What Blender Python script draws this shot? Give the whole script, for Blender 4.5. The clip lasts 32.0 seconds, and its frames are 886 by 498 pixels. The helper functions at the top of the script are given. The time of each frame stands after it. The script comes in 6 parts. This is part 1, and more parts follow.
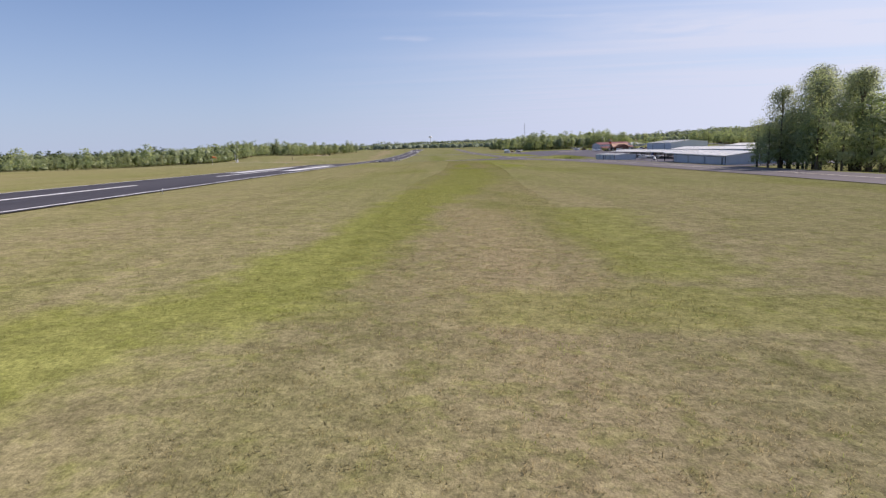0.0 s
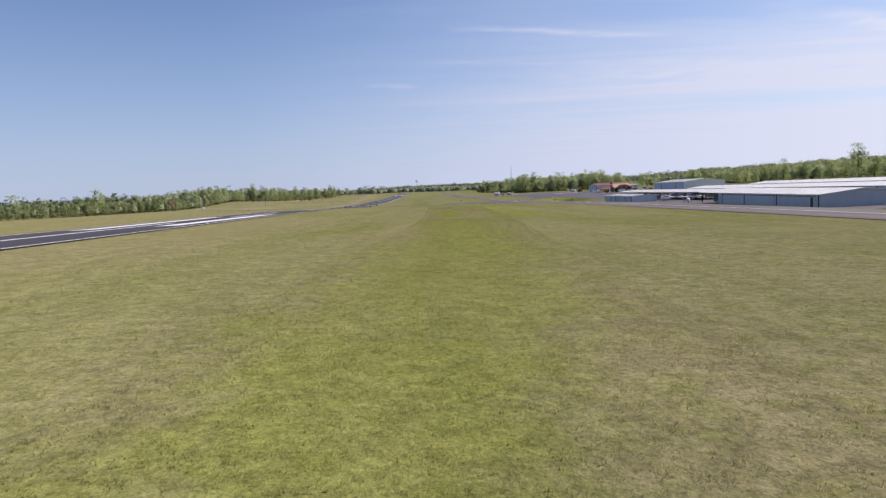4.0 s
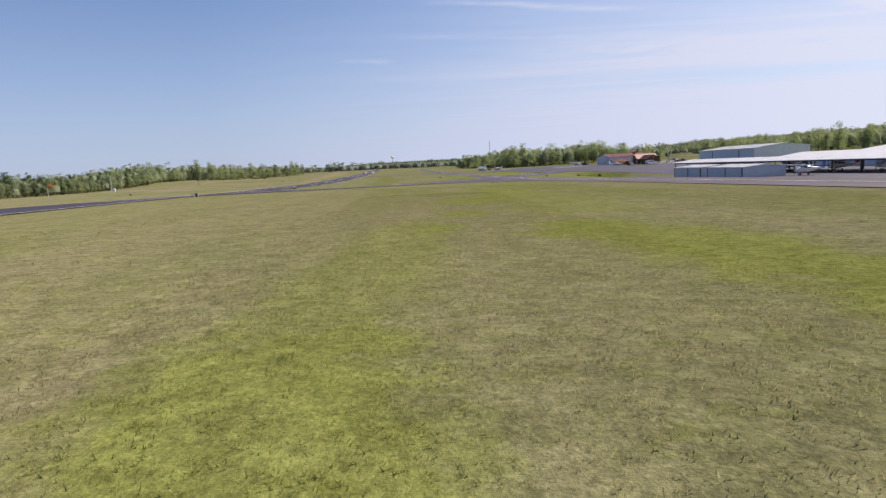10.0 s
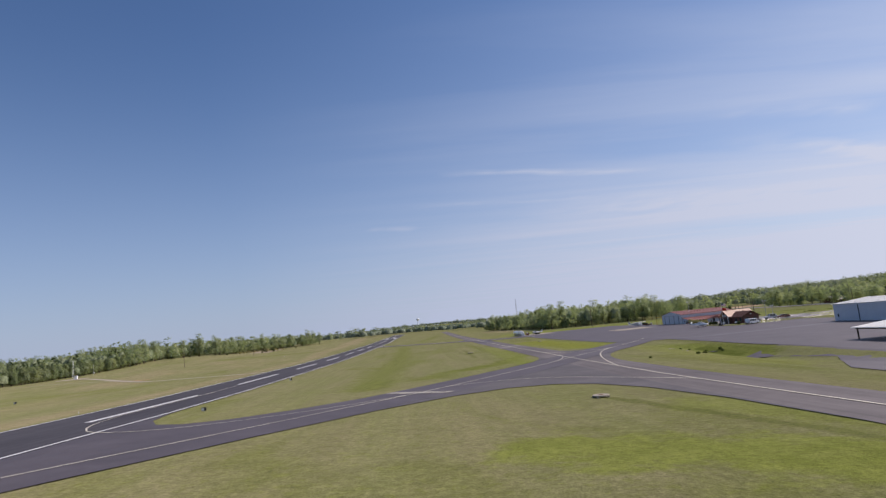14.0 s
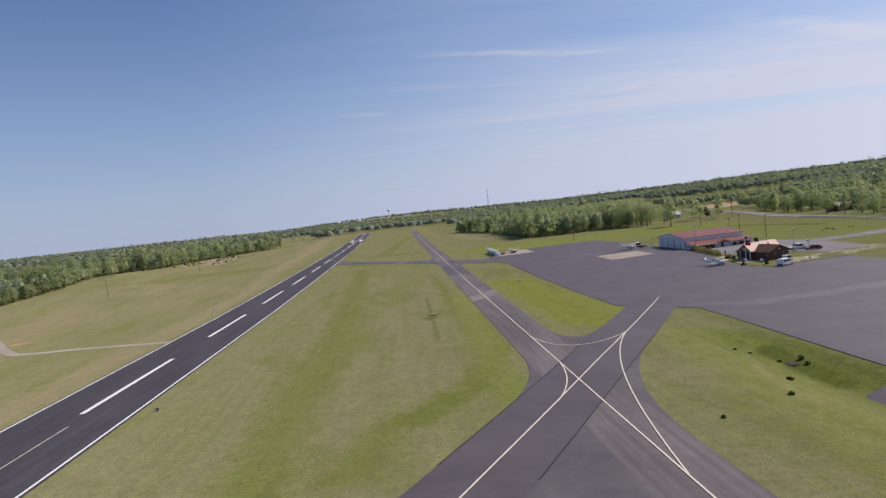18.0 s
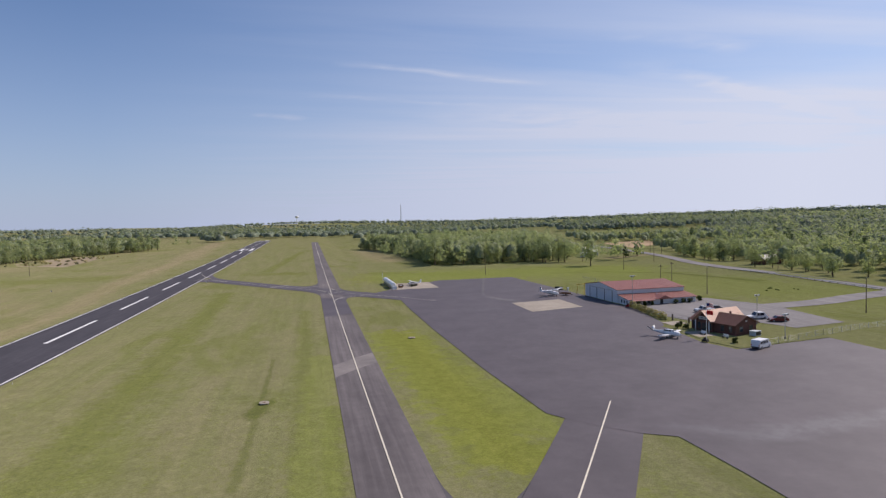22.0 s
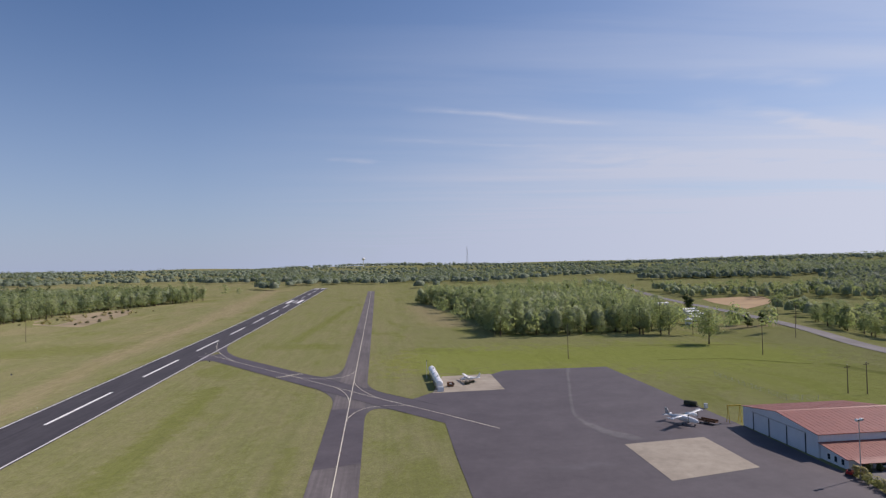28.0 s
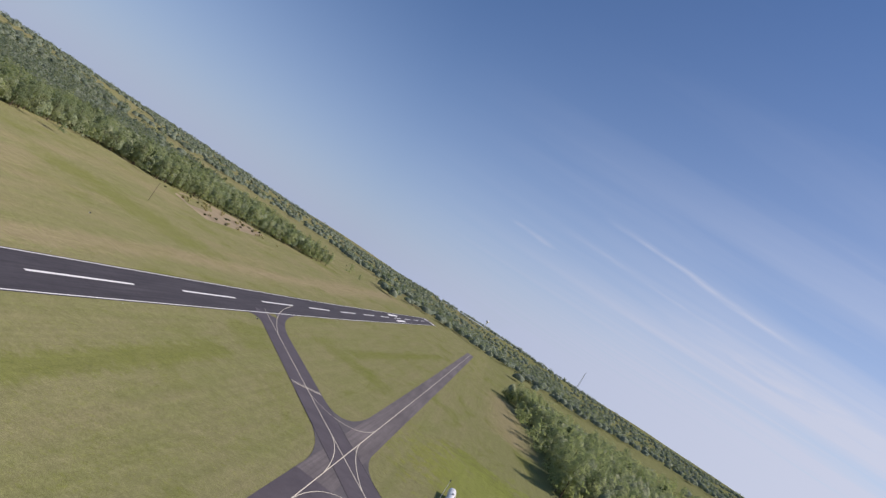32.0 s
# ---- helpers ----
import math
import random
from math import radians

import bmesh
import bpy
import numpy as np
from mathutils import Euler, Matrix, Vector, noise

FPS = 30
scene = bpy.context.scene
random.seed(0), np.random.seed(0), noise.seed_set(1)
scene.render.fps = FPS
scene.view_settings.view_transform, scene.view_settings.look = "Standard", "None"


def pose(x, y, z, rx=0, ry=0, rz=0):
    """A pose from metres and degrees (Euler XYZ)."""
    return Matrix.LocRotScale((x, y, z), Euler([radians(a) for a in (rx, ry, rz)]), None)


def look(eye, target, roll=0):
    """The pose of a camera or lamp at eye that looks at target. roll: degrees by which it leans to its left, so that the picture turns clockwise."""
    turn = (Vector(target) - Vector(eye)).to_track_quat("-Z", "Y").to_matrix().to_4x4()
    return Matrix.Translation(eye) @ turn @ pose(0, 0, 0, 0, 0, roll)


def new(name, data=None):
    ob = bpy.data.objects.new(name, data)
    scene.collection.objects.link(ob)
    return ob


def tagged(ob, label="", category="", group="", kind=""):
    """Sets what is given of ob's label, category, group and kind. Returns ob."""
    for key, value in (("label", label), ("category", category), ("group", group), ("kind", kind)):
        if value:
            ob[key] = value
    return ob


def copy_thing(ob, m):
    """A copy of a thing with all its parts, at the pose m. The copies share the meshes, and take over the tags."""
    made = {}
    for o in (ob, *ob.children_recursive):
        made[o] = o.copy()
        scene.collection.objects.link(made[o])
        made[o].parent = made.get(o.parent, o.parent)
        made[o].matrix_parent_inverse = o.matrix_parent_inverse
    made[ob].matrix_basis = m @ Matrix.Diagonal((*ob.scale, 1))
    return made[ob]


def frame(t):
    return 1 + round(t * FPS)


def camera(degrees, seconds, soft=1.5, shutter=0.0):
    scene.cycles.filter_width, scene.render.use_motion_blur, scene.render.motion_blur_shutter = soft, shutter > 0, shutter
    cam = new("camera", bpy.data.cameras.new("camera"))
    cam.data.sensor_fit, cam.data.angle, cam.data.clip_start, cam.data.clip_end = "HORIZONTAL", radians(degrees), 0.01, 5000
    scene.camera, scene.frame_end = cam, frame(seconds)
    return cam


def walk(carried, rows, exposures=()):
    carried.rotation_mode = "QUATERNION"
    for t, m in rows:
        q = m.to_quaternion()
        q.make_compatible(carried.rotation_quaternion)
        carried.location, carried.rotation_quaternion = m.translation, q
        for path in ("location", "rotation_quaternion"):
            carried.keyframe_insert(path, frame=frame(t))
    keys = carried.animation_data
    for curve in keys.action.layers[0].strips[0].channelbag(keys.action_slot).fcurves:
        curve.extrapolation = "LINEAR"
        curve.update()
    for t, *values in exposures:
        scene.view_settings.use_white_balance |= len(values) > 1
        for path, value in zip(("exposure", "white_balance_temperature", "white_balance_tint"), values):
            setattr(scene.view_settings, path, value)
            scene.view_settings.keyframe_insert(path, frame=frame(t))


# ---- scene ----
cam = camera(73.23, 32.0, soft=1.3)

# seconds, eye, target, roll
ROWS = [
    (0, (32.21, -454.90, 5.87), (32.58, -405.60, -2.43), -2.24),
    (0.5, (33.01, -449.90, 5.49), (31.45, -400.23, 0.00), -1.36),
    (1, (33.46, -445.19, 5.29), (32.02, -395.32, 2.02), -2.72),
    (1.5, (34.30, -440.25, 5.41), (34.03, -390.46, 0.82), -3.72),
    (2, (34.88, -435.65, 5.42), (36.03, -385.84, 1.14), -3.42),
    (2.5, (35.23, -431.18, 5.39), (36.46, -381.32, 1.84), -3.75),
    (4.5, (34.21, -405.28, 5.09), (35.85, -355.56, 0.10), -2.58),
    (5, (34.88, -398.24, 4.92), (36.46, -348.46, 0.43), -2.40),
    (5.5, (34.95, -392.12, 4.83), (35.55, -342.42, -0.53), -2.27),
    (6, (34.96, -385.73, 4.65), (33.86, -336.07, -1.07), -2.62),
    (6.5, (35.90, -378.53, 4.61), (34.41, -328.84, -0.73), -1.72),
    (7, (36.85, -371.61, 4.63), (36.34, -321.88, -0.48), -2.11),
    (7.5, (37.92, -365.26, 4.70), (37.65, -315.61, -1.23), -2.44),
    (8, (39.54, -359.26, 4.63), (39.60, -309.54, -0.67), -2.59),
    (8.5, (40.42, -352.15, 4.42), (40.81, -302.36, -0.08), -2.69),
    (9, (40.27, -343.88, 4.23), (42.62, -294.28, -1.63), -4.00),
    (9.5, (39.69, -335.15, 4.09), (42.99, -285.75, -2.84), -3.32),
    (10, (39.26, -326.43, 3.98), (42.53, -277.00, -2.80), -3.37),
    (10.5, (39.43, -317.90, 3.98), (41.32, -268.34, -2.38), -3.76),
    (11, (39.93, -309.44, 3.97), (42.04, -260.06, -3.56), -3.67),
    (11.5, (40.34, -300.71, 3.96), (44.07, -251.44, -3.66), -4.17),
    (12, (40.77, -291.96, 3.98), (44.21, -242.15, 1.25), -3.23),
    (12.5, (41.11, -283.26, 4.02), (42.85, -233.40, 7.27), -3.44),
    (13, (41.48, -274.98, 4.61), (43.02, -225.33, 10.27), -3.81),
    (13.5, (42.06, -267.56, 6.05), (44.18, -218.09, 12.97), -4.25),
    (14, (42.85, -260.71, 8.05), (45.01, -211.20, 14.70), -5.58),
    (14.5, (44.33, -253.92, 9.89), (45.23, -204.29, 15.87), -5.32),
    (16.5, (46.37, -232.62, 19.09), (48.50, -182.80, 22.68), -7.11),
    (17, (47.69, -226.65, 21.02), (48.02, -176.70, 23.23), -5.07),
    (17.5, (49.03, -220.47, 23.09), (49.24, -170.50, 21.39), -5.95),
    (18, (50.47, -214.32, 24.09), (54.01, -164.53, 21.13), -6.47),
    (18.5, (52.24, -208.03, 25.07), (57.17, -158.36, 22.15), -6.16),
    (19, (53.57, -202.24, 25.16), (59.23, -152.59, 23.43), -5.99),
    (19.5, (54.96, -195.63, 24.95), (62.16, -146.16, 23.61), -6.37),
    (20, (56.70, -189.24, 25.95), (67.14, -140.39, 23.84), -8.02),
    (20.5, (58.21, -183.18, 26.35), (71.09, -134.88, 25.22), -6.85),
    (21, (60.11, -176.69, 25.94), (72.23, -128.25, 23.36), -5.64),
    (21.5, (62.03, -170.26, 26.22), (72.45, -121.49, 22.59), -3.47),
    (22, (64.22, -164.10, 26.99), (75.20, -115.37, 24.74), -1.46),
    (22.5, (66.34, -157.94, 27.81), (78.49, -109.45, 26.93), 0.33),
    (23, (68.03, -151.83, 28.62), (81.04, -103.55, 28.02), 1.93),
    (23.5, (70.08, -145.25, 28.99), (81.15, -96.52, 27.43), 1.33),
    (24, (71.69, -138.15, 29.26), (79.48, -88.81, 27.07), 1.23),
    (24.5, (73.51, -131.48, 29.41), (79.30, -81.85, 27.62), 0.13),
    (25, (75.06, -125.00, 29.79), (78.92, -75.16, 30.88), 2.73),
    (25.5, (76.33, -119.36, 29.95), (78.89, -69.59, 33.93), 1.32),
    (27.5, (79.18, -99.42, 35.14), (84.72, -49.81, 38.04), -2.61),
    (28, (80.35, -93.60, 36.26), (85.86, -43.92, 37.55), -1.20),
    (28.5, (81.64, -88.14, 37.39), (85.27, -38.27, 37.23), -1.54),
    (29, (82.60, -82.75, 38.59), (84.43, -32.79, 38.71), -0.85),
    (29.5, (83.58, -77.38, 39.20), (84.30, -27.39, 39.90), -0.41),
    (30, (84.33, -71.49, 39.37), (85.49, -21.51, 38.43), -0.77),
    (30.5, (85.06, -65.81, 38.78), (86.86, -15.84, 38.17), -0.17),
    (31, (85.78, -59.57, 38.25), (86.99, -9.58, 37.98), 2.89),
    (31.5, (85.48, -54.03, 39.11), (84.49, -4.10, 41.48), 16.79),
    (32, (86.28, -50.38, 40.33), (78.65, -1.09, 43.92), 33.16),
]
walk(cam, [(t, look(eye, target, roll)) for t, eye, target, roll in ROWS], [(0, 0.06, 6650, 21), (10.8, 0.06, 6650, 21), (12, 0.15, 6650, 21), (13.5, -0.17, 6600, 20), (17, -0.24, 6600, 20), (19, -0.12, 6600, 20), (22.5, -0.14, 6600, 20), (24, -0.24, 6600, 20), (25, -0.15, 6600, 20), (28, -0.27, 6600, 20), (30, -0.24, 6600, 20), (31, -0.15, 6600, 20), (32, -0.17, 6600, 20)])

# ---- sky, sun and exposure ----
# contrails on the cloud layer: from, to, half width, raggedness, strength
STREAKS = [((0.3, 3.80), (1.66, 4.17), 0.10, 0.25, 0.38), ((2.3, 3.66), (6.4, 5.6), 0.17, 0.35, 0.42), ((-0.4, 5.55), (0.0, 5.8), 0.14, 0.3, 0.28),
           ((0.1, 4.75), (1.5, 5.0), 0.10, 0.4, 0.22), ((1.4, 5.5), (6.0, 6.2), 0.75, 0.8, 0.28), ((1.7, 3.0), (2.6, 3.2), 0.16, 0.4, 0.25)]
SUN_AZ, SUN_EL = math.atan2(0.954, 0.30), radians(42)   # from +y towards +x
world = bpy.data.worlds.new("world")
scene.world = world
world.use_nodes = True
wn, wl = world.node_tree.nodes, world.node_tree.links
wn.clear()
sky = wn.new("ShaderNodeTexSky")
sky.sky_type, sky.sun_disc = "NISHITA", False
sky.sun_elevation, sky.sun_rotation = SUN_EL, SUN_AZ
sky.air_density, sky.dust_density, sky.ozone_density, sky.altitude = 1.0, 0.5, 2.0, 150
coord = wn.new("ShaderNodeTexCoord")
sep = wn.new("ShaderNodeSeparateXYZ")
wl.new(coord.outputs["Generated"], sep.inputs[0])


def wmath(op, a, b=None, clamp=False):
    n = wn.new("ShaderNodeMath")
    n.operation, n.use_clamp = op, clamp
    for k, v in enumerate((a, b)):
        if v is None:
            continue
        if isinstance(v, (int, float)):
            n.inputs[k].default_value = v
        else:
            wl.new(v, n.inputs[k])
    return n.outputs[0]


# thin cirrus on a flat layer high above, contrails, and the pale haze towards the horizon
zc = wmath("MAXIMUM", sep.outputs[2], 0.03)
flat = wn.new("ShaderNodeCombineXYZ")
FX, FY = wmath("DIVIDE", sep.outputs[0], zc), wmath("DIVIDE", sep.outputs[1], zc)
wl.new(FX, flat.inputs[0])
wl.new(FY, flat.inputs[1])


def wnoise(scale, detail, stretch=(1, 1, 1), turn=0.0, distort=0.0):
    m = wn.new("ShaderNodeMapping")
    m.inputs["Rotation"].default_value = (0, 0, radians(turn))
    m.inputs["Scale"].default_value = stretch
    wl.new(flat.outputs[0], m.inputs[0])
    t = wn.new("ShaderNodeTexNoise")
    t.inputs["Scale"].default_value, t.inputs["Detail"].default_value, t.inputs["Distortion"].default_value = scale, detail, distort
    wl.new(m.outputs[0], t.inputs["Vector"])
    return t.outputs["Fac"]


def wspan(v, lo, hi):
    return wmath("DIVIDE", wmath("SUBTRACT", v, lo), hi - lo, True)


def streak(p, q, width, ragged):
    """A thin cloud from p to q on the layer."""
    dx, dy = q[0] - p[0], q[1] - p[1]
    ln = math.hypot(dx, dy)
    ux, uy = dx / ln, dy / ln
    ax, ay = wmath("SUBTRACT", FX, p[0]), wmath("SUBTRACT", FY, p[1])
    along_ = wmath("ADD", wmath("MULTIPLY", ax, ux), wmath("MULTIPLY", ay, uy))
    across = wmath("SUBTRACT", wmath("MULTIPLY", ax, -uy), wmath("MULTIPLY", ay, -ux))
    across = wmath("ABSOLUTE", wmath("ADD", across, wmath("MULTIPLY", wmath("SUBTRACT", wnoise(1.4, 4), 0.5), ragged)))
    body = wmath("SUBTRACT", 1.0, wmath("DIVIDE", across, width), True)
    ends = wmath("MULTIPLY", wspan(along_, -0.1 * ln, 0.15 * ln), wmath("SUBTRACT", 1.0, wspan(along_, 0.85 * ln, 1.1 * ln)))
    return wmath("MULTIPLY", wmath("MULTIPLY", body, ends), wspan(wnoise(2.2, 5), 0.3, 0.6))


side = wspan(wmath("SUBTRACT", sep.outputs[0], wmath("MULTIPLY", sep.outputs[1], 0.12)), -0.40, 0.60)
low = wmath("POWER", wmath("SUBTRACT", 1.0, wmath("MULTIPLY", sep.outputs[2], 1.75), True), 2.6)
wisps = wmath("MULTIPLY", wspan(wnoise(0.9, 6, (0.25, 1.4, 1), -20, 0.5), 0.47, 0.78), wmath("MULTIPLY", side, 0.42))
veil = wmath("MULTIPLY", wmath("MULTIPLY", side, wspan(sep.outputs[2], 0.62, 0.12)), wmath("ADD", 0.22, wmath("MULTIPLY", wspan(wnoise(0.4, 5, (0.5, 1.3, 1), -18, 0.4), 0.3, 0.75), 0.75)))
amount = wmath("ADD", wmath("ADD", wmath("MULTIPLY", low, 0.92), wisps), wmath("MULTIPLY", veil, 0.85), True)
for p, q, w, r, f in STREAKS:
    amount = wmath("ADD", amount, wmath("MULTIPLY", streak(p, q, w, r), f), True)
pale = wn.new("ShaderNodeMixRGB")
pale.inputs[1].default_value, pale.inputs[2].default_value = (4.3, 5.3, 7.0, 1), (6.7, 7.6, 8.9, 1)
wl.new(side, pale.inputs[0])
blue = wn.new("ShaderNodeMixRGB")
blue.blend_type = "MULTIPLY"
blue.inputs[0].default_value, blue.inputs[2].default_value = 1.0, (0.69, 0.92, 1.13, 1)
wl.new(sky.outputs[0], blue.inputs[1])
mixc = wn.new("ShaderNodeMixRGB")
wl.new(amount, mixc.inputs[0])
wl.new(blue.outputs[0], mixc.inputs[1])
wl.new(pale.outputs[0], mixc.inputs[2])
bg = wn.new("ShaderNodeBackground")
bg.inputs["Strength"].default_value = 0.1
wout = wn.new("ShaderNodeOutputWorld")
wl.new(mixc.outputs[0], bg.inputs[0])
wl.new(bg.outputs[0], wout.inputs[0])

sun_data = bpy.data.lights.new("sun", "SUN")
sun_data.energy, sun_data.angle, sun_data.color = 5.0, radians(0.6), (1.0, 0.94, 0.84)
sun = new("sun", sun_data)
sd = Vector((math.sin(SUN_AZ) * math.cos(SUN_EL), math.cos(SUN_AZ) * math.cos(SUN_EL), math.sin(SUN_EL)))
sun.matrix_world = look(sd * 100, (0, 0, 0))
scene.view_settings.exposure = 0.0


# ---- materials ----
class Mat:
    """A small builder for node materials in world or object space."""

    def __init__(self, name, rough=0.8, metal=0.0, spec=0.3):
        self.m = bpy.data.materials.new(name)
        self.m.use_nodes = True
        self.n, self.l = self.m.node_tree.nodes, self.m.node_tree.links
        self.b = self.n["Principled BSDF"]
        self.b.inputs["Roughness"].default_value = rough
        self.b.inputs["Metallic"].default_value = metal
        self.b.inputs["Specular IOR Level"].default_value = spec
        self.pos = self.n.new("ShaderNodeNewGeometry").outputs["Position"]
        self.tc = self.n.new("ShaderNodeTexCoord")

    def stretch(self, src, scale, turn=0.0):
        mp = self.n.new("ShaderNodeMapping")
        mp.inputs["Scale"].default_value = scale
        mp.inputs["Rotation"].default_value = (0, 0, radians(turn))
        self.l.new(src, mp.inputs[0])
        return mp.outputs[0]

    def noise(self, scale, detail=4, rough=0.55, src=None, distort=0.0):
        t = self.n.new("ShaderNodeTexNoise")
        t.inputs["Scale"].default_value, t.inputs["Detail"].default_value = scale, detail
        t.inputs["Roughness"].default_value, t.inputs["Distortion"].default_value = rough, distort
        self.l.new(src or self.pos, t.inputs["Vector"])
        return t.outputs["Fac"]

    def ramp(self, fac, *stops):
        r = self.n.new("ShaderNodeValToRGB")
        e = r.color_ramp.elements
        while len(e) < len(stops):
            e.new(0.5)
        for k, (p, c) in enumerate(stops):
            e[k].position = p
            e[k].color = (*c, 1) if isinstance(c, tuple) else (c, c, c, 1)
        self.l.new(fac, r.inputs[0])
        return r.outputs[0]

    def mix(self, fac, a, b, mode="MIX"):
        x = self.n.new("ShaderNodeMixRGB")
        x.blend_type = mode
        for k, v in enumerate((fac, a, b)):
            if isinstance(v, tuple):
                x.inputs[k].default_value = (*v, 1)
            elif isinstance(v, (int, float)):
                x.inputs[k].default_value = v
            else:
                self.l.new(v, x.inputs[k])
        return x.outputs[0]

    def math(self, op, a, b=0.0, clamp=False):
        x = self.n.new("ShaderNodeMath")
        x.operation, x.use_clamp = op, clamp
        for k, v in enumerate((a, b)):
            if isinstance(v, (int, float)):
                x.inputs[k].default_value = v
            else:
                self.l.new(v, x.inputs[k])
        return x.outputs[0]

    def vec(self, op, a, b=None):
        """Vector arithmetic; LENGTH and DOT_PRODUCT give a number, SCALE takes one."""
        x = self.n.new("ShaderNodeVectorMath")
        x.operation = op
        for slot, v in ((0, a), ("Scale" if op == "SCALE" else 1, b)):
            if v is None:
                continue
            if isinstance(v, (tuple, int, float)):
                x.inputs[slot].default_value = v
            else:
                self.l.new(v, x.inputs[slot])
        return x.outputs["Value" if op in ("LENGTH", "DOT_PRODUCT") else "Vector"]

    def axis(self, k, src=None):
        s = self.n.new("ShaderNodeSeparateXYZ")
        self.l.new(src or self.pos, s.inputs[0])
        return s.outputs[k]

    def color(self, c):
        if isinstance(c, tuple):
            self.b.inputs["Base Color"].default_value = (*c, 1)
        else:
            self.l.new(c, self.b.inputs["Base Color"])
        return self

    def rough(self, v):
        self.l.new(v, self.b.inputs["Roughness"])
        return self

    def bump(self, h, strength=0.3, dist=0.02):
        bp = self.n.new("ShaderNodeBump")
        bp.inputs["Strength"].default_value, bp.inputs["Distance"].default_value = strength, dist
        self.l.new(h, bp.inputs["Height"])
        self.l.new(bp.outputs[0], self.b.inputs["Normal"])
        return self


def plain(name, col, rough=0.6, metal=0.0, var=0.12, scale=1.5, spec=0.3, bump=0.0):
    """Paint, metal or plastic with soft blotches and fine grain."""
    k = Mat(name, rough, metal, spec)
    lo, hi = tuple(c * (1 - var) for c in col), tuple(min(1, c * (1 + var)) for c in col)
    src = k.tc.outputs["Object"]
    c = k.ramp(k.noise(scale, 5, src=src), (0.3, lo), (0.7, hi))
    c = k.mix(0.25, c, k.ramp(k.noise(scale * 14, 3, src=src), (0.3, lo), (0.7, hi)))
    k.color(c)
    if bump:
        k.bump(k.noise(scale * 20, 3, src=src), bump, 0.01)
    return k.m


# lush, dry and damp places in the turf: from, to, half width, strength
SWALES = [((33, -170), (34, -60), 6.0, 0.62), ((34, -60), (30, 95), 5.5, 0.62), ((62.5, -150), (62.5, 30), 2.6, 0.45), ((49, -144), (58, -134), 4.0, 0.9), ((58, -134), (66, -112), 3.5, 0.8),
          ((66, -112), (66.5, -75), 2.2, 0.6), ((42, -158), (47, -145), 4.0, 0.6), ((40, 205), (58, 430), 5.0, 0.55), ((34, 186), (57, 182), 12.0, 0.5), ((100, 160), (150, 124), 12.0, 0.7),
          ((-95, 177), (-52, 200), 26.0, 0.5), ((103, -122), (104.5, -150), 6.5, 0.95), ((200, 130), (225, 20), 26.0, 0.2)]
FRESH = [((24, -449), (28.2, -443.5), 2.8, 0.65), ((28.2, -443.5), (30.0, -432), 2.2, 0.7), ((30.0, -432), (30.8, -420), 2.4, 0.7), ((30.8, -420), (34, -403), 3.4, 0.7), ((34, -403), (36.2, -380), 4.4, 0.55),
         ((36.4, -382), (37.4, -355), 4.2, 0.6), ((34, -443.5), (41, -444.2), 1.8, 0.4), ((38.0, -440), (40, -425), 2.4, 0.45), ((37.7, -340), (38.1, -320), 2.0, 0.8), ((38.1, -320), (39.6, -304), 1.8, 0.5), ((45.5, -308), (49, -327), 3.0, 0.85),
         ((49, -327), (47.6, -338), 2.6, 0.8), ((43.5, -288), (48, -280), 3.0, 0.8), ((42.1, -300), (42.4, -299), 1.5, 0.8), ((40.2, -307), (40.6, -305.4), 1.2, 0.8), ((48, -300), (50, -255), 4.0, 0.5), ((43, -338), (45, -333), 1.6, 0.6),
         ((50, -226), (62, -233), 6.0, 0.9), ((66, -212), (72, -235), 5.0, 0.6), ((84.5, -20), (86.5, -98), 9.0, 0.95), ((89, -55), (93, -90), 6.0, 0.8),
         ((115, 130), (215, 122), 42.0, 0.8), ((195, 95), (238, -10), 40.0, 0.45), ((62, -165), (66, -40), 3.5, 0.5), ((98, -118), (92, -175), 9.0, 0.5), ((190, -20), (230, -45), 16.0, 0.25)]
STRAW = [((-14, -260), (-17, 60), 6.0, 0.6), ((-17, 60), (-30, 160), 8.0, 0.6), ((-30, 160), (-36, 350), 9.0, 0.65), ((-36, 350), (-60, 740), 16.0, 0.65), ((116, 420), (121, 262), 20.0, 0.6), ((262, 201), (284, 195), 9.0, 0.7),
         ((33.5, -452), (34.5, -425), 2.6, 0.3), ((40.8, -345), (42.5, -326), 1.5, 0.25), ((-60, -70), (-95, 60), 14.0, 0.4), ((100.5, -130), (95, -142), 1.4, 0.8), ((95, -142), (94, -153), 1.4, 0.7), ((-70, 90), (-95, 150), 12.0, 0.4)]
WET = [((55.6, -100), (56.2, -73), 0.8, 0.4), ((56.2, -70), (56.4, -38), 0.6, 0.45), ((55.6, -75), (57.0, -68), 2.0, 0.7), ((59.6, -204), (66, -232), 1.0, 0.5), ((181, 113), (206, 110), 0.9, 0.8),
       ((206, 110), (226, 94), 1.2, 0.9), ((103, -130), (102, -146), 2.2, 0.8), ((231, 92), (238, 40), 3.0, 0.5), ((190, 150), (228, 143), 2.0, 0.5)]


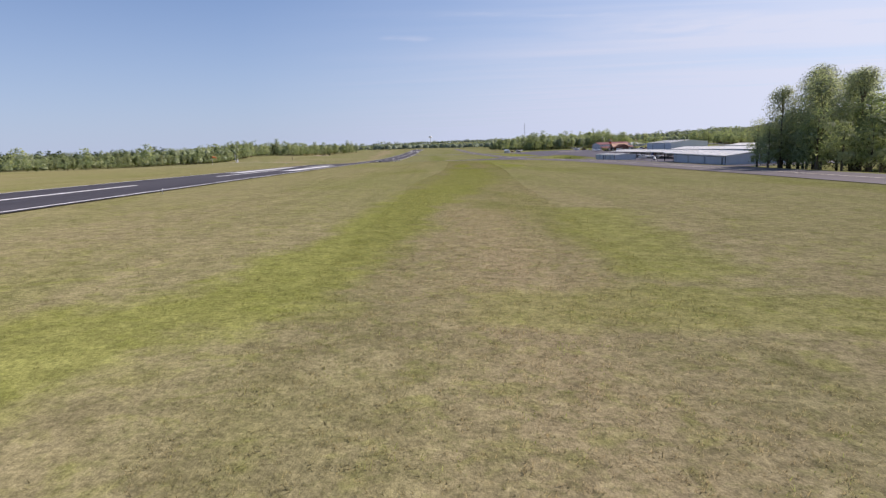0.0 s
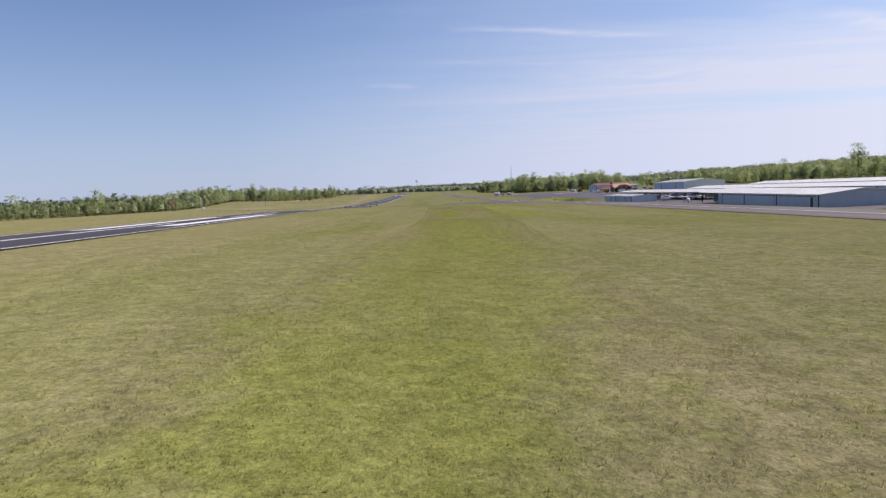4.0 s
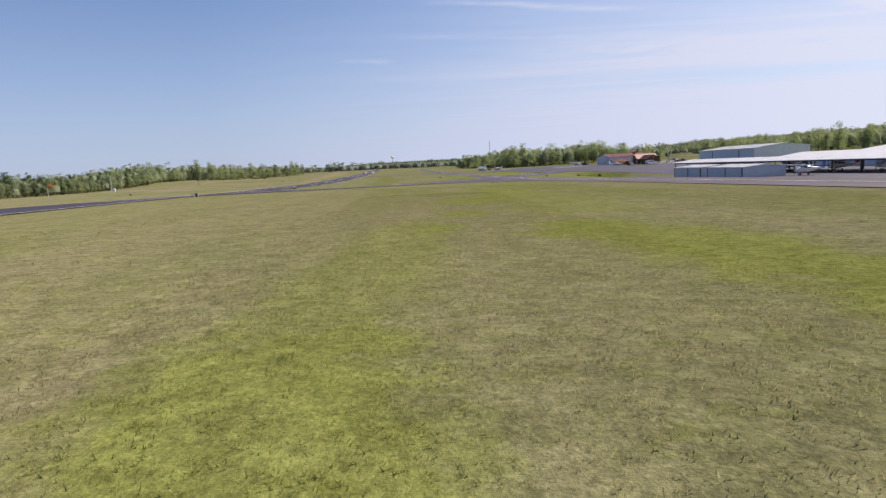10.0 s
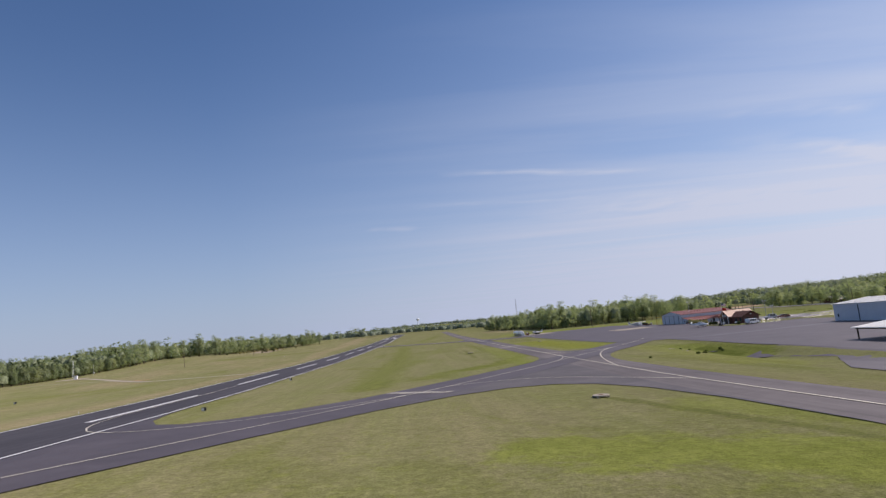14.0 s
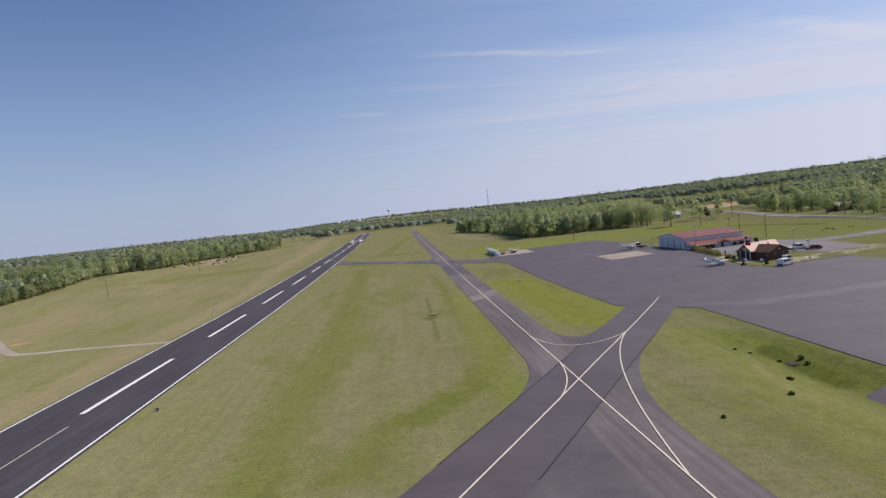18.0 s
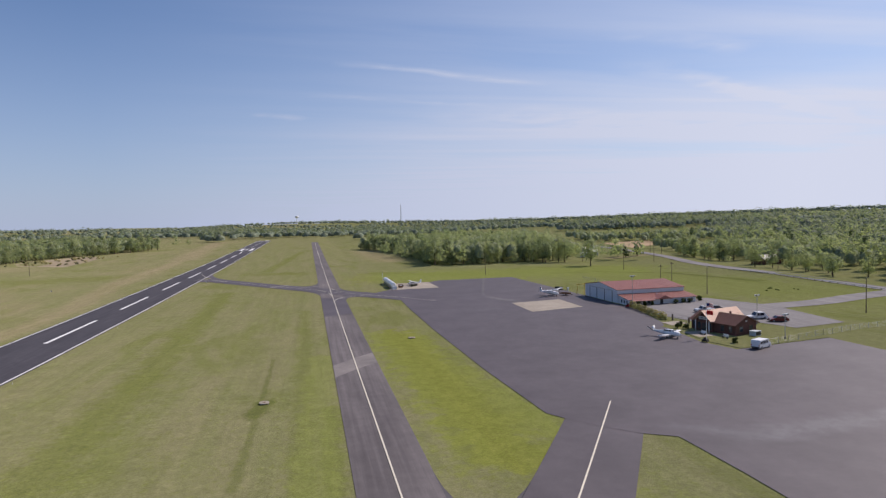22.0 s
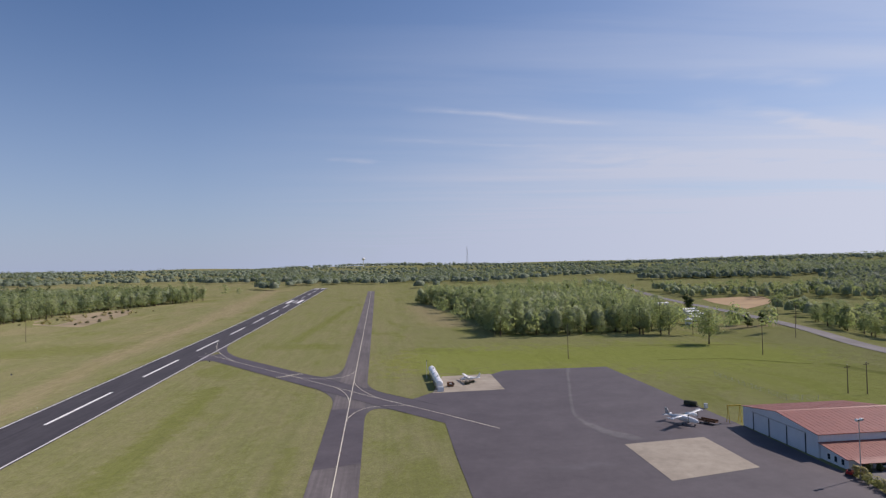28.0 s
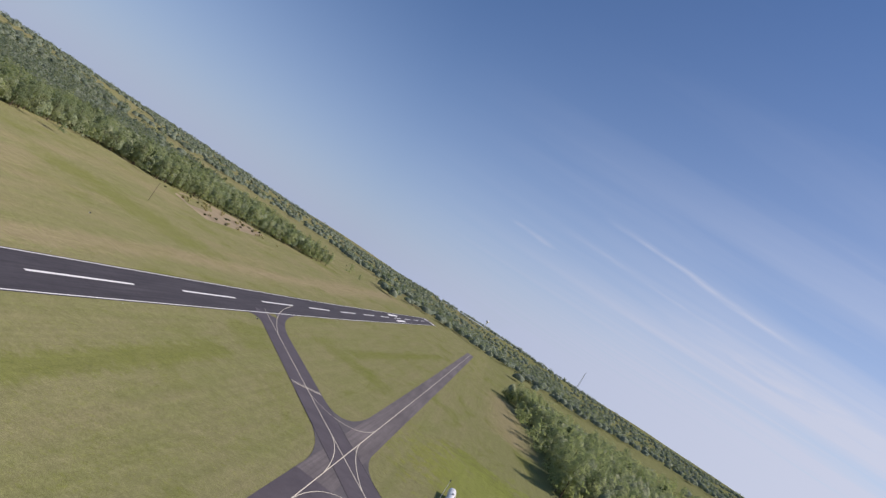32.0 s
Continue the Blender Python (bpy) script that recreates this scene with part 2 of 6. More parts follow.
def turf_colour(k):
    """The broad colours of the turf, by place."""
    x, y = k.axis(0), k.axis(1)
    green = k.ramp(k.noise(0.9, 5, 0.65), (0.25, (0.186, 0.200, 0.079)), (0.55, (0.231, 0.244, 0.102)), (0.8, (0.280, 0.286, 0.130)))
    dry = k.ramp(k.noise(1.3, 6, 0.7), (0.25, (0.222, 0.208, 0.106)), (0.55, (0.284, 0.262, 0.145)), (0.8, (0.344, 0.312, 0.185)))
    lush = k.ramp(k.noise(1.1, 5, 0.65), (0.3, (0.136, 0.168, 0.037)), (0.75, (0.202, 0.232, 0.056)))
    fresh = k.ramp(k.noise(0.7, 5, 0.65), (0.3, (0.204, 0.248, 0.053)), (0.75, (0.274, 0.314, 0.084)))
    south = k.math("DIVIDE", k.math("SUBTRACT", -170.0, y), 90.0, True)
    strip = k.math("SUBTRACT", 1.0, k.math("DIVIDE", k.math("ABSOLUTE", k.math("SUBTRACT", x, 86.0)), 14.0), True)
    fresh = k.mix(strip, fresh, k.mix(1.0, fresh, (1.0, 0.94, 0.78), "MULTIPLY"))
    fresh = k.mix(south, fresh, k.mix(1.0, fresh, (0.91, 0.92, 0.79), "MULTIPLY"))
    straw = k.ramp(k.noise(0.25, 6, 0.7, k.stretch(k.pos, (1, 0.3, 1))), (0.3, (0.290, 0.245, 0.142)), (0.7, (0.400, 0.330, 0.205)))
    swath = k.noise(0.055, 4, 0.6, k.stretch(k.pos, (3.4, 0.30, 1)), 0.4)
    patch = k.noise(0.05, 5, 0.62, None, 0.5)
    f1 = k.ramp(k.math("ADD", k.math("MULTIPLY", swath, 0.55), k.math("MULTIPLY", patch, 0.45)), (0.38, 0.0), (0.60, 1.0))
    east = k.math("DIVIDE", k.math("SUBTRACT", x, 92.0), 20.0, True)
    f1 = k.math("MULTIPLY", f1, k.math("SUBTRACT", 0.6, k.math("MULTIPLY", east, 0.4)))
    c = k.mix(k.math("ADD", f1, k.math("MULTIPLY", k.math("DIVIDE", k.math("SUBTRACT", -395.0, y), 40.0, True), 0.45), True), green, dry)
    f2 = k.ramp(k.noise(0.035, 4, 0.6, k.stretch(k.pos, (1.8, 0.7, 1)), 0.8), (0.53, 0.0), (0.66, 1.0))
    c = k.mix(k.math("MULTIPLY", f2, 0.5), c, lush)
    # the west side is rougher, with straw-coloured drifts
    west = k.math("DIVIDE", k.math("SUBTRACT", -8.0, x), 30.0, True)
    drift = k.ramp(k.noise(0.022, 5, 0.65, k.stretch(k.pos, (1.6, 0.6, 1)), 0.7), (0.45, 0.0), (0.66, 1.0))
    c = k.mix(k.math("MULTIPLY", k.math("MULTIPLY", west, drift), 0.42), c, straw)

    flat_pos = k.vec("MULTIPLY", k.pos, (1, 1, 0))
    wide = k.n.new("ShaderNodeTexNoise")
    wide.inputs["Scale"].default_value, wide.inputs["Detail"].default_value, wide.inputs["Roughness"].default_value = 0.25, 5, 0.65
    k.l.new(k.pos, wide.inputs["Vector"])
    shift = k.vec("MULTIPLY", k.vec("SUBTRACT", wide.outputs["Color"], (0.5, 0.5, 0.5)), (0.8, 1.4, 0))

    ragged = k.math("MULTIPLY", k.math("SUBTRACT", k.noise(0.7, 6, 0.72), 0.52), 2.4)

    def places(rows, hard, after):
        """One place after the other, each waiting for the one before, to keep the shader small."""
        out = None
        for a, b, width, strength in rows:
            reach = k.math("ADD", k.math("MULTIPLY", after if out is None else out, 1e-5), width * 2.0)
            at = k.vec("ADD", flat_pos, k.vec("SCALE", shift, reach))
            d = (b[0] - a[0], b[1] - a[1], 0)
            l2 = d[0] ** 2 + d[1] ** 2
            v = k.vec("SUBTRACT", at, (*a, 0))
            t = k.math("ADD", k.vec("DOT_PRODUCT", v, tuple(q / l2 for q in d)), 0.0, True)
            m = k.vec("LENGTH", k.vec("SUBTRACT", v, k.vec("SCALE", d, t)))
            m = k.math("MULTIPLY", k.math("SUBTRACT", 1.0, k.math("DIVIDE", m, width)), hard)
            m = k.math("MULTIPLY", k.math("ADD", m, ragged, True), strength)
            out = m if out is None else k.math("MAXIMUM", out, m)
        return out

    c = k.mix(places(STRAW, 1.4, k.axis(0, c)), c, straw)
    c = k.mix(places(SWALES, 1.6, k.axis(0, c)), c, lush)
    c = k.mix(places(FRESH, 2.0, k.axis(0, c)), c, fresh)
    c = k.mix(places(WET, 1.8, k.axis(0, c)), c, (0.100, 0.128, 0.026))
    return k.mix(1.0, c, k.mix(south, (1.10, 1.05, 1.10), (1.18, 1.085, 1.10)), "MULTIPLY"), south


def grass_material():
    k = Mat("grass", 0.95, 0, 0.0)
    k.b.inputs["Diffuse Roughness"].default_value = 0.35
    c, south = turf_colour(k)
    tint = k.ramp(k.noise(1.5, 4, 0.6, None, 0.6), (0.53, 0.0), (0.66, 1.0))
    c = k.mix(k.math("MULTIPLY", tint, 0.35), c, (0.235, 0.262, 0.050))
    speck = k.ramp(k.noise(3.2, 8, 0.78), (0.50, 0.0), (0.60, 1.0))
    c = k.mix(k.math("MULTIPLY", speck, 0.35), c, (0.165, 0.180, 0.055))
    c = k.mix(0.9, c, k.ramp(k.noise(9.0, 5, 0.75), (0.30, 0.56), (0.60, 1.16)), "MULTIPLY")
    c = k.mix(0.8, c, k.ramp(k.noise(34.0, 4, 0.7, k.stretch(k.pos, (1.0, 0.5, 1.0), 25)), (0.30, 0.66), (0.68, 1.26)), "MULTIPLY")
    # mower lines, very faint
    c = k.mix(1.0, c, k.ramp(k.noise(0.5, 2, 0.5, k.stretch(k.pos, (1.8, 0.03, 1))), (0.38, 0.965), (0.62, 1.03)), "MULTIPLY")
    c = k.mix(0.9, c, k.ramp(k.noise(0.32, 6, 0.72, None, 0.4), (0.34, 0.90), (0.66, 1.07)), "MULTIPLY")
    clump = k.ramp(k.noise(2.2, 5, 0.7), (0.35, 0.72), (0.65, 1.15))
    c = k.mix(k.math("ADD", 0.40, k.math("MULTIPLY", south, 0.45)), c, clump, "MULTIPLY")
    k.color(c)
    k.bump(k.math("ADD", k.noise(7.0, 5, 0.75), k.noise(1.6, 4)), 0.5, 0.08)
    return k.m


def blade_material(name, dark, light, through_light):
    """Single blades: the turf's colour at their place, each a little lighter or darker."""
    k = Mat(name, 0.7, 0, 0.1)
    c, south = turf_colour(k)
    geo = k.n.new("ShaderNodeNewGeometry")
    c = k.mix(1.0, c, k.ramp(geo.outputs["Random Per Island"], (0.0, dark), (1.0, light)), "MULTIPLY")
    k.color(c)
    tr = k.n.new("ShaderNodeBsdfTranslucent")
    k.l.new(c, tr.inputs[0])
    mx = k.n.new("ShaderNodeMixShader")
    mx.inputs[0].default_value = through_light
    k.l.new(k.b.outputs[0], mx.inputs[1])
    k.l.new(tr.outputs[0], mx.inputs[2])
    k.l.new(mx.outputs[0], k.n["Material Output"].inputs[0])
    return k.m


def asphalt(name, dark, light, patchy=0.5, along=True, rough=0.88, spec=0.25, scuffs=()):
    k = Mat(name, rough, 0, spec)
    base = k.ramp(k.noise(0.12, 5, 0.6, k.stretch(k.pos, (1, 0.25 if along else 1, 1))), (0.3, dark), (0.72, light))
    stain = k.ramp(k.noise(0.6, 6, 0.65), (0.35, 0.82), (0.7, 1.12))
    c = k.mix(patchy, base, stain, "MULTIPLY")
    if along:
        tracks = k.ramp(k.noise(0.9, 3, 0.6, k.stretch(k.pos, (1.6, 0.035, 1))), (0.36, 0.86), (0.66, 1.14))
        c = k.mix(1.0, c, tracks, "MULTIPLY")
    x, y = k.axis(0), k.axis(1)
    for y0, slope, half, x0, x1, pale in scuffs:   # soft scuffed bands
        off = k.math("ABSOLUTE", k.math("ADD", k.math("SUBTRACT", y, k.math("ADD", y0, k.math("MULTIPLY", x, slope))), k.math("MULTIPLY", k.math("SUBTRACT", k.noise(0.25, 4), 0.5), 5.0)))
        m = k.math("SUBTRACT", 1.0, k.math("DIVIDE", off, half), True)
        m = k.math("MULTIPLY", m, k.math("MULTIPLY", k.math("DIVIDE", k.math("SUBTRACT", x, x0), 10.0, True), k.math("DIVIDE", k.math("SUBTRACT", x1, x), 10.0, True)))
        c = k.mix(k.math("MULTIPLY", m, k.ramp(k.noise(0.8, 5, 0.7), (0.35, 0.3), (0.65, 0.9))), c, pale)
    grit = k.ramp(k.noise(26, 2), (0.3, 0.86), (0.7, 1.14))
    k.color(k.mix(0.8, c, grit, "MULTIPLY"))
    k.bump(k.noise(30, 3), 0.25, 0.01)
    return k.m


def paint(name, col, wear=0.35):
    k = Mat(name, 0.7, 0, 0.3)
    f = k.ramp(k.noise(1.7, 6, 0.7), (0.30, 1.0), (0.42, 0.0))
    k.color(k.mix(k.math("MULTIPLY", f, wear), col, tuple(c * 0.35 for c in col)))
    return k.m


def leaf_material(name, a, b, c, drift=0.085, through_light=0.62):
    """Leaves: hue drifts from tree to tree with place, and finely inside a crown."""
    k = Mat(name, 0.6, 0, 0.25)
    big = k.ramp(k.noise(drift, 2, 0.4), (0.32, a), (0.5, b), (0.68, c))
    fine = k.ramp(k.noise(0.9, 4, 0.7), (0.3, 0.84), (0.72, 1.16))
    k.color(k.mix(0.85, big, fine, "MULTIPLY"))
    k.b.inputs["Subsurface Weight"].default_value = 0.0
    tr = k.n.new("ShaderNodeBsdfTranslucent")
    k.l.new(k.mix(1.0, big, (1.0, 1.05, 0.6), "MULTIPLY"), tr.inputs[0])
    mx = k.n.new("ShaderNodeMixShader")
    mx.inputs[0].default_value = through_light
    k.l.new(k.b.outputs[0], mx.inputs[1])
    k.l.new(tr.outputs[0], mx.inputs[2])
    k.l.new(mx.outputs[0], k.n["Material Output"].inputs[0])
    return k.m


def core_shade_material(name, dark, mid, light):
    """Darker leaf colour for the solid cores of crowns seen from afar: hue drifts from tree to tree, rough relief."""
    k = Mat(name, 0.9, 0, 0.05)
    big = k.ramp(k.noise(0.09, 2, 0.4), (0.32, dark), (0.5, mid), (0.68, light))
    k.color(k.mix(0.9, big, k.ramp(k.noise(0.7, 5, 0.75), (0.32, 0.68), (0.66, 1.24)), "MULTIPLY"))
    k.bump(k.noise(0.55, 6, 0.8), 0.8, 2.0)
    return k.m


M_GRASS = grass_material()
M_RUNWAY = asphalt("runway_asphalt", (0.053, 0.049, 0.056), (0.080, 0.074, 0.082), 0.6)
M_APRON = asphalt("apron_asphalt", (0.077, 0.064, 0.069), (0.109, 0.092, 0.098), 0.5, False, 0.65, 0.35, [(-108.5, 0.06, 3.5, 112, 172, (0.155, 0.146, 0.152)), (-30, -0.6, 2.5, 106, 124, (0.145, 0.137, 0.144)), (10.0, 0.0, 2.0, 108, 124, (0.135, 0.127, 0.134))])
M_TAXI = asphalt("taxiway_asphalt", (0.106, 0.093, 0.094), (0.174, 0.153, 0.150), 0.6)
M_PATCH = asphalt("patched_asphalt", (0.165, 0.148, 0.142), (0.270, 0.240, 0.222), 0.6, False)
M_INFILL = asphalt("infill_asphalt", (0.085, 0.078, 0.083), (0.135, 0.123, 0.126), 0.6, False)
M_ROAD = asphalt("road_asphalt", (0.158, 0.148, 0.146), (0.235, 0.220, 0.212), 0.4)
M_GRAVEL = asphalt("gravel", (0.30, 0.26, 0.20), (0.46, 0.40, 0.32), 0.5, False)
M_CONCRETE = asphalt("concrete", (0.29, 0.25, 0.20), (0.40, 0.35, 0.28), 0.6, False)
M_WHITE = paint("white_paint", (0.78, 0.77, 0.74), 0.4)
M_YELLOW = paint("yellow_paint", (0.66, 0.61, 0.49), 0.5)
M_TAR = plain("tar", (0.02, 0.019, 0.02), 0.7)
M_BARK = plain("bark", (0.11, 0.085, 0.06), 0.9, var=0.35, scale=3, bump=0.5)
# spring leaves: some grey and blue in the base colour stands for haze
M_LEAF = leaf_material("spring_leaves", (0.232, 0.282, 0.172), (0.328, 0.372, 0.230), (0.425, 0.448, 0.285), 0.13)
M_WILLOW = leaf_material("pale_leaves", (0.285, 0.325, 0.230), (0.350, 0.385, 0.285), (0.420, 0.440, 0.345), 0.13, 0.68)
# far and hill woods: air haze is mixed into these greens, bluest on the hills
M_LEAF_FAR_HAZE = leaf_material("hazed_far_leaves", (0.235, 0.285, 0.165), (0.308, 0.348, 0.205), (0.375, 0.398, 0.245), 0.07, 0.66)
# core colours, darker than the leaves to put shade inside the crowns
M_CORE_SHADE = core_shade_material("canopy", (0.205, 0.252, 0.145), (0.265, 0.305, 0.178), (0.325, 0.350, 0.210))
M_CORE_SHADE_HAZE = core_shade_material("hazed_far_core", (0.150, 0.190, 0.135), (0.190, 0.225, 0.160), (0.235, 0.258, 0.185))
M_LEAF_HILLS_HAZE = leaf_material("hazed_hill_leaves", (0.165, 0.208, 0.150), (0.215, 0.250, 0.180), (0.270, 0.290, 0.210), 0.05, 0.6)
M_PINE = leaf_material("pine_needles", (0.060, 0.090, 0.045), (0.080, 0.110, 0.055), (0.100, 0.130, 0.065))
M_BLADE = blade_material("grass_blades", (0.90, 0.90, 0.88), (1.45, 1.42, 1.40), 0.5)
M_CLUMP = leaf_material("green_clumps", (0.270, 0.310, 0.085), (0.330, 0.360, 0.110), (0.390, 0.405, 0.145), 5.0, 0.5)
M_TIN = plain("white_sheet_metal", (0.62, 0.65, 0.68), 0.45, 0.0, 0.06, 0.5)
M_TIN_ROOF = plain("pale_roof_metal", (0.82, 0.80, 0.74), 0.5, 0.0, 0.05, 0.3)
M_GREY_TIN = plain("grey_sheet_metal", (0.50, 0.54, 0.58), 0.5, 0.0, 0.08, 0.5)
M_RED_ROOF = plain("red_roof_metal", (0.27, 0.105, 0.080), 0.5, 0.0, 0.12, 0.4)
M_BROWN_ROOF = plain("brown_roof_metal", (0.15, 0.072, 0.052), 0.55, 0.0, 0.15, 0.4)
# cross roof: the sun's glare on the metal is put into this bright salmon
M_SUNLIT_ROOF = plain("sunlit_salmon_roof_metal", (0.56, 0.33, 0.22), 0.55, 0.0, 0.08, 0.4)
M_BRICK = plain("brown_brick", (0.115, 0.052, 0.042), 0.85, 0.0, 0.3, 3)
M_DARK = plain("dark_trim", (0.035, 0.033, 0.032), 0.5)
M_GLASS = plain("window_glass", (0.03, 0.04, 0.05), 0.08, 0.0, 0.05, spec=0.6)
M_WOODPOLE = plain("weathered_wood", (0.13, 0.10, 0.075), 0.9, var=0.3, scale=2)
M_STEEL = plain("galvanised_steel", (0.45, 0.46, 0.47), 0.45, 0.6)
M_WHITE_GLOSS = plain("white_gloss_paint", (0.80, 0.80, 0.79), 0.25, 0.0, 0.03)
M_BLUE = plain("blue_trim_paint", (0.05, 0.09, 0.24), 0.3)
M_RED = plain("red_paint", (0.42, 0.03, 0.025), 0.4)
M_ORANGE = plain("orange_cloth", (0.80, 0.13, 0.04), 0.8)
M_RUBBER = plain("rubber", (0.022, 0.022, 0.023), 0.8)
M_OLIVE = plain("olive_canvas", (0.055, 0.058, 0.036), 0.9)
M_RUST = plain("rusty_steel", (0.17, 0.085, 0.045), 0.8, var=0.35, scale=3)


# ---- the lie of the land ----
YS = [-6000, -1500, -654, -460, -380, -300, -245, -207, -183, -146, -85, -24, 60, 180, 300, 430, 740, 1000, 1700, 6000]
XS = [-6000, -1200, -420, -200, -120, -45, -12, 12, 45, 67, 78, 95, 130, 160, 190, 260, 420, 900, 6000]
RUN = [8, 6, 4.5, 3.6, 3.1, 2.5, 2.0, 1.3, 0.8, 0.3, -0.1, -0.5, -0.5, 0.0, 0.6, 2.0, 5.5, 7.0, 4.0, 10]
TAXI = [6, 4, 2.2, 1.8, 1.6, 1.3, 0.7, 0.1, -0.2, -0.3, -0.3, -0.4, -0.3, 0.0, 0.5, 1.6, 4.6, 5.5, 3.0, 10]
EAST = [4, 2, 1.2, 0.9, 0.2, -0.6, -1.2, -1.35, -1.25, -0.85, -0.45, -0.2, 0.0, 0.0, 0.2, 0.6, 2.5, 4.0, 3.0, 10]
XW = {-6000: 12, -1200: 4, -420: 1.0, -200: 1.5, -120: 1.6, -45: 0.5}


def lattice(x_index, y_index):
    x = XS[x_index]
    r, t, e = RUN[y_index], TAXI[y_index], EAST[y_index]
    if x <= -45:
        return r + XW[x] * (1 if abs(YS[y_index]) < 1400 else 0.4)
    if x <= 12:
        return r
    if x <= 67:
        return r + (t - r) * (x - 12) / 55
    if x <= 78:
        return t
    if x <= 95:
        return t + (e - t) * (x - 78) / 17
    return e + {130: 0, 160: 0.1, 190: 0.2, 260: -0.2, 420: 0.2, 900: 3.0, 6000: 22}[x]


LAT = np.array([[lattice(i, j) for j in range(len(YS))] for i in range(len(XS))])


def hills(x, y):
    """Low wooded ridges far out, none on the airfield."""
    d = np.hypot(x - 60, (y - 150) * 0.75)
    far = np.clip((d - 700) / 1400, 0, 1) ** 1.5
    waves = 7 * np.sin(x / 410 + 1.3) * np.cos(y / 530 + 0.4) + 5 * np.sin((x + y) / 260 + 2)
    ridge = 10 * np.exp(-(((x - 760) / 270) ** 2 + ((y - 740) / 330) ** 2)) + 7 * np.exp(-(((x - 1080) / 300) ** 2 + ((y - 340) / 400) ** 2))
    ridge = ridge + 3.5 * np.exp(-(((x + 185) / 60) ** 2 + ((y - 265) / 110) ** 2))
    return far * (18 + 1.2 * waves) + ridge


# the road runs on a low bank
BANK_Y, BANK_X = [-600, -60, 10, 63, 115, 188, 330, 480, 760], [258, 257.5, 256.5, 258, 265, 288, 318, 352, 420]


def ground_z(x, y):
    x, y = np.asarray(x, float), np.asarray(y, float)
    i = np.clip(np.searchsorted(XS, x, side="right") - 1, 0, len(XS) - 2)
    j = np.clip(np.searchsorted(YS, y, side="right") - 1, 0, len(YS) - 2)
    xs, ys = np.array(XS, float), np.array(YS, float)
    u = (x - xs[i]) / (xs[i + 1] - xs[i])
    v = (y - ys[j]) / (ys[j + 1] - ys[j])
    z = LAT[i, j] * (1 - u) * (1 - v) + LAT[i + 1, j] * u * (1 - v) + LAT[i, j + 1] * (1 - u) * v + LAT[i + 1, j + 1] * u * v
    dip = -1.6 * np.exp(-(((x - 101) / 4.5) ** 2 + ((y + 150) / 26) ** 2))
    lane = np.interp(y, BANK_Y, BANK_X)
    bank = 2.0 * np.exp(-((x - lane) / 17) ** 2) * np.clip((y + 22) / 70, 0, 1) * np.clip((420 - y) / 150, 0, 1)
    return z + hills(x, y) + dip + bank


def gz(x, y):
    return float(ground_z(x, y))


def raw_mesh(name, verts, faces, mat, smooth=False, normals=None):
    me = bpy.data.meshes.new(name)
    verts = np.asarray(verts, np.float32)
    faces = np.asarray(faces, np.int32)
    k = faces.shape[1]
    me.vertices.add(len(verts))
    me.vertices.foreach_set("co", verts.ravel())
    me.loops.add(faces.size)
    me.loops.foreach_set("vertex_index", faces.ravel())
    me.polygons.add(len(faces))
    me.polygons.foreach_set("loop_start", np.arange(0, faces.size, k, dtype=np.int32))
    me.materials.append(mat)
    me.update(calc_edges=True)
    if smooth or normals is not None:
        me.shade_smooth()
    if normals is not None:
        me.normals_split_custom_set_from_vertices(np.asarray(normals, np.float32))
    return me


def build_ground():
    gx = sorted(set([*XS, *np.arange(-420, 420, 12.0), *np.arange(14, 112, 4.0), *np.arange(-2400, 2401, 120.0), *np.arange(-6000, 6001, 500.0)]))
    gy = sorted(set([*YS, *np.arange(-660, 1000, 12.0), *np.arange(-470, -90, 4.0), *np.arange(-1500, 3600, 120.0), *np.arange(-6000, 6001, 500.0)]))
    xx, yy = np.meshgrid(gx, gy, indexing="ij")
    zz = ground_z(xx, yy)
    v = np.stack([xx, yy, zz], -1).reshape(-1, 3)
    nx, ny = len(gx), len(gy)
    a = (np.arange(nx - 1)[:, None] * ny + np.arange(ny - 1)).ravel()
    f = np.stack([a, a + ny, a + ny + 1, a + 1], 1)
    ob = new("ground", raw_mesh("ground", v, f, M_GRASS, True))
    tagged(ob, "mown airfield grass, green with straw-coloured swaths", "grass field", kind="structure")
    return ob


build_ground()

CUT_X = [x for x in XS if -200 < x < 300] + [-160, 101, 110]
CUT_Y = [y for y in YS if -700 < y < 1000] + list(range(-176, -120, 6))


def sheet(name, outline, lift, mat, parent=None, label="", category="", kind="structure", cut=True):
    """A thin paved or painted area that follows the ground. outline: its corners in plan."""
    bm = bmesh.new()
    bm.faces.new([bm.verts.new((x, y, 0)) for x, y in outline])
    if cut:
        x0, x1 = min(p[0] for p in outline), max(p[0] for p in outline)
        y0, y1 = min(p[1] for p in outline), max(p[1] for p in outline)
        for k, vals, lo, hi in ((0, CUT_X, x0, x1), (1, CUT_Y, y0, y1)):
            for v in vals:
                if lo + 0.01 < v < hi - 0.01:
                    co, no = [0, 0, 0], [0, 0, 0]
                    co[k], no[k] = v, 1
                    bmesh.ops.bisect_plane(bm, geom=bm.verts[:] + bm.edges[:] + bm.faces[:], plane_co=co, plane_no=no, dist=1e-4)
    bmesh.ops.triangulate(bm, faces=bm.faces[:])
    if sum(f.normal.z for f in bm.faces) < 0:
        bmesh.ops.reverse_faces(bm, faces=bm.faces[:])
    for v in bm.verts:
        v.co.z = gz(v.co.x, v.co.y) + lift
    me = bpy.data.meshes.new(name)
    bm.to_mesh(me)
    bm.free()
    me.materials.append(mat)
    ob = new(name, me)
    if parent:
        ob.parent = parent
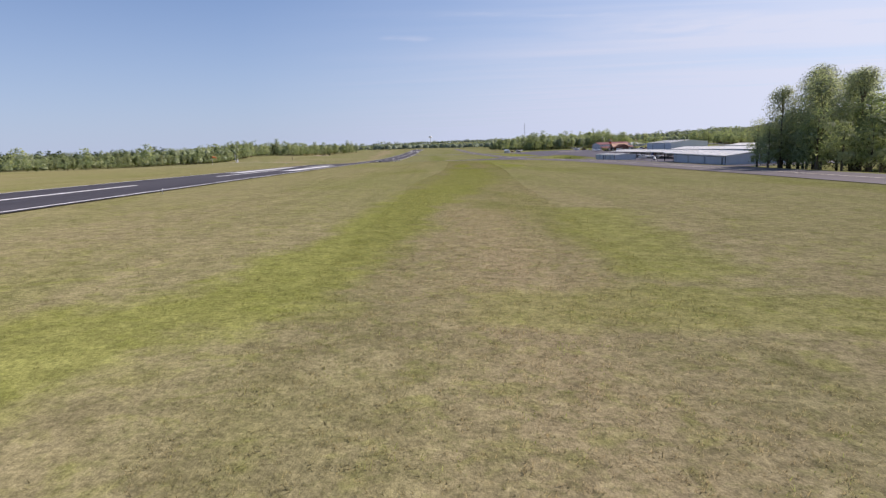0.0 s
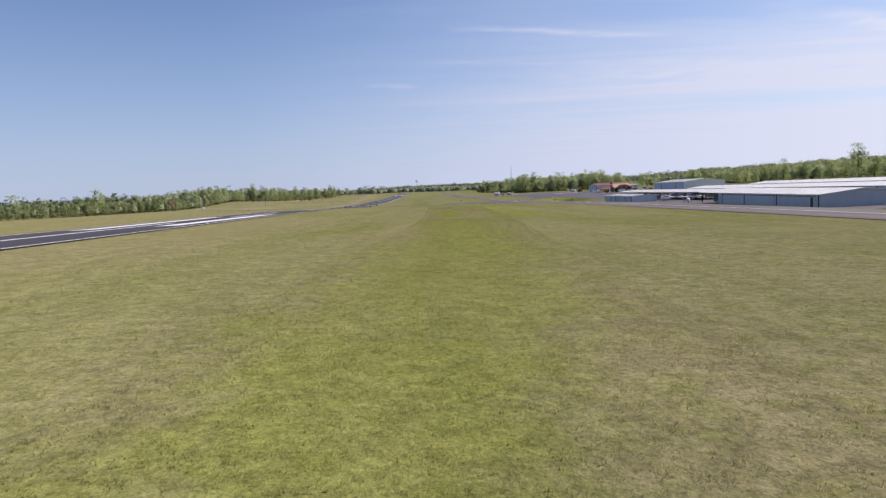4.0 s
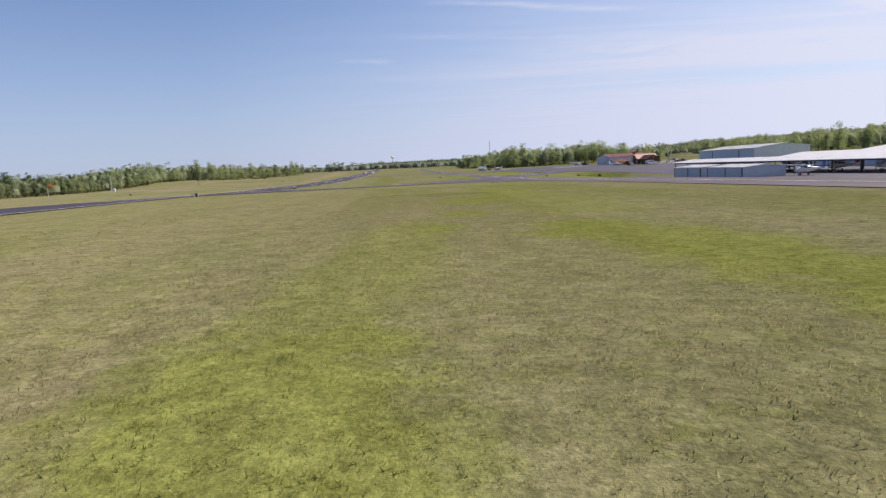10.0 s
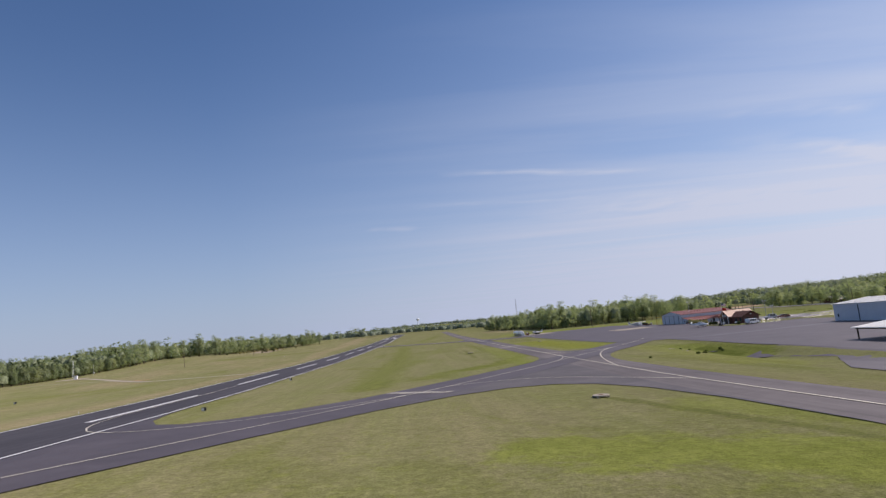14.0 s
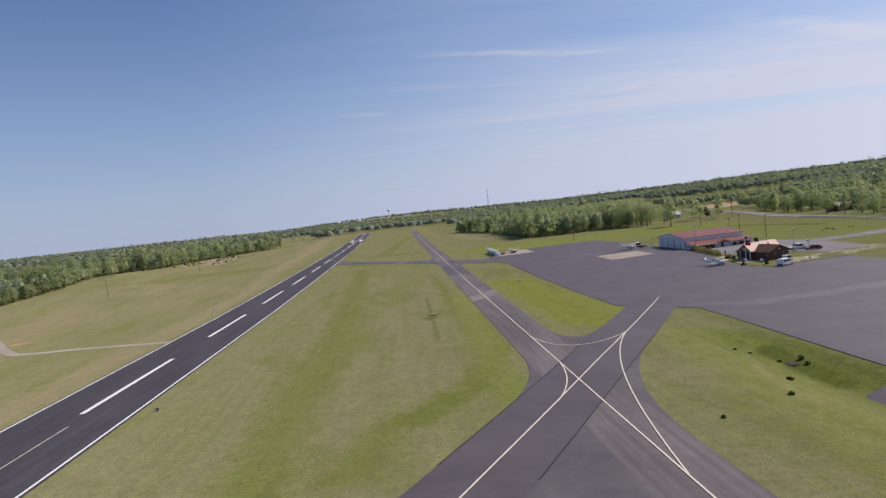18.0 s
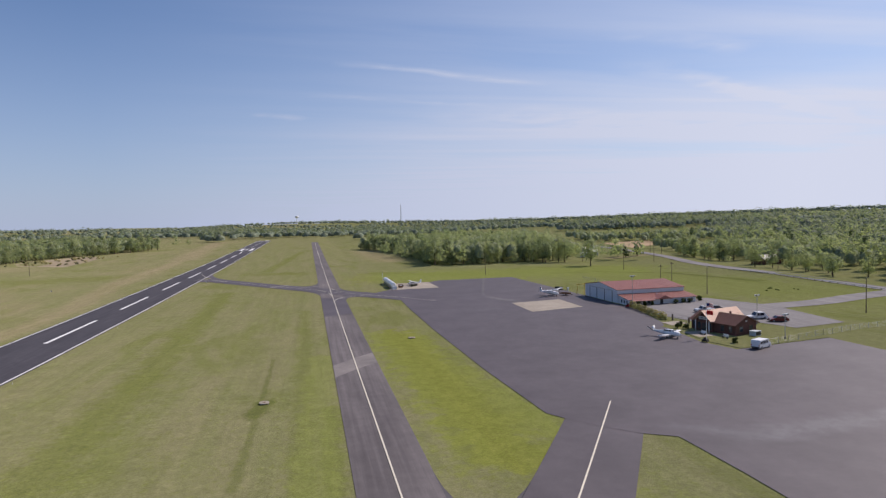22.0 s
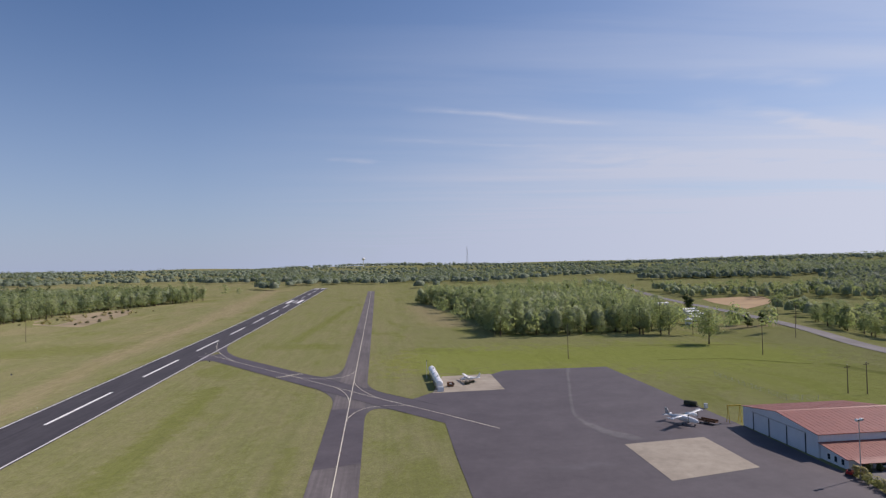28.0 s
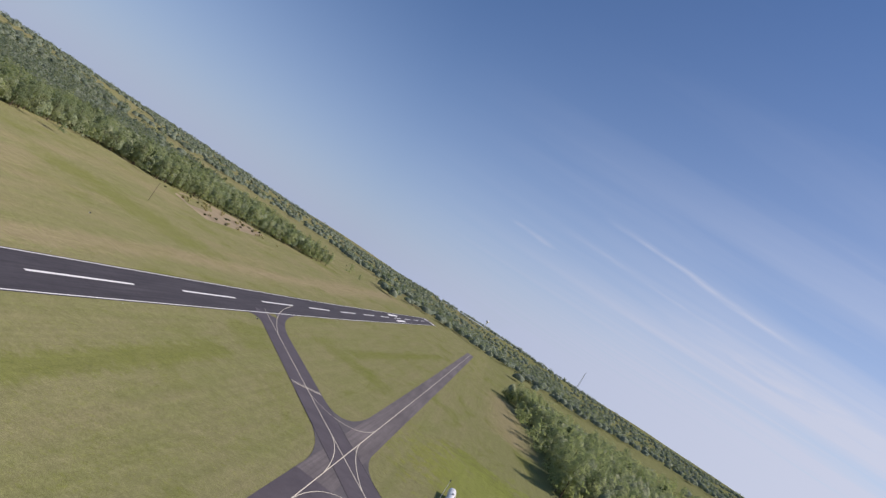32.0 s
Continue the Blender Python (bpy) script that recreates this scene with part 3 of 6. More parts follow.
    if label:
        tagged(ob, label, category, kind=kind)
    return ob


def box2(x0, y0, x1, y1):
    return [(x0, y0), (x1, y0), (x1, y1), (x0, y1)]


def ribbon(points, w):
    """The outline of a strip of width w along a bent line in plan."""
    p = [Vector(q) for q in points]
    left, right = [], []
    for k, q in enumerate(p):
        d = (p[min(k + 1, len(p) - 1)] - p[max(k - 1, 0)]).normalized()
        n = Vector((-d.y, d.x)) * w / 2
        left.append((q + n)[:])
        right.append((q - n)[:])
    return left + right[::-1]


def bend(a, b, c, n=10):
    """A quadratic curve from a to c with the corner b."""
    a, b, c = Vector(a), Vector(b), Vector(c)
    return [tuple(a * (1 - t) ** 2 + b * 2 * t * (1 - t) + c * t * t) for t in (k / n for k in range(n + 1))]


def meet(p, d, q, e):
    """Where two lines in plan cross."""
    k = d[0] * e[1] - d[1] * e[0]
    s = ((q[0] - p[0]) * e[1] - (q[1] - p[1]) * e[0]) / k
    return (p[0] + s * d[0], p[1] + s * d[1])


def fillet(name, corner, d1, d2, l1, l2, lift, mat, label):
    """The rounded infill where two paved edges meet."""
    a = (corner[0] + d1[0] * l1, corner[1] + d1[1] * l1)
    c = (corner[0] + d2[0] * l2, corner[1] + d2[1] * l2)
    return sheet(name, [corner, *bend(a, corner, c, 8)], lift, mat, label=label, category="pavement")


# ---- runway ----
RWY = 9.7
runway = sheet("runway", box2(-RWY, -662, RWY, 776), 0.06, M_RUNWAY, label="dark asphalt runway with white markings", category="runway")
for k in range(-10, 12):
    y = 60.96 * k
    sheet("centreline_dash", box2(-0.45, y, 0.45, y + 36.58), 0.085, M_WHITE, runway, cut=True)
for s in (-1, 1):
    for y in range(-660, 770, 110):
        sheet("edge_stripe", box2(s * 9.1 - 0.19, y, s * 9.1 + 0.19, min(y + 110, 774)), 0.085, M_WHITE, runway)
    for y in (-343.0, 480.0):
        sheet("aiming_mark", box2(s * 4.9 - 1.5, y, s * 4.9 + 1.5, y + 45.7), 0.085, M_WHITE, runway)
    for y0 in (-656, 742):
        for k in range(2):
            x = s * (2.6 + 3.4 * k)
            sheet("threshold_bar", box2(x - 0.9, y0, x + 0.9, y0 + 28), 0.085, M_WHITE, runway)

# ---- taxiways and apron ----
NEWT = "dark new asphalt of the taxiway crossing"
TX0, TX1, TXC = 68.0, 76.7, 72.4
sheet("taxiway", box2(TX0, -640, TX1, 672), 0.05, M_TAXI, label="worn grey asphalt taxiway with a yellow centre line", category="taxiway")


def crossing(node, way, half, far, lift, corners):
    """A diagonal link from the runway over the taxiway to the apron. corners: side of the link (1 north), edge met ('w', 'e' of the taxiway, 'r' runway),
    and how far the rounded infill reaches along that edge and along the link."""
    d = Vector(way).normalized()
    n = Vector((d.y, -d.x))
    if n.y < 0:
        n = -n
    node = Vector(node)
    start = node + d * ((RWY - 0.3 - node.x) / d.x)
    end = node + d * far
    sheet("taxiway", [(start + n * half)[:], (start - n * half)[:], (end - n * half)[:], (end + n * half)[:]], lift, M_APRON, label=NEWT, category="taxiway")
    for k, (side, edge, l1, l2) in enumerate(corners):
        e = node + n * half * side * 0.995
        x = {"w": TX0 + 0.05, "e": TX1 - 0.05, "r": RWY - 0.35}[edge]
        c = meet((x, 0), (0, 1), e, d)
        leg = (-d.x, -d.y) if edge == "w" else (d.x, d.y)
        mat = M_APRON if edge == "r" else M_INFILL
        fillet("pavement", c, (0, side), leg, l1, l2, lift - 0.004 * (1 + k % 3), mat, "asphalt infill rounding a taxiway corner")
    for s in (-1, 1):
        a, b = node + d * -30 + n * half * s, node + d * 32 + n * half * s
        sheet("tar_seam", ribbon([a[:], b[:]], 0.16), lift + 0.006, M_TAR, label="dark sealed joint in the asphalt", category="tar joint")


XA, DA = (72.5, -136.0), (0.555, 0.832)
XB, DB = (72.2, 83.0), (0.59, -0.807)
crossing(XA, DA, 5.2, 60, 0.066, [(1, "w", 13, 13), (1, "e", 20, 20), (-1, "e", 21, 21), (-1, "w", 75, 72), (1, "r", 50, 57), (-1, "r", 20, 20)])
crossing(XB, DB, 5.2, 52, 0.066, [(1, "w", 33, 20), (-1, "w", 14, 14), (1, "e", 12, 10), (-1, "e", 20, 15), (-1, "r", 14, 14), (1, "r", 34, 30)])

APRON = [(95.2, 44), (94.6, 20), (94.4, -20), (95, -60), (96.2, -86), (100, -92), (104.5, -96.5), (108.5, -99), (108.8, -110), (108.6, -145.5),
         (109.3, -148.6), (104.4, -149.8), (101.2, -150.6), (101.0, -153.6), (103, -157), (104, -172), (93, -190), (91, -330), (150, -330), (150, -150), (160.5, -141), (160.5, -90), (173.5, -86), (173.5, -57.5), (160, -59), (148, -60.5), (146, -52), (149, -34), (152, -28),
         (157.6, -6), (158.2, 30), (157.4, 104), (122, 105), (94.2, 74.5), (88.6, 68.2), (92, 52)]
apron = sheet("apron", APRON, 0.075, M_APRON, label="dark asphalt aircraft parking apron", category="apron")
sheet("concrete_pad", [(128.3, 20.6), (127.9, 0.6), (145.6, 4.0), (145.8, 22.2)], 0.10, M_CONCRETE, label="square pale concrete slab in the apron", category="concrete pad")
sheet("concrete_pad", [(95.2, 74.6), (116.1, 75.6), (116.6, 100), (100.5, 99)], 0.10, M_CONCRETE, label="stained concrete slab beside the fuel tank", category="concrete pad")
sheet("patch", bend((68.05, -57), (72, -51.5), (76.65, -47.5), 5) + bend((76.65, -38), (72, -42.5), (68.05, -47.5), 5), 0.062, M_PATCH, label="pale repaired strip across the taxiway", category="pavement")


sheet("taxiway", [(68.05, 16.5), (76.65, 19), (76.65, 62), (68.05, 62)], 0.056, M_APRON, label="newer dark asphalt of the taxiway", category="taxiway")


# painted lines
def line(name, pts, w=0.2, lift=0.10, mat=None, label="faded yellow taxi guide line"):
    return sheet(name, ribbon(pts, w), lift, mat or M_YELLOW, label=label, category="painted line")


for y in range(-640, 672, 82):
    line("centre_line", [(TXC, y), (TXC, y + 82)])


def dense(a, b, n=6):
    return [(a[0] + (b[0] - a[0]) * k / n, a[1] + (b[1] - a[1]) * k / n) for k in range(n + 1)]


def along(node, d, s):
    l = math.hypot(*d)
    return (node[0] + d[0] / l * s, node[1] + d[1] / l * s)


for node, d, far in ((XA, DA, 63), (XB, DB, 58)):
    line("guide_line", dense(along(node, d, -112), along(node, d, far)))
    n = (-d[1], d[0])
    ln = math.hypot(*n)
    for off in (-0.75, -0.25, 0.25, 0.75):
        c = along(node, d, (-56 if node is XA else -37) + off)
        line("hold_line", [(c[0] + n[0] / ln * 4.8, c[1] + n[1] / ln * 4.8), (c[0] - n[0] / ln * 4.8, c[1] - n[1] / ln * 4.8)], 0.2, 0.118, label="yellow hold-short line")
for a, b, c in (((72.4, -107), (74.5, -126), (89, -111.5)), ((88.5, -112), (77.5, -131), (72.4, -167)), ((72.4, -126), (71.9, -136.5), (67.3, -144)),
                ((45, -177.5), (61, -167), (72.4, -195)), ((72.4, 49), (74.0, 69), (88.5, 61)), ((53, 109.5), (69.5, 96), (72.4, 117)),
                ((66, 91.5), (71.6, 83), (72.4, 67)), ((72.4, 99), (73.2, 86), (80.5, 71.7)), ((24, 149), (6, 181), (1.3, 216))):
    line("guide_curve", bend(a, b, c, 14), 0.17, 0.108)
line("guide_curve", bend((40, -184.7), (12, -215), (3.4, -188), 12) + bend((3.4, -188), (1.3, -182), (1.3, -170), 4)[1:] + [(1.3, -150), (1.3, -128)], 0.17, 0.112)

# ---- roads ----
ROAD = [(258, -600), (258, -200), (257.5, -60), (256.5, 10), (258, 63), (265, 115), (288, 188), (318, 330), (352, 480), (420, 760)]


def smooth_line(pts, n=6):
    out = []
    for k in range(len(pts) - 1):
        p0, p1, p2, p3 = (Vector(pts[max(0, min(len(pts) - 1, k + j))]) for j in (-1, 0, 1, 2))
        for i in range(n):
            t = i / n
            out.append(tuple(0.5 * (2 * p1 + (p2 - p0) * t + (2 * p0 - 5 * p1 + 4 * p2 - p3) * t * t + (3 * p1 - p0 - 3 * p2 + p3) * t ** 3)))
    return out + [tuple(pts[-1])]


sheet("road", ribbon(smooth_line(ROAD), 7.4), 0.12, M_ROAD, label="grey two-lane country road with pale edges", category="road")
sheet("driveway", ribbon(smooth_line([(254, -6), (236, -8), (214, -14), (196, -16), (186, -18)]), 8.5), 0.10, M_ROAD, label="grey access road to the car park", category="road")
sheet("car_park", [(161, 2.5), (190, 6), (197, -14), (192, -44), (176, -46), (172, -34), (160, -31), (157, -16)], 0.085, M_ROAD, label="grey asphalt car park", category="car park")
sheet("dirt_track", ribbon(smooth_line([(-9.6, -61.4), (-34.7, -56.4), (-48.3, -55.2), (-57, -48), (-76, -23), (-110, 22), (-131, 44)]), 2.6), 0.05, M_GRAVEL, label="pale gravel track across the grass", category="track")
sheet("gravel_pad", [(-138, 40), (-130, 37), (-125, 46), (-129, 54), (-137, 53), (-141, 46)], 0.045, M_GRAVEL, label="pale gravel pad round the instruments", category="track")
sheet("dirt_track", ribbon(smooth_line([(-79, -20), (-96, -12), (-114, -3), (-150, 6)]), 1.0), 0.04, M_GRAVEL, label="faint worn path in the western grass", category="track")
M_WORN = asphalt("worn_asphalt", (0.105, 0.098, 0.105), (0.165, 0.154, 0.158), 0.7, False)
sheet("worn_streak", [(125, 38), (126, 32.5), (127.3, 27), (131, 22.6), (133.5, 23.5), (132.5, 26.5), (129.2, 30.5), (127.3, 37)], 0.087, M_WORN, label="pale worn fan on the apron", category="pavement")
sheet("worn_streak", ribbon(smooth_line([(144.5, 104), (140, 92), (136, 78), (131, 62), (126.5, 46), (126.3, 38), (128, 30), (132, 24)]), 0.9), 0.085, M_WORN, label="pale worn streak across the apron", category="pavement")

M_CLAY = plain("orange_clay", (0.42, 0.24, 0.12), 0.95, var=0.3, scale=0.4)
for x, y, r in ((-61.5, -35.0, 3.2), (-50.5, -63.0, 1.6), (-68.4, 5.8, 1.8)):
    sheet("clay_patch", [(x + r * (1 + 0.25 * math.sin(3 * a)) * math.cos(a), y + 0.8 * r * (1 + 0.2 * math.cos(2 * a)) * math.sin(a)) for a in (k * 0.524 for k in range(12))], 0.03, M_CLAY, label="bare orange clay patch in the western grass", category="bare ground")


# ---- builders for things ----
def part(name, bm, mat, parent=None, label=""):
    """Links a bmesh as one mesh object under a thing or a part."""
    me = bpy.data.meshes.new(name)
    bm.normal_update()
    bm.to_mesh(me)
    bm.free()
    me.materials.append(mat)
    ob = new(name, me)
    if parent:
        ob.parent = parent
    if label:
        ob["label"] = label
    return ob


def thing(name, x, y, turn=0.0, label="", category="", group="", kind="", z=None):
    ob = new(name)
    ob.matrix_basis = pose(x, y, gz(x, y) + 0.05 if z is None else z, 0, 0, turn)
    return tagged(ob, label, category, group, kind)


def bm_box(x0, y0, z0, x1, y1, z1, bevel=0.0, bm=None):
    bm = bm or bmesh.new()
    m = Matrix.LocRotScale(((x0 + x1) / 2, (y0 + y1) / 2, (z0 + z1) / 2), None, (abs(x1 - x0), abs(y1 - y0), abs(z1 - z0)))
    r = bmesh.ops.create_cube(bm, size=1, matrix=m)
    if bevel:
        es = list({e for v in r["verts"] for e in v.link_edges})
        bmesh.ops.bevel(bm, geom=es, offset=bevel, segments=2, affect="EDGES", profile=0.6)
    return bm


def bm_rod(a, b, r0, r1=None, seg=10, bm=None):
    bm = bm or bmesh.new()
    a, b = Vector(a), Vector(b)
    d = b - a
    m = Matrix.Translation((a + b) / 2) @ d.to_track_quat("Z", "Y").to_matrix().to_4x4()
    bmesh.ops.create_cone(bm, cap_ends=True, segments=seg, radius1=r0, radius2=r0 if r1 is None else r1, depth=d.length, matrix=m)
    return bm


def bm_ball(c, r, seg=12, bm=None):
    bm = bm or bmesh.new()
    r = r if isinstance(r, tuple) else (r, r, r)
    bmesh.ops.create_uvsphere(bm, u_segments=seg, v_segments=max(6, seg // 2 + 2), radius=1, matrix=Matrix.LocRotScale(c, None, r))
    for f in bm.faces:
        f.smooth = True
    return bm


def bm_prism(profile, axis, a, b, bm=None):
    """A profile (pairs) drawn out along an axis: 0 x (pairs are y, z), 1 y (pairs are x, z), 2 z."""
    bm = bm or bmesh.new()

    def at(p, s):
        return {0: (s, p[0], p[1]), 1: (p[0], s, p[1]), 2: (p[0], p[1], s)}[axis]

    lo, hi = [bm.verts.new(at(p, a)) for p in profile], [bm.verts.new(at(p, b)) for p in profile]
    bm.faces.new(lo)
    bm.faces.new(hi[::-1])
    n = len(profile)
    for k in range(n):
        bm.faces.new((lo[k], hi[k], hi[(k + 1) % n], lo[(k + 1) % n]))
    bmesh.ops.recalc_face_normals(bm, faces=bm.faces[:])
    return bm


def bm_loft(rings, cap=True, bm=None):
    """Skins rings of equal counts, such as a fuselage."""
    bm = bm or bmesh.new()
    rows = [[bm.verts.new(p) for p in r] for r in rings]
    n = len(rows[0])
    for a, b in zip(rows, rows[1:]):
        for k in range(n):
            bm.faces.new((a[k], a[(k + 1) % n], b[(k + 1) % n], b[k])).smooth = True
    if cap:
        bm.faces.new(rows[0][::-1])
        bm.faces.new(rows[-1])
    bmesh.ops.recalc_face_normals(bm, faces=bm.faces[:])
    return bm


# ---- trees ----
def crown(rng, h, r, base, blobs, leaves, size, lean=0.0, pointed=0.0, cut=0.0):
    """Leaf sprays (three-cornered) set round many clumps: an uneven crown with gaps. Returns vertices and faces.
    cut: the share of the height, from below, that stays bare."""
    mid, half = (base + h) / 2, (h - base) / 2
    cs, rs = [], []
    for k in range(blobs):
        u = rng.uniform(-1, 1)
        w = (math.sqrt(max(0, 1 - u * u * 0.9)) if u > 0 else 1 - 0.3 * u * u) * (1 - pointed * (u + 1) / 2)
        a, d = rng.uniform(0, 6.283), rng.uniform(0.25, 0.85) * r * w
        cs.append((math.cos(a) * d + lean * u, math.sin(a) * d, mid + u * half * 0.86))
        rs.append(rng.uniform(0.30, 0.50) * r * (0.65 + 0.5 * w))
    cs, rs = np.array(cs), np.array(rs)
    want, leaves = leaves, int(leaves / (1 - cut) * 1.25) if cut else leaves
    which = rng.integers(0, blobs, leaves)
    nrm = rng.normal(size=(leaves, 3))
    nrm /= np.linalg.norm(nrm, axis=1)[:, None]
    nrm[:, 2] = np.abs(nrm[:, 2]) * np.where(rng.random(leaves) < 0.82, 1, -1)
    pos = cs[which] + nrm * (rs[which] * rng.uniform(0.6, 1.12, leaves))[:, None] * np.array([1, 1, 0.85])
    if want < leaves:
        order = np.argsort(pos[:, 2] < base + (h - base) * cut, kind="stable")[:want]
        pos, nrm, leaves = pos[order], nrm[order], want
    soft = (pos - np.array([0, 0, base + (h - base) * 0.35])) / np.array([r, r, half])
    soft = nrm * 0.75 + soft / (np.linalg.norm(soft, axis=1)[:, None] + 1e-9) + rng.normal(size=(leaves, 3)) * 0.26
    soft /= np.linalg.norm(soft, axis=1)[:, None]
    face = soft
    t = np.cross(face, rng.normal(size=(leaves, 3)))
    t /= np.linalg.norm(t, axis=1)[:, None] + 1e-9
    b = np.cross(face, t)
    s = (size * rng.uniform(0.55, 1.3, leaves))[:, None]
    t, b = t * s, b * s * rng.uniform(0.5, 0.9, leaves)[:, None]
    q = np.stack([pos - t - b * 0.5, pos + t * 0.9 - b * 0.6, pos + t * 0.1 + b * 1.1], 1)
    return q.reshape(-1, 3), np.arange(leaves * 3).reshape(-1, 3), cs, np.repeat(soft, 3, 0)


def tree_proto(seed, h, r, base, blobs, leaves, size, mat, pointed=0.0, name="tree"):
    rng = np.random.default_rng(seed)
    v, f, cs, rs = crown(rng, h, r, base, blobs, leaves, size, rng.uniform(-0.5, 0.5), pointed)
    root = new(name)
    bm = bm_rod((0, 0, -0.4), (0.1, 0, h * 0.45), 0.022 * h + 0.05, 0.012 * h, 8)
    bm_rod((0.1, 0, h * 0.45), (0.2, 0.1, h * 0.85), 0.012 * h, 0.02, 6, bm)
    for k in range(min(9, blobs)):
        c = cs[k]
        z0 = min(h * 0.7, max(base * 0.75, c[2] - r * 0.7))
        bm_rod((0.12, 0, z0), tuple(c), 0.006 * h + 0.02, 0.02, 5, bm)
    trunk = part("trunk", bm, M_BARK, root)
    cr = new("crown", raw_mesh("crown", v, f, mat, normals=rs))
    cr.parent = root
    return root


PROTO = {
    "tall": [tree_proto(11 + k, 15 + k, 5.4 - 0.5 * k, 0.5, 110, 9000, 0.17, M_WILLOW, 0.45) for k in range(2)],
    "wood": [tree_proto(21 + k, h, r, 0.6, 46, 2000, 0.32, M_LEAF, 0.15) for k, (h, r) in enumerate(((15.5, 4.8), (14, 4.5), (17, 4.8), (12.5, 4.2), (15, 4.0)))],
    "belt": [tree_proto(61 + k, h, r, 0.5, 40, 1700, 0.27, M_LEAF_FAR_HAZE, 0.1) for k, (h, r) in enumerate(((8.6, 2.5), (8.0, 2.8), (9.2, 2.3), (7.4, 2.2)))],
    "lone": [tree_proto(31 + k, h, r, 2.2, 44, 2400, 0.25, M_LEAF, 0.0) for k, (h, r) in enumerate(((11.5, 5.8), (9, 4.4)))],
    "cedar": [tree_proto(41, 6.5, 2.3, 0.3, 24, 1300, 0.28, M_PINE, 0.5)],
}
TREE_LABEL = {"tall": "tall leafy spring tree at the field's edge", "wood": "broad-leaved tree with fresh green leaves at the wood's edge",
              "belt": "slim close-grown broad-leaved tree at the wood's edge", "lone": "round-crowned young-leaved tree standing in the grass", "cedar": "small dark evergreen tree on the grass"}


def plant(kind, x, y, scale=1.0, group="", rng=random):
    src = PROTO[kind][rng.randrange(len(PROTO[kind]))]
    m = pose(x, y, gz(x, y), 0, 0, rng.uniform(0, 360)) @ Matrix.Diagonal((scale, scale, scale * rng.uniform(0.9, 1.12), 1))
    t = copy_thing(src, m)
    t.matrix_basis = m
    t.name = "tree"
    return tagged(t, TREE_LABEL[kind], "tree", group or "trees")


def inside(px, py, poly):
    ok = np.zeros(np.shape(px), bool)
    for (x0, y0), (x1, y1) in zip(poly, poly[1:] + poly[:1]):
        cond = (y0 > py) != (y1 > py)
        ok ^= cond & (px < (x1 - x0) * (py - y0) / (y1 - y0 + 1e-12) + x0)
    return ok


def edge_row(pts, kind, step, jitter, smin, smax, group, rng):
    for (x0, y0), (x1, y1) in zip(pts, pts[1:]):
        n = max(1, int(math.hypot(x1 - x0, y1 - y0) / step))
        for k in range(n):
            t = (k + rng.uniform(0, 0.9)) / n
            plant(kind, x0 + (x1 - x0) * t + rng.uniform(-jitter, jitter), y0 + (y1 - y0) * t + rng.uniform(-jitter, jitter), rng.uniform(smin, smax), group, rng)


R = random.Random(5)
# the tall trees beside the hangar row
for x, y, s in ((80.5, -371, 0.66), (83, -376, 0.78), (86, -370, 0.86), (89.5, -365, 0.95), (89, -375, 0.84), (92.5, -369, 0.98), (95.5, -364, 0.94), (97, -373, 0.9), (101, -367, 0.95), (104, -376, 0.95), (106, -364, 0.88),
                (110, -370, 0.95), (117, -374, 1.0), (125, -370, 0.9), (134, -374, 0.95), (97, -384, 0.9), (143, -368, 0.8)):
    plant("tall", x, y, s, "tall trees beside the hangars", R)
for x, y, s in ((79.5, -367, 0.42), (82, -369, 0.55), (82, -374, 0.6), (85.5, -365, 0.6), (84, -367, 0.62), (88, -363, 0.6), (92, -361, 0.5), (94, -363, 0.62), (97, -363, 0.62), (88, -378, 0.7), (86, -383, 0.6), (99, -361, 0.5), (103, -361, 0.55),
                (107, -362, 0.45), (77.8, -373, 0.42), (80, -380, 0.5), (84, -384, 0.5), (88, -387, 0.52), (92, -385, 0.58), (96, -389, 0.6), (101, -386, 0.6), (80, -378, 0.42), (116, -363, 0.4), (80.5, -384, 0.4)):
    plant("wood", x, y, s, "undergrowth beside the hangars", R)

WOOD_EAST = [(142, 204), (160, 197), (180, 193), (201, 196), (216, 184), (230, 215), (255, 300), (262, 420), (230, 480), (150, 490), (119, 462), (132, 422), (147, 347), (144, 240)]
WOOD_WEST = [(-152, 40), (-160, 110), (-168, 170), (-184, 272), (-154, 310), (-152, 326), (-158, 380), (-148, 425), (-128, 462), (-108, 507), (-100, 540), (-150, 610), (-320, 660), (-500, 720), (-700, 760), (-700, -700), (-260, -700), (-215, -200), (-190, -60)]
edge_row([(117, 461), (131, 422), (146, 347), (143, 240), (140, 201), (160, 195), (180, 191), (201, 194), (216, 182)], "wood", 5.5, 2.5, 0.6, 1.15, "trees along the wood's edge", R)
edge_row([(150, 300), (149, 208), (168, 203), (192, 201), (222, 196)], "wood", 8.0, 3, 0.9, 1.3, "trees along the wood's edge", R)
edge_row([(-200, -110), (-191, -60), (-154, 40), (-161, 110), (-169, 170)], "belt", 2.8, 1.8, 0.85, 1.06, "trees along the western wood", R)
edge_row([(-169, 170), (-184, 270), (-152, 308), (-150, 325), (-156, 380), (-146, 425), (-126, 460), (-106, 505), (-96, 542)], "wood", 7.0, 3.0, 0.92, 1.15, "trees along the western wood", R)
for x, y, s in ((220, 147, 1.5), (220, 182, 1.2), (207, 186, 1.35), (232, 205, 1.0), (271, 208, 0.75), (246, 232, 0.9), (252, 262, 1.0), (262, 292, 1.0), (280, 320, 0.9)):
    plant("lone", x, y, s, "trees in the meadow", R)
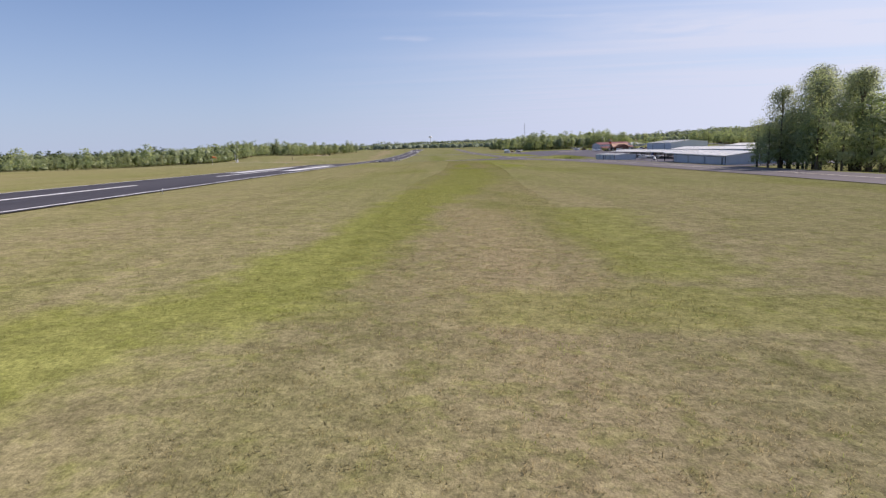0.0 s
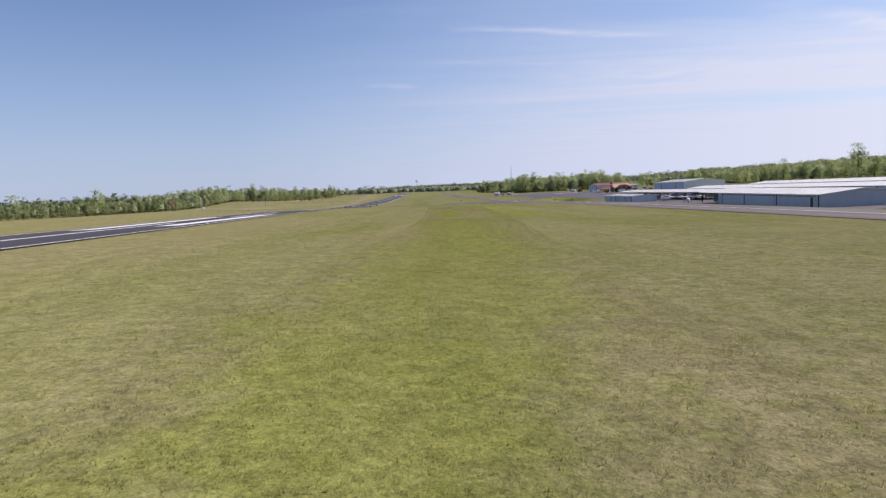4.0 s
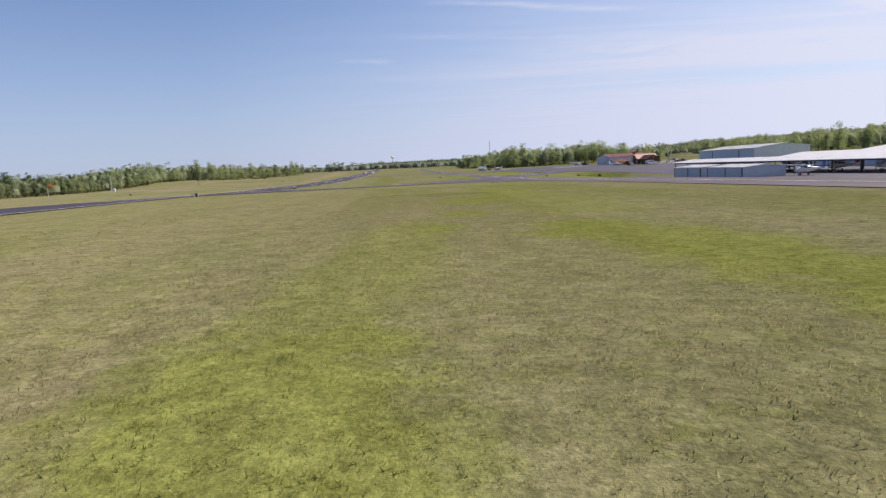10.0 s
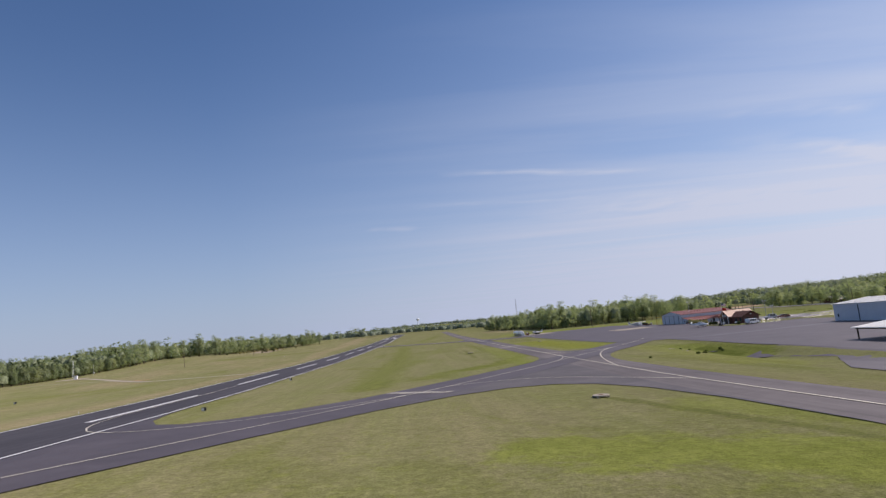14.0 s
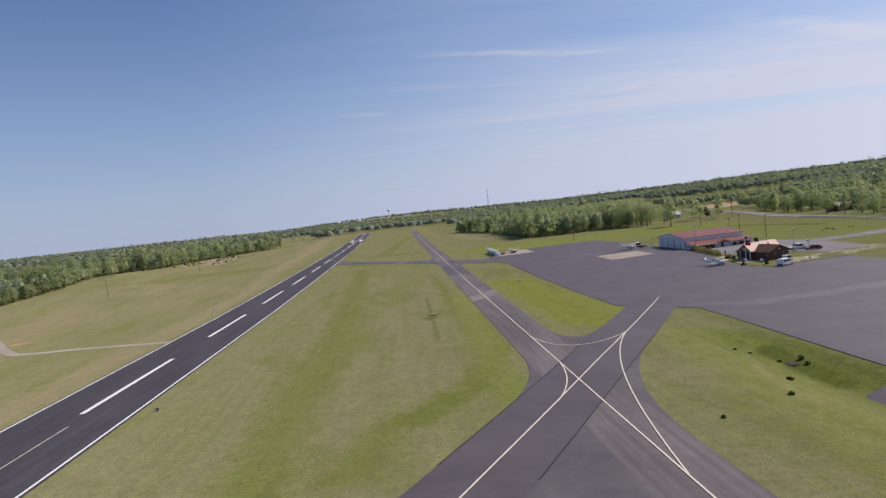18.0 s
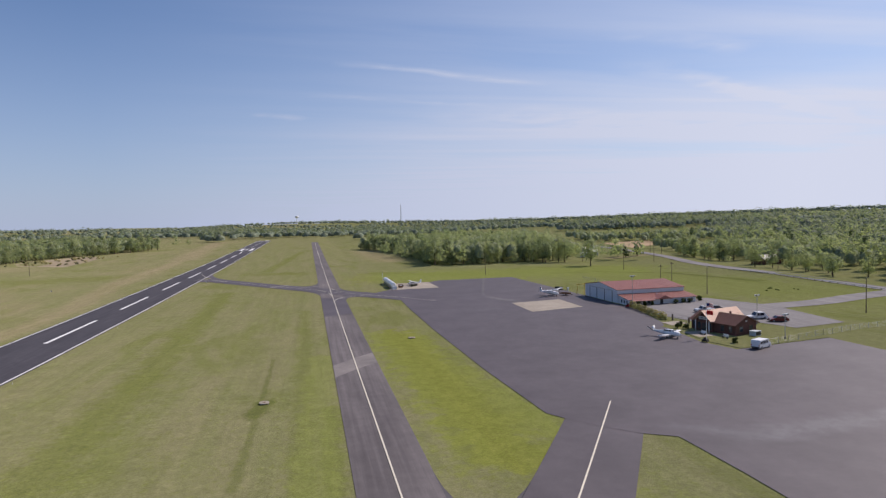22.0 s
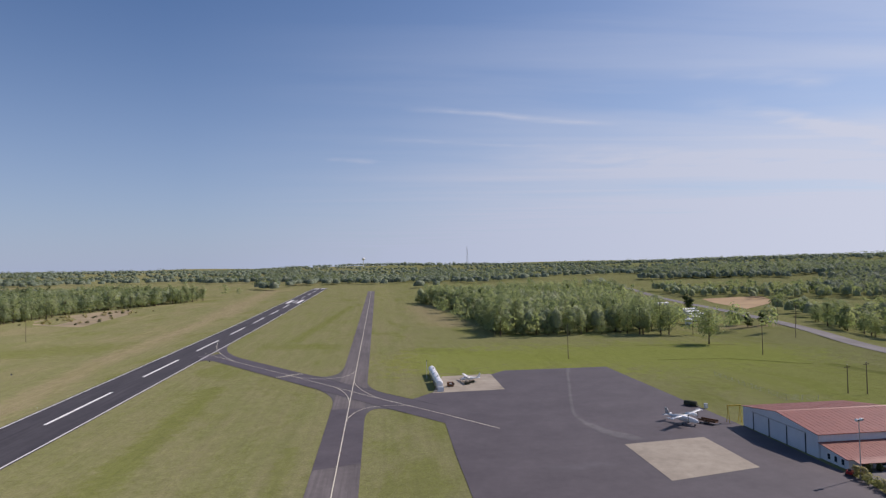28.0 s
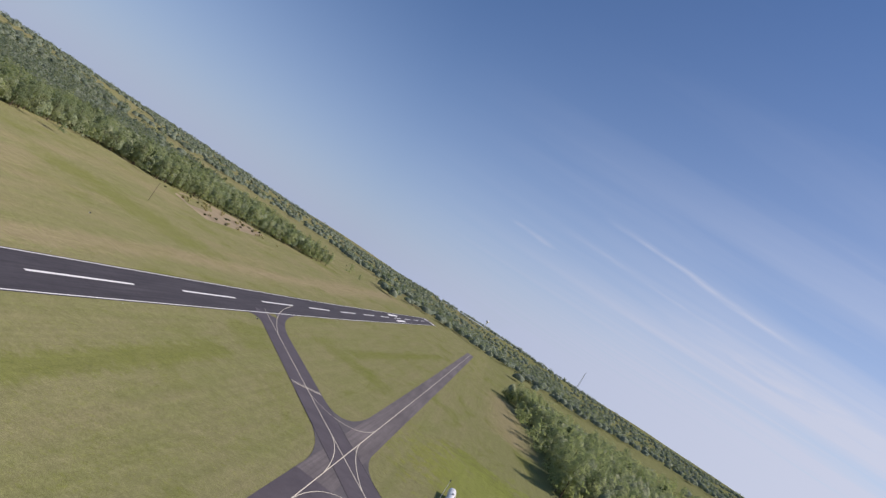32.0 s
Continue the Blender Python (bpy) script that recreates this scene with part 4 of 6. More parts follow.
for x, y, s in ((270, 196, 1.1), (279, 197, 1.2), (296, 300, 1.6), (300, 312, 1.5), (330, 60, 1.0), (322, 20, 0.9)):
    plant("cedar", x, y, s, "evergreens by the road", R)
for x, y in ((275, 40), (283, 62), (280, 90), (295, 110), (300, 70), (292, 20), (310, 40), (308, 140), (320, 120), (335, 150), (330, 95), (345, 70), (288, -20), (300, -45), (318, -10), (340, 10), (352, 40), (360, 110), (372, 80), (366, 150)):
    plant("lone", x, y, R.uniform(0.9, 1.3), "yard trees beyond the road", R)

# the wood's front just beyond the road
edge_row([(322, 215), (304, 165), (296, 132)], "wood", 6.0, 3.0, 0.7, 1.05, "trees along the road", R)
edge_row([(318, 132), (322, 92)], "wood", 7.0, 3.0, 0.7, 1.0, "trees along the road", R)
edge_row([(290, 88), (285, 50), (290, 15), (288, -40), (288, -60)], "wood", 8.0, 4.0, 0.55, 1.0, "trees along the road", R)
edge_row([(290, -70), (292, -150), (300, -240)], "wood", 9.0, 5.0, 0.9, 1.3, "trees along the road", R)
for kind in PROTO:
    for root in PROTO[kind]:
        for ob in (*root.children_recursive, root):
            bpy.data.objects.remove(ob)


def woodland(name, xy, scale, seed, mat, leaves=64, size=1.75, label="", h=13.0, r=5.6, cut=0.0, even=1.0):
    """Many trees joined into one mesh: leaf sprays round each stem."""
    rng = np.random.default_rng(seed)
    kinds = []
    for k in range(5):
        v, f, cs, rs = crown(rng, h * rng.uniform(0.92, 1.08), r * rng.uniform(0.9, 1.1), 0.8, 14, leaves, size, cut=cut)
        kinds.append(np.concatenate([v, rs], 1))
    pick = rng.integers(0, 5, len(xy))
    turn, s = rng.uniform(0, 6.283, len(xy)), scale * (0.95 + even * rng.uniform(-0.17, 0.17, len(xy))) * (0.95 + 0.13 * even * np.sin(xy[:, 0] / 17 + 2 * np.sin(xy[:, 1] / 31)))
    tall = 1 + even * rng.uniform(-0.14, 0.14, len(xy))
    base = np.stack(kinds)[pick]
    c, n = np.cos(turn)[:, None], np.sin(turn)[:, None]
    x = (base[..., 0] * c - base[..., 1] * n) * s[:, None] + xy[:, :1]
    y = (base[..., 0] * n + base[..., 1] * c) * s[:, None] + xy[:, 1:2]
    z = base[..., 2] * (s * tall)[:, None] + ground_z(xy[:, 0], xy[:, 1])[:, None]
    v = np.stack([x, y, z], -1).reshape(-1, 3)
    nn = np.stack([base[..., 3] * c - base[..., 4] * n, base[..., 3] * n + base[..., 4] * c, base[..., 5]], -1).reshape(-1, 3)
    f = np.arange(len(v)).reshape(-1, 3)
    ob = new(name, raw_mesh(name, v, f, mat, normals=nn))
    return tagged(ob, label, "woodland", kind="stuff")


def shade_cores(name, xy, scale, seed, label, h, r, mat):
    """Solid domes added for the shaded inside of crowns: one rough dome a tree, smaller and darker than the leaves
    round it.
    """
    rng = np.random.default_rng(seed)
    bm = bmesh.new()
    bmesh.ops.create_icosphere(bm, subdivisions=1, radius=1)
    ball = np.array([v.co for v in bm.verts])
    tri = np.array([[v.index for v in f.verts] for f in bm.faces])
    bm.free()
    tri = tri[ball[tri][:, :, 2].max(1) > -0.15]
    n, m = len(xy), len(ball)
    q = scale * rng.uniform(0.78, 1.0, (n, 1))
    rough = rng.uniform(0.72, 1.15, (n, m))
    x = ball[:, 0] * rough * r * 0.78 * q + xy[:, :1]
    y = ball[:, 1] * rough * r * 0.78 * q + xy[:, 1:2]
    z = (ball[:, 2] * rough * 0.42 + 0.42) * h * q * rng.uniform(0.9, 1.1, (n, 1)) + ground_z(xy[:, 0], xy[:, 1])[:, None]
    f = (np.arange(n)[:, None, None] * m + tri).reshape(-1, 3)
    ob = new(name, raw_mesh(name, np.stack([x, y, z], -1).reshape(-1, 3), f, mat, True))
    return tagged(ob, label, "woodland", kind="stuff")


def canopy(name, xy, scale, seed, label, h, r, leaves, size, mat=None, even=1.0):
    """Woods seen from afar: leaf sprays round a solid core coloured darker for shade."""
    woodland(name, xy, scale, seed, mat or M_LEAF_FAR_HAZE, leaves, size, label, h, r, 0.3, even)
    shade_cores(name, xy, scale, seed + 50, "solid dark cores for the shaded inside of the " + label, h, r, M_CORE_SHADE_HAZE if mat is M_LEAF_HILLS_HAZE else M_CORE_SHADE)


def scatter(poly, step, seed):
    rng = np.random.default_rng(seed)
    x0, x1 = min(p[0] for p in poly), max(p[0] for p in poly)
    y0, y1 = min(p[1] for p in poly), max(p[1] for p in poly)
    xx, yy = np.meshgrid(np.arange(x0, x1, step), np.arange(y0, y1, step), indexing="ij")
    p = np.stack([xx.ravel(), yy.ravel()], 1) + rng.uniform(-0.45, 0.45, (xx.size, 2)) * step
    return p[inside(p[:, 0], p[:, 1], poly)]


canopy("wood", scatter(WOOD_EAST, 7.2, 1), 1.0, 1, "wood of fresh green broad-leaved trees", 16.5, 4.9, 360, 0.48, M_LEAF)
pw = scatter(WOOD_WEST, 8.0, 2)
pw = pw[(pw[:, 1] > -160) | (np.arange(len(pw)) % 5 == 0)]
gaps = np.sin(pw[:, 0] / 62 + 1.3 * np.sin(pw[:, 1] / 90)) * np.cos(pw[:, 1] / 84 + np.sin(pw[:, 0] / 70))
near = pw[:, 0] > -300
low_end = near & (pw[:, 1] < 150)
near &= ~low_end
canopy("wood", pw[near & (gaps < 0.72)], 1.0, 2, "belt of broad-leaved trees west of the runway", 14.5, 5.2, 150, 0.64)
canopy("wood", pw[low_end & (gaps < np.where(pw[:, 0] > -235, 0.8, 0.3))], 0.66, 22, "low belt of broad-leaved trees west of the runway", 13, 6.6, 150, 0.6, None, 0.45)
canopy("wood", pw[~near & ~low_end & (gaps < 0.3)], 1.0, 3, "distant woodland", 11.0, 5.4, 24, 1.1, M_LEAF_HILLS_HAZE)
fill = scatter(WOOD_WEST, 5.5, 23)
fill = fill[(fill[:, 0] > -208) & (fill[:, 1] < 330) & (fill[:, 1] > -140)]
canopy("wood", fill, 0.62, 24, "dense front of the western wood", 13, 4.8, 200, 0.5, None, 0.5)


def along_edge(pts, step, spread, seed):
    rng = np.random.default_rng(seed)
    out = []
    for (x0, y0), (x1, y1) in zip(pts, pts[1:]):
        n = int(math.hypot(x1 - x0, y1 - y0) / step)
        t = rng.random(n)
        out.append(np.column_stack([x0 + (x1 - x0) * t, y0 + (y1 - y0) * t]) + rng.uniform(-spread, spread, (n, 2)))
    return np.concatenate(out)


brush = np.concatenate([along_edge([(119, 459), (133, 422), (148, 347), (145, 240), (142, 204), (161, 197), (181, 193), (202, 196)], 2.0, 1.8, 31),
                        along_edge([(-195, -90), (-157, 40), (-164, 110), (-172, 170), (-187, 271), (-156, 309), (-155, 325), (-160, 380), (-150, 425), (-130, 460), (-110, 505)], 2.2, 2.2, 32),
                        along_edge([(324, 215), (306, 165), (298, 132)], 2.5, 2.0, 33)])
woodland("undergrowth", brush, 1.0, 34, M_LEAF, 80, 0.36, "low leafy undergrowth along the woods' edges", 3.6, 2.4)
pines = scatter(WOOD_WEST, 26.0, 12)
pines = np.concatenate([pines[pines[:, 0] > -320], scatter(WOOD_EAST, 30.0, 13)])
woodland("evergreen_trees", pines, 1.0, 14, M_PINE, 200, 0.62, "dark evergreen trees scattered in the woods", 14.5, 3.4)

# far woods with clearings
rng = np.random.default_rng(9)
far_x, far_y = rng.uniform(-2600, 2800, 110000), rng.uniform(-300, 3400, 110000)
d = np.hypot(far_x - 60, far_y)
clear = np.sin(far_x / 130 + 1.7 * np.sin(far_y / 210)) * np.cos(far_y / 150 + 1.1 * np.sin(far_x / 170))
keep = (clear < np.where(d < 1500, 0.32, 0.5)) & (rng.random(110000) < np.where(d < 1400, np.clip(420 / d, 0.06, 0.62), 0.11))
keep &= ~inside(far_x, far_y, WOOD_WEST) & ~inside(far_x, far_y, WOOD_EAST)
# the airfield, the meadow and the road's verge stay open
OPEN = [(-95, 560), (-60, 700), (-40, 860), (60, 900), (130, 860), (150, 640), (118, 460), (136, 190), (300, 160), (300, -300), (-150, -300), (-150, 300)]
keep &= ~inside(far_x, far_y, OPEN)
ROADX = np.interp(far_y, [p[1] for p in ROAD], [p[0] for p in ROAD])
keep &= np.abs(far_x - ROADX) > 16
keep &= ~inside(far_x, far_y, [(310, 300), (352, 292), (372, 330), (412, 412), (350, 412)])
keep &= np.abs(far_x - 50) < 0.95 * (far_y + 470) + 80
far = np.stack([far_x[keep], far_y[keep]], 1)
# the wooded slope east of the road
pe = scatter([(308, -260), (430, -300), (1250, -100), (1250, 900), (700, 950), (350, 640), (350, 412), (415, 414), (372, 336), (345, 285), (310, 140)], 10.5, 16)
glade = np.sin(pe[:, 0] / 75 + np.sin(pe[:, 1] / 60)) * np.cos(pe[:, 1] / 90 + np.sin(pe[:, 0] / 110))
pe = pe[(np.abs(pe[:, 0] - np.interp(pe[:, 1], [p[1] for p in ROAD], [p[0] for p in ROAD])) > 16) & (glade < np.where(pe[:, 0] < 480, 0.62, 0.85))]
FIELDS = ([(380, 545), (420, 465), (470, 445), (610, 500), (590, 640), (440, 800), (385, 640)], [(395, 990), (470, 980), (460, 1180), (400, 1180)], [(560, 120), (640, 100), (660, 180), (580, 200)])
for poly in FIELDS:
    pe = pe[~inside(pe[:, 0], pe[:, 1], poly)]
    far = far[~inside(far[:, 0], far[:, 1], poly)]
for poly in ([(-95, 565), (-160, 650), (-330, 700), (-700, 880), (-700, 1050), (-250, 1060), (-120, 1020), (-80, 900)], [(90, 840), (220, 800), (230, 900), (100, 960)]):
    far = far[~inside(far[:, 0], far[:, 1], poly)]
dark = np.random.default_rng(3).random(len(pe)) < np.where(pe[:, 0] < 480, 0.10, 0.04)
woodland("evergreen_trees", pe[dark], 1.0, 19, M_PINE, 150, 0.6, "dark evergreen trees on the slope beyond the road", 13.5, 3.2)
pe = pe[~dark]
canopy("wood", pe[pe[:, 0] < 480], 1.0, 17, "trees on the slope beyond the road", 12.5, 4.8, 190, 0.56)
canopy("wood", pe[pe[:, 0] >= 480], 1.1, 18, "wooded slope beyond the road", 11.0, 5.6, 34, 0.95, M_LEAF_HILLS_HAZE)
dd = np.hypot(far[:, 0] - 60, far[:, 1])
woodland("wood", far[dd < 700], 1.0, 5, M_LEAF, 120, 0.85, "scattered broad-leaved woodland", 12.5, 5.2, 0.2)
canopy("far_wood", far[dd >= 700], 1.5, 6, "distant wooded hills", 9.5, 7.4, 24, 1.3, M_LEAF_HILLS_HAZE)
sheet("scrub_ground", [(-134, 305), (-146, 330), (-150, 372), (-138, 428), (-120, 425), (-108, 385), (-101, 296), (-118, 299)], 0.04, plain("dry_scrub_soil", (0.30, 0.24, 0.15), 0.95, var=0.3, scale=0.06), label="brown cleared scrub before the western wood", category="bare ground")
sheet("bare_field", [(338, 300), (349, 362), (364, 405), (425, 412), (395, 350)], 0.1, plain("bare_soil", (0.36, 0.25, 0.14), 0.95, var=0.2, scale=0.05), label="bare orange-brown field beyond the road", category="field")


# ---- buildings ----
def slab(a, b, t, axis, lo, hi):
    """One roof plane: from a to b in profile, t thick, drawn out along an axis."""
    return bm_prism([a, b, (b[0], b[1] + t), (a[0], a[1] + t)], axis, lo, hi)


def gable_hall(name, x, y, w, l, eave, ridge, ridge_axis, wall_mat, roof_mat, label, over=0.3, turn=0.0, group="", z=None, seams=1.0):
    """A sheet-metal hall, w along x and l along y from its corner: walls, a two-slope roof with thickness and standing seams."""
    ob = thing(name, x, y, turn, label, "hangar" if "hangar" in name else "building", group, z=(min(gz(x, y), gz(x + w, y + l)) - 0.1) if z is None else z)
    ax, depth, length = (0, l, w) if ridge_axis == "x" else (1, w, l)
    part("wall", bm_prism([(0, 0), (depth, 0), (depth, eave), (depth / 2, ridge), (0, eave)], ax, 0, length), wall_mat, ob)
    drop = over * (ridge - eave) / (depth / 2)
    for e, b in ((-over, depth / 2), (depth + over, depth / 2)):
        roof = part("roof", slab((e, eave - drop + 0.02), (b, ridge + 0.02), 0.12, ax, -over, length + over), roof_mat, ob)
        n = int(length / seams) if seams else 0
        for k in range(1, n):
            s = -over + (length + 2 * over) * k / n
            part("roof_seam", slab((e, eave - drop + 0.13), (b, ridge + 0.13), 0.05, ax, s - 0.03, s + 0.03), roof_mat, roof)
    part("ridge_cap", bm_prism([(depth / 2 - 0.25, ridge + 0.12), (depth / 2, ridge + 0.22), (depth / 2 + 0.25, ridge + 0.12)], ax, -over, length + over), roof_mat, ob)
    return ob


def wall_seams(ob, wall_axis, at, a, b, top, mat, step=0.9):
    """Upright ribs of the cladding on one wall. wall_axis 0: the wall at x = at."""
    n = int(abs(b - a) / step)
    for k in range(1, n):
        s = a + (b - a) * k / n
        t = top(s) if callable(top) else top
        part("rib", bm_box(at - 0.03, s - 0.04, 0, at + 0.03, s + 0.04, t) if wall_axis == 0 else bm_box(s - 0.04, at - 0.03, 0, s + 0.04, at + 0.03, t), mat, ob)


def window(ob, axis, at, s, z, w=0.9, h=1.0, out=-1, frame_mat=None):
    """A framed window set on the wall at x = at (axis 0) or y = at (axis 1), out: which way it faces."""
    o = 0.05 * out

    def bx(s0, s1, z0, z1, d0, d1):
        return bm_box(at + d0 * out, s0, z0, at + d1 * out, s1, z1) if axis == 0 else bm_box(s0, at + d0 * out, z0, s1, at + d1 * out, z1)

    win = part("window", bx(s - w / 2, s + w / 2, z, z + h, 0.0, 0.03), M_GLASS, ob, "dark glass window")
    for s0, s1, z0, z1 in ((s - w / 2 - 0.08, s + w / 2 + 0.08, z - 0.1, z), (s - w / 2 - 0.08, s + w / 2 + 0.08, z + h, z + h + 0.08), (s - w / 2 - 0.08, s - w / 2, z, z + h), (s + w / 2, s + w / 2 + 0.08, z, z + h)):
        part("window_frame", bx(s0, s1, z0, z1, 0.0, 0.07), frame_mat or M_WHITE_GLOSS, win)
    return win


def door(ob, axis, at, s, w, h, mat, out=-1, knob=True):
    def bx(s0, s1, z0, z1, d0, d1):
        return bm_box(at + d0 * out, s0, z0, at + d1 * out, s1, z1) if axis == 0 else bm_box(s0, at + d0 * out, z0, s1, at + d1 * out, z1)

    d = part("door", bx(s - w / 2, s + w / 2, 0.05, h, 0.0, 0.06), mat, ob)
    if knob:
        part("handle", bx(s + w / 2 - 0.15, s + w / 2 - 0.07, h * 0.48, h * 0.52, 0.06, 0.12), M_STEEL, d)
    return d


# red-roofed maintenance hangar with a lean-to
red = gable_hall("hangar", 158.7, 6.6, 23.6, 22.2, 4.7, 6.2, "x", M_TIN, M_RED_ROOF, "pale blue-white metal hangar with a red roof and lean-to", z=-0.55)
wall_seams(red, 0, 0.0, 0, 22.2, lambda s: 4.6 + 1.45 * (1 - abs(s - 11.1) / 11.1), M_TIN, 0.74)
wall_seams(red, 1, 0.0, 0, 23.6, 4.6, M_TIN, 0.8)
for s in (3.2, 8.3, 13.6, 18.6):
    part("door_track", bm_box(-0.12, s - 0.09, 0, 0.02, s + 0.09, 4.2), M_DARK, red, "dark gap between sliding door leaves")
part("door_rail", bm_box(-0.14, 3.0, 4.2, 0.02, 19.0, 4.4), M_STEEL, red, "steel sliding-door rail")
part("lean_to_wall", bm_prism([(0, 0), (-6.4, 0), (-6.4, 2.3), (0, 3.25)], 0, 0.4, 23.4), M_TIN, red)
lt = part("lean_to_roof", slab((-6.8, 2.26), (0.0, 3.28), 0.12, 0, -0.1, 24.0), M_RED_ROOF, red)
for k in range(1, 30):
    s = 0.8 * k
    part("roof_seam", slab((-6.8, 2.37), (0.0, 3.39), 0.05, 0, s - 0.03, s + 0.03), M_RED_ROOF, lt)
part("dormer", bm_prism([(9.2, 2.2), (14.8, 2.2), (12, 3.3)], 1, -7.6, -3.0), M_RED_ROOF, red, "small red porch gable")
part("awning", slab((-8.0, 2.0), (-6.3, 2.42), 0.08, 0, 1.0, 8.6), M_RED_ROOF, red, "red entrance awning")
for s in (3.2, 7.0, 16.5, 19.5, 22.0):
    window(red, 1, -6.4, s, 1.0, 1.0, 0.9)
for s in (-2.0, -3.6, -5.2):
    window(red, 0, 0.4, s, 1.0, 0.7, 1.0)
door(red, 1, -6.4, 11.5, 1.0, 2.05, M_DARK)
part("roof_vent", bm_rod((12, -3, 2.8), (12, -3, 3.5), 0.18, 0.18, 10), M_WHITE_GLOSS, red, "white round roof vent")

# big white hangar at the apron's south end
wh = gable_hall("hangar", 160.0, -129.5, 20, 37, 5.0, 6.1, "y", M_TIN, M_TIN_ROOF, "white metal hangar with a pale metal roof", z=-0.7)
wall_seams(wh, 0, 0.0, 0, 37, 4.9, M_TIN, 0.9)
wall_seams(wh, 1, 37.0, 0, 20, lambda s: 4.9 + 1.05 * (1 - abs(s - 10) / 10), M_TIN, 0.9)
for s in (9.0, 27.1):
    part("door_track", bm_box(-0.1, s - 0.1, 0, 0.02, s + 0.1, 4.7), M_DARK, wh, "dark edge of the sliding hangar door")
part("vent", bm_box(-0.08, 35.0, 1.4, 0.02, 35.5, 2.3), M_DARK, wh, "small dark vent")

# open shelter for aircraft
sh = thing("aircraft_shelter", 120.8, -233, 0, "long open shelter with a pale metal roof on posts", "shelter", z=gz(127, -190) - 0.05)
L_SH, W_SH = 79.5, 12.5
for e, b in ((-0.5, W_SH / 2), (W_SH + 0.5, W_SH / 2)):
    r = part("roof", slab((e, 2.45), (b, 3.15), 0.12, 1, -0.4, L_SH + 0.4), M_TIN_ROOF, sh)
    for k in range(1, 66):
        part("roof_seam", slab((e, 2.56), (b, 3.26), 0.04, 1, 1.2 * k - 0.03, 1.2 * k + 0.03), M_TIN_ROOF, r)
for k in range(12):
    y = 0.4 + k * (L_SH - 0.8) / 11
    for x in (0.2, W_SH / 2, W_SH - 0.2):
        part("post", bm_box(x - 0.1, y - 0.1, 0, x + 0.1, y + 0.1, 2.9 if x == W_SH / 2 else 2.45), M_WOODPOLE, sh)
    part("truss", bm_box(0.1, y - 0.06, 2.2, W_SH - 0.1, y + 0.06, 2.42), M_WOODPOLE, sh)
for x in (0.2, W_SH - 0.2):
    part("beam", bm_box(x - 0.08, 0, 2.2, x + 0.08, L_SH, 2.44), M_WOODPOLE, sh)

# two low grey sheds before the shelter
for y, l in ((-204.2, 11.8), (-219.6, 12.4)):
    s = gable_hall("shed_hangar", 102.5, y, 8.5, l, 2.1, 2.4, "y", M_GREY_TIN, M_TIN_ROOF, "low grey sheet-metal aircraft shed", group="grey aircraft sheds", over=0.15, z=gz(104, -205) - 0.05)
    wall_seams(s, 0, 0.0, 0, l, 2.05, M_GREY_TIN, 0.8)
    part("corner_trim", bm_box(-0.06, -0.06, 0, 0.08, 0.08, 2.1), M_DARK, s)
    part("corner_trim", bm_box(-0.06, l - 0.08, 0, 0.08, l + 0.06, 2.1), M_DARK, s)
    part("door_track", bm_box(-0.07, l * 0.46 - 0.08, 0, 0.02, l * 0.46 + 0.08, 2.05), M_DARK, s)

# hangar rows behind
for x, y, l, w, h in ((146, -305, 140, 13, 2.7), (176, -310, 152, 14, 3.2)):
    r = gable_hall("row_hangar", x, y, w, l, h, h + 0.8, "y", M_GREY_TIN, M_TIN_ROOF, "long row of grey hangars with a pale roof", group="hangar rows", z=gz(x, y + l / 2) - 0.1, seams=2.0)
    for k in range(12):
        s = 6 + k * (l - 12) / 11
        part("hangar_door", bm_box(-0.06, s - 4.6, 0.05, 0.02, s + 4.6, h - 0.3), M_TIN, r)
        part("door_track", bm_box(-0.08, s - 5.3, 0, 0.02, s - 5.1, h), M_DARK, r)

# near grey hangar with an open bay
gh = thing("hangar", 99.0, -317.5, -7.5, "long grey metal hangar with an open dark bay", "hangar", z=gz(104, -290) - 0.05)
LG, WG, HG = 57.8, 13.0, 2.45
part("wall", bm_prism([(0, 0), (WG, 0), (WG, HG), (WG / 2, HG + 0.75), (0, HG)], 1, 0, LG - 12), M_GREY_TIN, gh)
part("back_wall", bm_box(WG - 0.15, LG - 12, 0, WG, LG, HG), M_GREY_TIN, gh)
part("end_wall", bm_box(3.0, LG - 0.15, 0, WG, LG, HG), M_GREY_TIN, gh)
for s in (LG - 0.2, LG - 11.8):
    part("post", bm_box(0, s - 0.12, 0, 0.24, s + 0.12, HG), M_DARK, gh)
for e, b in ((-0.4, WG / 2), (WG + 0.4, WG / 2)):
    r = part("roof", slab((e, HG - 0.02), (b, HG + 0.77), 0.12, 1, -0.3, LG + 0.3), M_TIN_ROOF, gh)
    for k in range(1, 40):
        part("roof_seam", slab((e, HG + 0.09), (b, HG + 0.88), 0.04, 1, 1.45 * k - 0.03, 1.45 * k + 0.03), M_TIN_ROOF, r)
wall_seams(gh, 0, 0.0, 0, LG - 12.2, HG - 0.05, M_GREY_TIN, 0.8)
wall_seams(gh, 1, 0.0, 0.2, WG, HG - 0.05, M_GREY_TIN, 0.8)
for s in (0.5, 15.5, 30.5, 43.0):
    part("door_track", bm_box(-0.08, s - 0.09, 0, 0.02, s + 0.09, HG), M_DARK, gh)
for s in (8, 23, 37):
    part("hangar_door", bm_box(-0.05, s - 6.5, 0.05, 0.0, s + 6.5, HG - 0.35), M_GREY_TIN, gh)
    part("door_rail", bm_box(-0.09, s - 6.6, HG - 0.35, 0.0, s + 6.6, HG - 0.25), M_DARK, gh)
